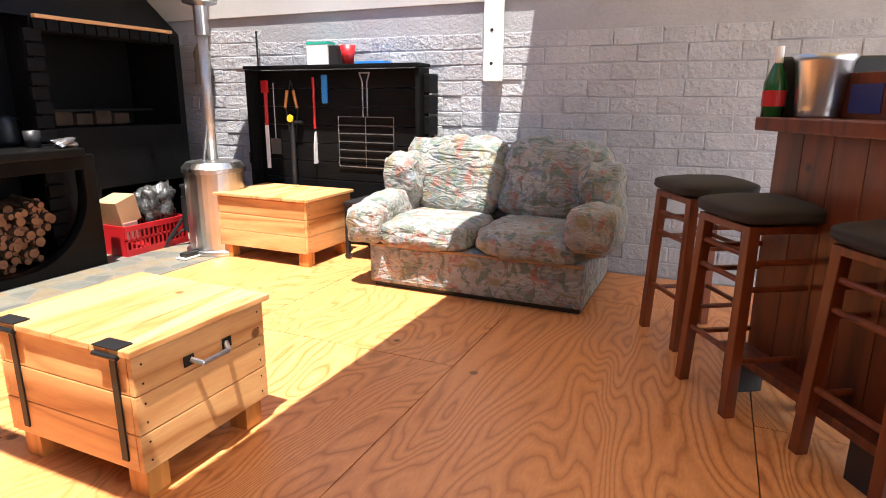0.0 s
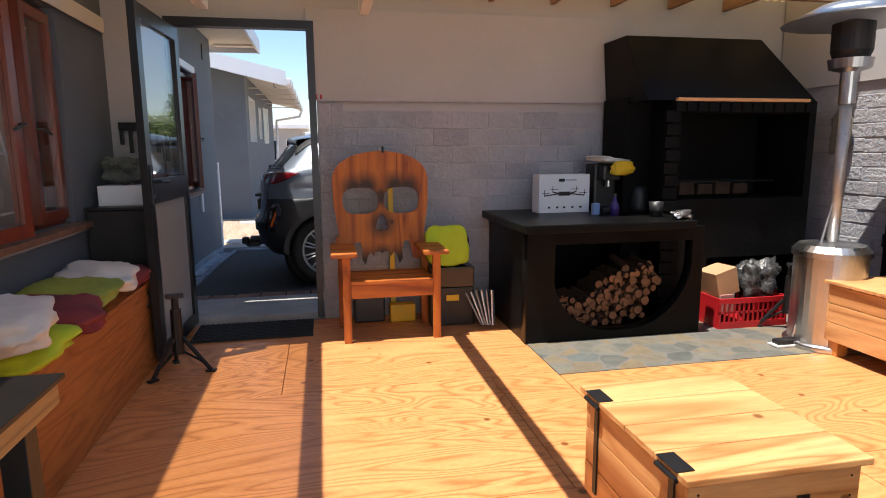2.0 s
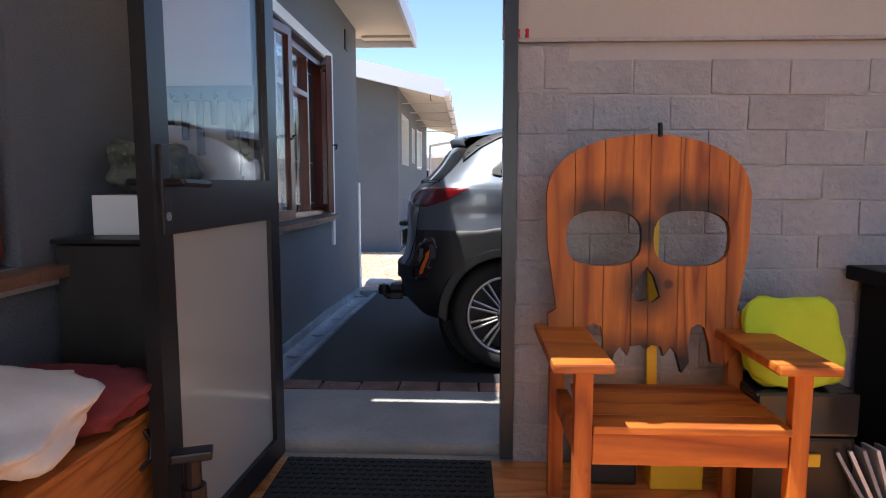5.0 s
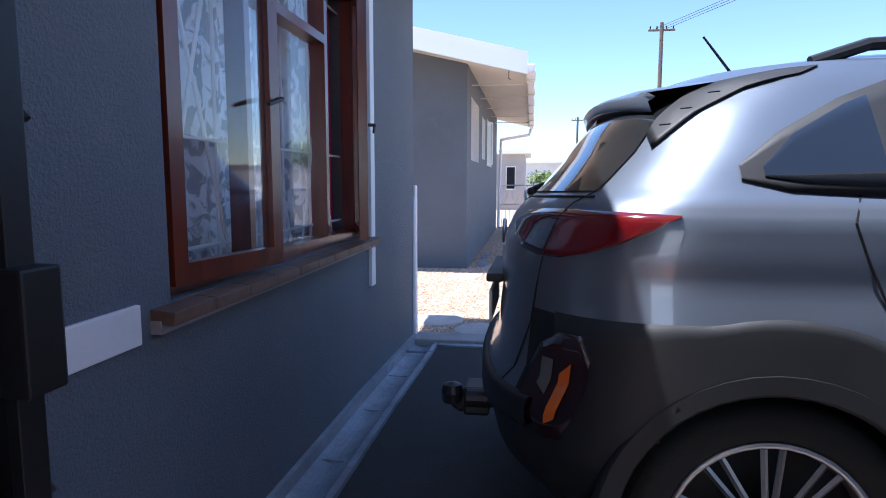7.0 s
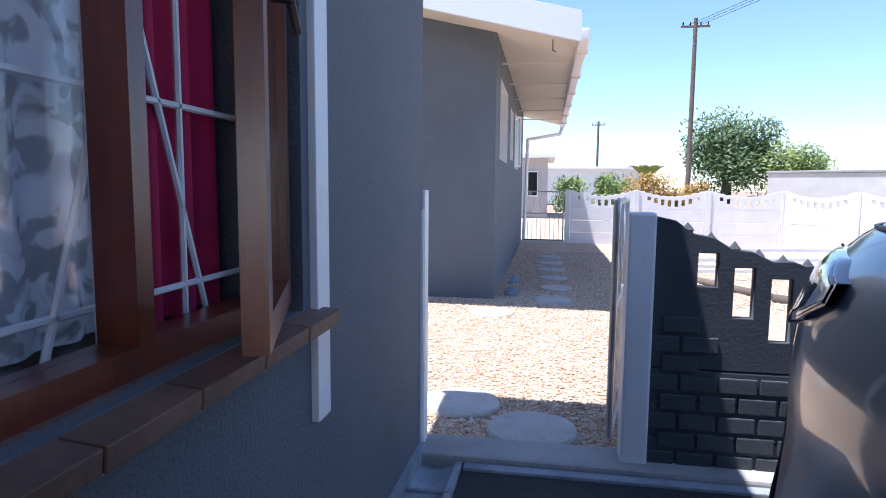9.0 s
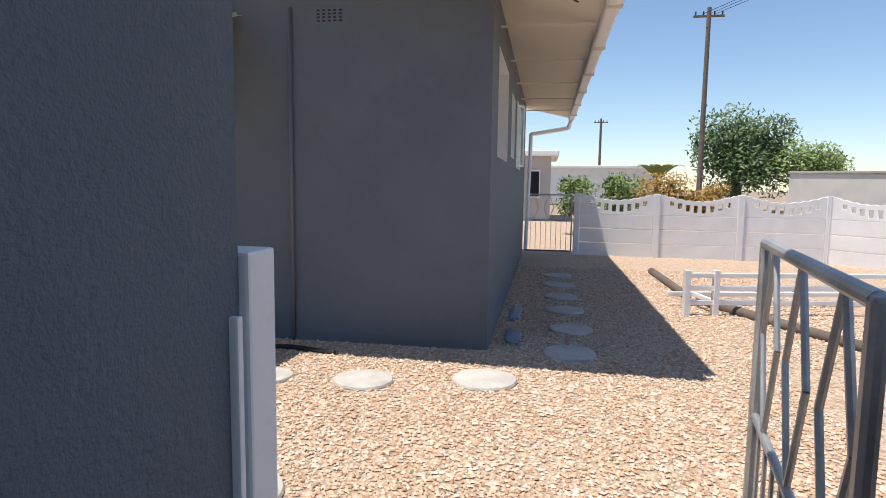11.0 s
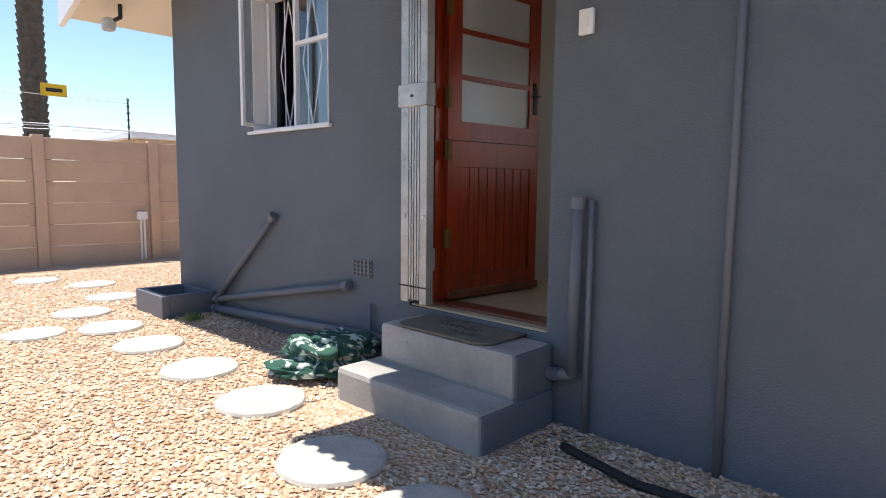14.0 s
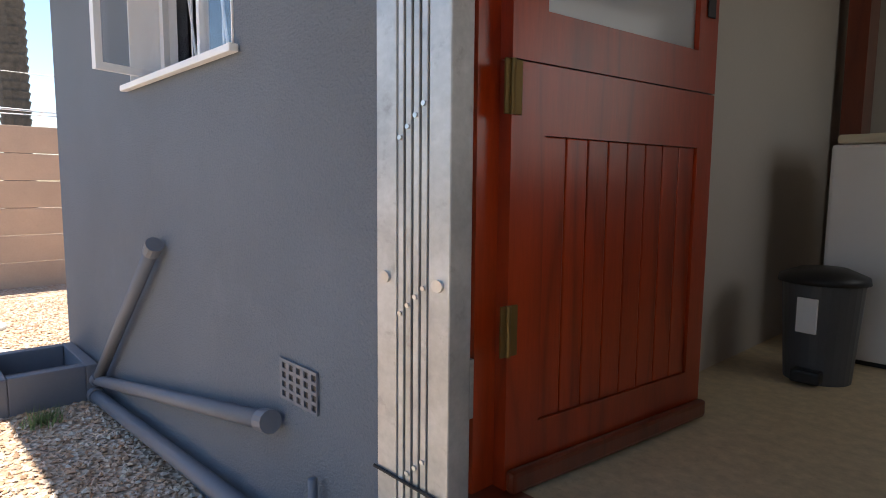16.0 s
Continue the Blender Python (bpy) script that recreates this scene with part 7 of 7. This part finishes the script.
def fence_top(w, lo, hi, sag, slot=0.10):
    """A cast fence panel with a sagging top, round finials and upright slots."""
    n = 18
    top = [(w * i / n, hi - sag * math.sin(math.pi * i / n) + (0.02 if i % 2 else 0)) for i in range(n + 1)]
    holes = []
    for i in range(1, 9):
        a = w * (i + 0.18) / 9.6
        zc = hi - sag * math.sin(math.pi * min(1, a / w)) - 0.07
        d = 0.055 + slot * math.sin(math.pi * a / w)
        holes.append([(a, zc - d), (a + w * 0.062, zc - d), (a + w * 0.062, zc), (a, zc)][::-1])
    return plate([(0, lo), (w, lo)] + top[::-1], holes, 0.05, 0.004)


def panel_fence(name, origin, yaw, count, w, h, material, label, solid=3, sag=0.13, crest=0.42, slot=0.10):
    f = thing(name, pose(*origin, 0, 0, yaw), label, "fence")
    p0 = None
    for i in range(count + 1):
        at = pose(i * w, 0, 0)
        p0 = again(p0, "post", at) if p0 else part("post", B(-0.06, 0.06, -0.06, 0.06, -0.2, h, bev=0.012), VIB if material is VIB else WHITE, f, at=at)
    hh = (h - crest) / solid
    pa = tp = None
    for i in range(count):
        for j in range(solid):
            at = pose(i * w + 0.062, 0, j * hh)
            pa = again(pa, "panel", at) if pa else part("panel", B(0, w - 0.124, -0.025, 0.025, 0, hh - 0.008, bev=0.008), material, f, at=at)
        at = pose(i * w + 0.062, 0, h - crest)
        tp = again(tp, "top_panel", at) if tp else part("top_panel", fence_top(w - 0.124, 0, crest - 0.02, sag, slot), material, f, at=at)
    return f


panel_fence("white_fence", (0.47, 21.6, -0.1), -2, 3, 1.55, 1.28, VIB, "white cast concrete panel fence with scalloped tops")
panel_fence("white_fence", (5.12, 21.45, -0.1), -52, 5, 1.55, 1.28, VIB, "white cast concrete panel fence with scalloped tops")
dk = panel_fence("grey_fence", (0.40, 9.92, -0.08), 0, 4, 1.60, 1.18, DKF, "charcoal cast concrete fence with a white post and slotted top", 3, 0.22, 0.70, 0.27)
fb = None
for i in range(9):
    for j in range(8):
        at = pose(0.10 + i * 0.17 + (0.085 if j % 2 else 0), -0.028, 0.05 + j * 0.09)
        if at.translation.x < 0.30 or at.translation.z < 0.46 and at.translation.x < 1.5:
            fb = again(fb, "cast_brick", at) if fb else part("cast_brick", B(-0.078, 0.078, -0.008, 0.004, -0.036, 0.036, bev=0.006), DKF, dk, at=at)
for i in range(14):
    part("finial", lathe([(0.02, 0), (0.028, 0.02), (0.0, 0.055)], 6), DKF, dk, at=pose(0.2 + i * 0.1, 0, 1.15 - 0.22 * math.sin(math.pi * (0.14 + i * 0.1) / 1.48)))
tagged(part("gate_post", B(-0.70, -0.585, 9.883, 9.97, -0.1, 1.19, bev=0.006), WHITE), "white painted concrete gate post at the wall", "post")


def wire_gate(at, w, h, label):
    g = thing("garden_gate", at, label, "gate", "garden gates")
    part("frame", tube([(0, 0, 0), (w, 0, 0), (w, 0, h), (0, 0, h), (0, 0, 0), (w, 0, 0)], 0.016, 10), GALV, g)
    part("mid_rail", R((0, 0, h * 0.55), (w, 0, h * 0.55), 0.012), GALV, g)
    for i in range(1, 9):
        part("bar", R((w * i / 9, 0, 0), (w * i / 9, 0, h * 0.55), 0.006, seg=6), GALV, g)
    for i in range(3):
        x0, x1, xm = w * i / 3, w * (i + 1) / 3, w * (i + 0.5) / 3
        for p, q in (((xm, h), (x0 + 0.05, h * 0.78)), ((xm, h), (x1 - 0.05, h * 0.78)), ((xm, h * 0.55), (x0 + 0.05, h * 0.78)), ((xm, h * 0.55), (x1 - 0.05, h * 0.78))):
            part("diamond_bar", R((p[0], 0, p[1]), (q[0], 0, q[1]), 0.008, seg=6), GALV, g)
    return g


wire_gate(pose(-0.56, 21.6, -0.02), 0.93, 1.15, "steel wire garden gate with diamond bars")
wire_gate(pose(0.30, 9.98, 0.02, 0, 0, 80), 0.93, 1.12, "open steel garden gate with diamond bars")
br = thing("steel_trestle", pose(1.35, 15.85, -0.085, 0, 0, 12), "white painted steel bed frame lying on the gravel", "frame")
for z in (0.12, 0.28, 0.42):
    part("rail", B(0.05, 2.9, -0.02, 0.02, z, z + 0.05, bev=0.004), WHITE, br)
for x in (0.0, 0.32, 2.85):
    part("upright", B(x, x + 0.06, -0.035, 0.035, 0.0, 0.50, bev=0.004), WHITE, br)
part("back_rail", B(0.05, 2.9, 0.5, 0.54, 0.12, 0.17, bev=0.004), WHITE, br)
part("cross_rail", B(0.33, 0.37, 0.021, 0.499, 0.12, 0.17, bev=0.004), WHITE, br)
for p, q in (((1.57, 19.15, -0.05), (1.62, 16.9, -0.05)), ((1.7, 16.6, -0.05), (2.6, 14.6, -0.05)), ((2.6, 14.5, -0.05), (4.4, 12.9, -0.05))):
    tagged(part("edging_pole", R(p, q, 0.06, 0.055, seg=14), POLEWOOD, smooth=True), "weathered wooden pole edging the gravel", "pole", "edging poles")
tagged(part("plastic_scrap", blob(0.14, 0.5, 0.016, 120, 0.15), plain("blue_plastic_film", (0.12, 0.17, 0.25), 0.4), at=pose(-0.42, 14.5, -0.085)), "torn blue plastic sheeting at the wall foot", "plastic sheet")
tagged(part("plastic_scrap", blob(0.12, 0.7, 0.016, 121, 0.15), bpy.data.materials["blue_plastic_film"], at=pose(-0.45, 15.5, -0.085)), "torn blue plastic sheeting at the wall foot", "plastic sheet")
# beige panel wall on the far side
bw = thing("beige_panel_wall", pose(-11.35, 12.0, -0.1, 0, 0, 90), "beige precast concrete panel wall", "fence")
pp = ps = None
for i in range(9):
    at = pose(-6 + i * 1.52, 0, 0)
    ps = again(ps, "post", at) if ps else part("post", B(-0.07, 0.07, -0.07, 0.07, 0, 1.86, bev=0.012), BEIGE, bw, at=at)
    for j in range(6):
        at = pose(-6 + i * 1.52 + 0.072, 0, j * 0.305)
        pp = again(pp, "panel", at) if pp else part("panel", B(0, 1.376, -0.025, 0.025, 0, 0.299, bev=0.008), BEIGE, bw, at=at)
mb = thing("meter_box", pose(-11.24, 14.9, 0.55), "small cream electrical box with a conduit on the wall", "box")
part("box", B(-0.045, 0.04, -0.07, 0.07, 0.0, 0.12, bev=0.006), PAPER, mb)
part("conduit", R((0, -0.02, -0.62), (0, -0.02, 0), 0.014), PAPER, mb)
part("conduit", R((0, 0.03, -0.62), (0, 0.03, 0), 0.014), PAPER, mb)
for k in range(3):
    tagged(part("fence_wire", tube([(-11.3, 6 + 2 * i, 1.83 + 0.03 * k + 0.03 * math.sin(i * 1.7 + k)) for i in range(8)], 0.006, 5), PAPER), "white cable sagging along the wall top", "cable", "cables on the wall")
ef = thing("fence_standoff", pose(-11.35, 14.8, 1.76), "black electric fence standoff post", "post")
part("rod", R((0, 0, 0), (0, 0, 0.62), 0.012), BLACK, ef)
for i in range(6):
    part("insulator", lathe([(0.012, 0), (0.03, 0.015), (0.012, 0.03)], 8), BLACK, ef, at=pose(0, 0, 0.08 + i * 0.1))

fw2 = thing("electric_fence_wire", pose(-11.35, 14.8, 2.30), "thin electric fence wire with a yellow warning plate", "wire")
part("wire", tube([(0, 0, 0), (0, -2.0, 0.02), (0, -5.0, 0.0)], 0.004, 5), GALV, fw2)
yp = part("warning_plate", B(-0.004, 0.004, -1.12, -0.80, 0.0, 0.17, bev=0.002), YELLOW, fw2, "yellow warning plate")
part("printed_bar", B(0.005, 0.007, -1.06, -0.86, 0.06, 0.11, bev=0), BLACK, yp)
# ---- far distance ----
def leaf_crown(blobs, n, size, seed):
    """A crown of many small leaves round the given centres (x, y, z, radius)."""
    rnd = random.Random(seed)
    vs, fs = [], []
    for _ in range(n):
        x, y, z, r = rnd.choice(blobs)
        d = Vector((rnd.gauss(0, 1), rnd.gauss(0, 1), rnd.gauss(0, 1))).normalized()
        p = Vector((x, y, z)) + d * r * (rnd.random() ** 0.35) * (0.85 + 0.3 * rnd.random())
        a = Vector((rnd.gauss(0, 1), rnd.gauss(0, 1), rnd.gauss(0, 1))).normalized() * size * rnd.uniform(0.6, 1.4)
        b = a.orthogonal().normalized() * size * rnd.uniform(0.3, 0.6)
        i = len(vs)
        vs += [p - a, p + b, p + a, p - b]
        fs.append((i, i + 1, i + 2, i + 3))
    bm = bmesh.new()
    me = bpy.data.meshes.new("leaves")
    me.from_pydata(vs, [], fs)
    bm.from_mesh(me)
    bpy.data.meshes.remove(me)
    return bm


def tree(name, x, y, z0, h, r, material, label, n, size, seed, cat="tree"):
    t = thing(name, pose(x, y, z0), label, cat)
    rnd = random.Random(seed)
    bl = []
    tr_ = bmesh.new()
    rod(tr_, (0, 0, 0), (0.1, 0, h * 0.5), r * 0.10, r * 0.06, 10)
    for i in range(13):
        a = rnd.uniform(0, math.tau)
        d = rnd.uniform(0.15, 0.75) * r
        zz = h * rnd.uniform(0.38, 0.80)
        bl.append((d * math.cos(a), d * math.sin(a), zz, r * rnd.uniform(0.3, 0.5)))
        rod(tr_, (0.1, 0, h * 0.35), (d * math.cos(a), d * math.sin(a), zz), r * 0.035, r * 0.012, 6)
    part("trunk", tr_, BARK, t)
    part("crown", leaf_crown(bl, n, size, seed), material, t)
    return t


tree("broad_tree", 12.3, 52, -0.1, 6.6, 4.0, LEAF, "large round green tree beyond the fence", 9000, 0.16, 5)
tree("broad_tree", 15.6, 50, -0.1, 4.4, 3.0, LEAF2, "lower light green tree beyond the fence", 5000, 0.14, 6)
for i, (x, y, h, r, m) in enumerate(((0.7, 27, 1.9, 0.7, LEAF2), (1.9, 27.5, 1.8, 0.7, LEAF2), (3.3, 28, 2.0, 0.9, LEAF3), (4.4, 28, 1.8, 0.8, LEAF3), (2.6, 30, 2.0, 0.9, LEAF2))):
    tree("shrub", x, y, -0.1, h, r, m, "orange flowering shrub behind the fence" if m is LEAF3 else "yellow green shrub behind the fence", 1600, 0.06, 20 + i, "shrub")
bp = thing("banana_palm", pose(4.0, 33, -0.1), "broad-leaved palm behind the fence", "palm")
part("stem", R((0, 0, 0), (0, 0, 1.9), 0.12, 0.09), BARK, bp)
for i in range(9):
    a = radians(40 * i + 10)
    bm = bmesh.new()
    prev = None
    for k in range(6):
        s = k / 5
        rr, zz = 0.15 + 0.9 * s, 1.8 + 1.3 * s - 0.9 * s * s
        w = 0.22 * math.sin(math.pi * min(0.98, s + 0.08))
        p = [bm.verts.new((rr * math.cos(a) - w * math.sin(a), rr * math.sin(a) + w * math.cos(a), zz)), bm.verts.new((rr * math.cos(a) + w * math.sin(a), rr * math.sin(a) - w * math.cos(a), zz))]
        if prev:
            bm.faces.new((prev[0], prev[1], p[1], p[0]))
        prev = p
    part("leaf", bm, LEAF2, bp)


def pole(x, y, h, r, label):
    t = thing("utility_pole", pose(x, y, -0.1), label, "utility pole", "utility poles")
    part("mast", R((0, 0, 0), (0, 0, h), r, r * 0.7), POLEWOOD, t)
    part("crossarm", B(-0.7, 0.7, -0.05, 0.05, h - 0.45, h - 0.35, bev=0.01), POLEWOOD, t)
    for i in (-0.6, -0.25, 0.25, 0.6):
        part("insulator", R((i, 0, h - 0.35), (i, 0, h - 0.18), 0.035), DARKMETAL, t)
    return t


pole(7.15, 40, 9.9, 0.14, "tall wooden utility pole with a crossarm")
pole(5.3, 75, 8.6, 0.16, "distant utility pole with a crossarm")
for k in range(3):
    tagged(part("overhead_wire", tube([(7.15 + 14 * s - 0.3 + 0.3 * k, 40 - 37 * s, 9.5 + 1.2 * s - 2.2 * s * (1 - s)) for s in (0, 0.25, 0.5, 0.75, 1)], 0.012, 5), BLACK), "thin overhead power wire", "cable", "overhead wires")
pt = thing("palm_tree", pose(-20.1, 15.5, -0.1), "rough palm trunk beyond the beige wall", "palm")
bm = bmesh.new()
for i in range(40):
    rod(bm, (0, 0, i * 0.2), (0, 0, i * 0.2 + 0.24), 0.26, 0.32, 10)
part("trunk", bm, BARK, pt)
part("crown", leaf_crown([(0, 0, 8.4, 1.6)], 1200, 0.3, 9), LEAF, pt)
tree("far_hedge", -17.5, 20.0, -0.1, 3.0, 1.1, LEAF, "dark green bush behind the beige wall", 2500, 0.08, 41, "bush")


def house(x, y, w, d, h, wall, label, yaw=0):
    t = thing("far_house", pose(x, y, -0.1, 0, 0, yaw), label, "house", "houses beyond the yard")
    part("wall", B(-w / 2, w / 2, -d / 2, d / 2, 0, h, bev=0.02), wall, t)
    part("roof", B(-w / 2 - 0.3, w / 2 + 0.3, -d / 2 - 0.4, d / 2 + 0.4, h, h + 0.22, bev=0.04), FASCIA, t)
    for i in range(3):
        wi = part("window", B(-w / 2 + w * (0.18 + 0.28 * i), -w / 2 + w * (0.30 + 0.28 * i), -d / 2 - 0.03, -d / 2 + 0.02, 1.0, 2.0, bev=0.01), CARGLASS, t)
        part("frame", wall_boxes(bmesh.new(), "x", -w / 2 + w * (0.17 + 0.28 * i), -w / 2 + w * (0.31 + 0.28 * i), -d / 2 - 0.05, -d / 2 - 0.031, 0.95, 2.05, [(-w / 2 + w * (0.18 + 0.28 * i), -w / 2 + w * (0.30 + 0.28 * i), 1.0, 2.0)]), WHITE, wi)
    return t


house(1.5, 62, 14, 7, 2.9, WHITE, "low white house with a flat roof in the distance")
house(-1.6, 36, 3.2, 5, 2.6, PLASTER, "grey outbuilding behind the yard")
house(27, 46, 12, 8, 3.2, WHITE, "pale house with a flat roof in the distance", -30)
house(-30, 26, 12, 8, 2.9, BEIGE, "beige house beyond the panel wall", 90)
yw = thing("yard_wall", pose(9.0, 34, -0.1, 0, 0, -35), "pale plastered boundary wall with a coping", "wall")
part("wall", B(0, 14, -0.1, 0.1, 0, 2.0, bev=0.02), surf("pale_plaster", (0.55, 0.53, 0.50), 0.8, 0.15, 1), yw)
part("coping", B(-0.05, 14.05, -0.15, 0.15, 2.002, 2.1, bev=0.02), surf("grey_coping", (0.36, 0.35, 0.34), 0.8), yw)


# ---- pieces of floors, walls and ground ----
def spread_pieces(owner, base, places):
    for at in places:
        again(base, base.name.split(".")[0], at, owner)


sheets = []
ply = None
for j, y in enumerate([-2.2 + 1.22 * k for k in range(7)]):
    for i in range(4):
        x0 = -0.6 + i * 2.44 - (1.22 if j % 2 else 0)
        x1, y1 = x0 + 2.436, min(y + 1.216, DY)
        for a, b, c, d in ((max(x0, -0.6), min(x1, RX), y, y1),):
            if b - a < 0.05 or d - c < 0.05:
                continue
            # the deck stops at the slate paving
            if d > 3.85 and b > 2.25:
                if c < 3.85:
                    sheets.append((max(a, 2.252), b, c, 3.846))
                    if a < 2.25:
                        sheets.append((a, 2.246, c, d))
                elif a < 2.25:
                    sheets.append((a, 2.246, c, d))
                continue
            sheets.append((a, b, c, d))
for a, b, c, d in sheets:
    part("plywood_sheet", B(a, b, c, d, -0.02, 0.0, bev=0.0015), PLY, floor)

# painted brick courses; each wall shares a few brick meshes
def brick_mesh(name, w, h, t, seed):
    bm = B(-w / 2, w / 2, -t / 2, t / 2, -h / 2, h / 2, bev=0.007)
    for p in bm.verts:
        p.co += noise.noise_vector(p.co * 14 + Vector((seed, 0, 0))) * 0.006
    return bm


def courses(owner, frame_at, length, height, w, h, joint, limit, material, gaps=()):
    kinds = []
    made = 0
    for j in range(int(height / (h + joint)) + 1):
        z = j * (h + joint) + h / 2
        if z + h / 2 > height:
            break
        x = -w / 2 if j % 2 else 0.0
        while x < length:
            a, b = max(0, x), min(length, x + w)
            mid = (a + b) / 2
            if b - a > w * 0.45 and not any(g[0] < mid < g[1] and g[2] < z < g[3] for g in gaps) and made < limit:
                full = b - a > w * 0.98
                at = frame_at @ pose(mid, 0, z) @ pose(0, random.uniform(-0.004, 0.004), random.uniform(-0.003, 0.003), random.uniform(-1.0, 1.0), random.uniform(-1.0, 1.0), random.uniform(-0.5, 0.5))
                if not full:
                    o = part("brick", brick_mesh("brick", b - a, h, 0.03, made), material, owner, at=at)
                elif len(kinds) < 4:
                    o = part("brick", brick_mesh("brick", w, h, 0.03, made), material, owner, at=at)
                    kinds.append(o)
                else:
                    again(random.choice(kinds), "brick", at, owner)
                made += 1
            x += w + joint
    return made


courses(wall_door, pose(0.872, DY + 0.029, 0), 2.56, 1.735, 0.30, 0.135, 0.003, 150, GREYBRICK)
courses(wall_door, pose(0.872, DY + 0.006, 0), 0.20, 1.735, 0.198, 0.165, 0.006, 20, GREYBRICK)
courses(wall_right, pose(RX + 0.0295, DY, 0, 0, 0, -90), 6.3, 1.82, 0.30, 0.105, 0.004, 320, GREYBRICK)
part("pilaster_core", B(0.872, 1.068, DY - 0.004, DY + 0.0195, 0.0, 1.70, bev=0), GREYBRICK, wall_door)
part("ledge", B(0.872, 3.42, DY - 0.012, DY + 0.012, 1.72, 1.737, bev=0.005), GREYBRICK, wall_door)
part("upper_plaster", B(RX + 0.0, RX + 0.019, -2.2, DY, 1.84, 2.7, bev=0), PLASTER, wall_right)
courses(wall_right, pose(RX + 0.0295, -0.9, 0, 0, 0, -90), 1.2, 1.82, 0.30, 0.105, 0.004, 60, GREYBRICK)

# paver row at the door apron
pv = None
apron = bpy.data.objects["threshold"]
for j in range(1):
    for i in range(34):
        at = pose(-0.27 + i * 0.225, 6.24, 0.012 + random.uniform(-0.004, 0.006), 0, random.uniform(-1, 1), random.uniform(-2, 2))
        pv = again(pv, "paver", at) if pv else part("paver", B(-0.108, 0.108, -0.075, 0.075, -0.05, 0.025, bev=0.01), REDBRICK, apron, at=at)


def pebble_field(name, x0, x1, y0, y1, n, lo, hi, seed, skip):
    """Loose gravel stones lying on the yard, each a small faceted pebble."""
    rng = np.random.default_rng(seed)
    base = np.array([(1, 0, 0), (-1, 0, 0), (0, 1, 0), (0, -1, 0), (0, 0, 1), (0, 0, -1)], float)
    tri = np.array([(0, 2, 4), (2, 1, 4), (1, 3, 4), (3, 0, 4), (2, 0, 5), (1, 2, 5), (3, 1, 5), (0, 3, 5)])
    px, py = rng.uniform(x0, x1, n), rng.uniform(y0, y1, n)
    keep = np.ones(n, bool)
    for a, b, c, d in skip:
        keep &= ~((px > a) & (px < b) & (py > c) & (py < d))
    px, py = px[keep], py[keep]
    m = len(px)
    s = rng.uniform(lo, hi, (m, 1, 1)) * rng.uniform(0.6, 1.3, (m, 1, 3)) * np.array([1, 1, 0.65])
    ang = rng.uniform(0, 6.28, m)
    v = base[None] * s + rng.normal(0, 0.15, (m, 6, 3)) * s
    c, sn = np.cos(ang)[:, None], np.sin(ang)[:, None]
    vx, vy = v[:, :, 0] * c - v[:, :, 1] * sn, v[:, :, 0] * sn + v[:, :, 1] * c
    out = np.stack([vx + px[:, None], vy + py[:, None], v[:, :, 2] - 0.083 + rng.uniform(0, 0.006, (m, 1))], -1).reshape(-1, 3)
    faces = (tri[None] + (np.arange(m) * 6)[:, None, None]).reshape(-1, 3)
    me = bpy.data.meshes.new(name)
    me.from_pydata(out.tolist(), [], faces.tolist())
    me.materials.append(PEBBLE)
    tagged(new(name, me), "loose pink and tan gravel stones", "gravel", kind="stuff")


HOUSE = (-7.63, -0.61, 13.97, 22)
STEP = (-4.2, -3.1, 13.1, 14)
pebble_field("gravel", -5.2, 1.6, 10.05, 14.0, 42000, 0.008, 0.017, 3, (HOUSE, STEP))
pebble_field("gravel_side", -0.6, 3.2, 14.0, 19.5, 20000, 0.010, 0.018, 4, ())
pebble_field("gravel_far", -10.5, -5.2, 11.5, 15.5, 22000, 0.010, 0.018, 5, (HOUSE,))
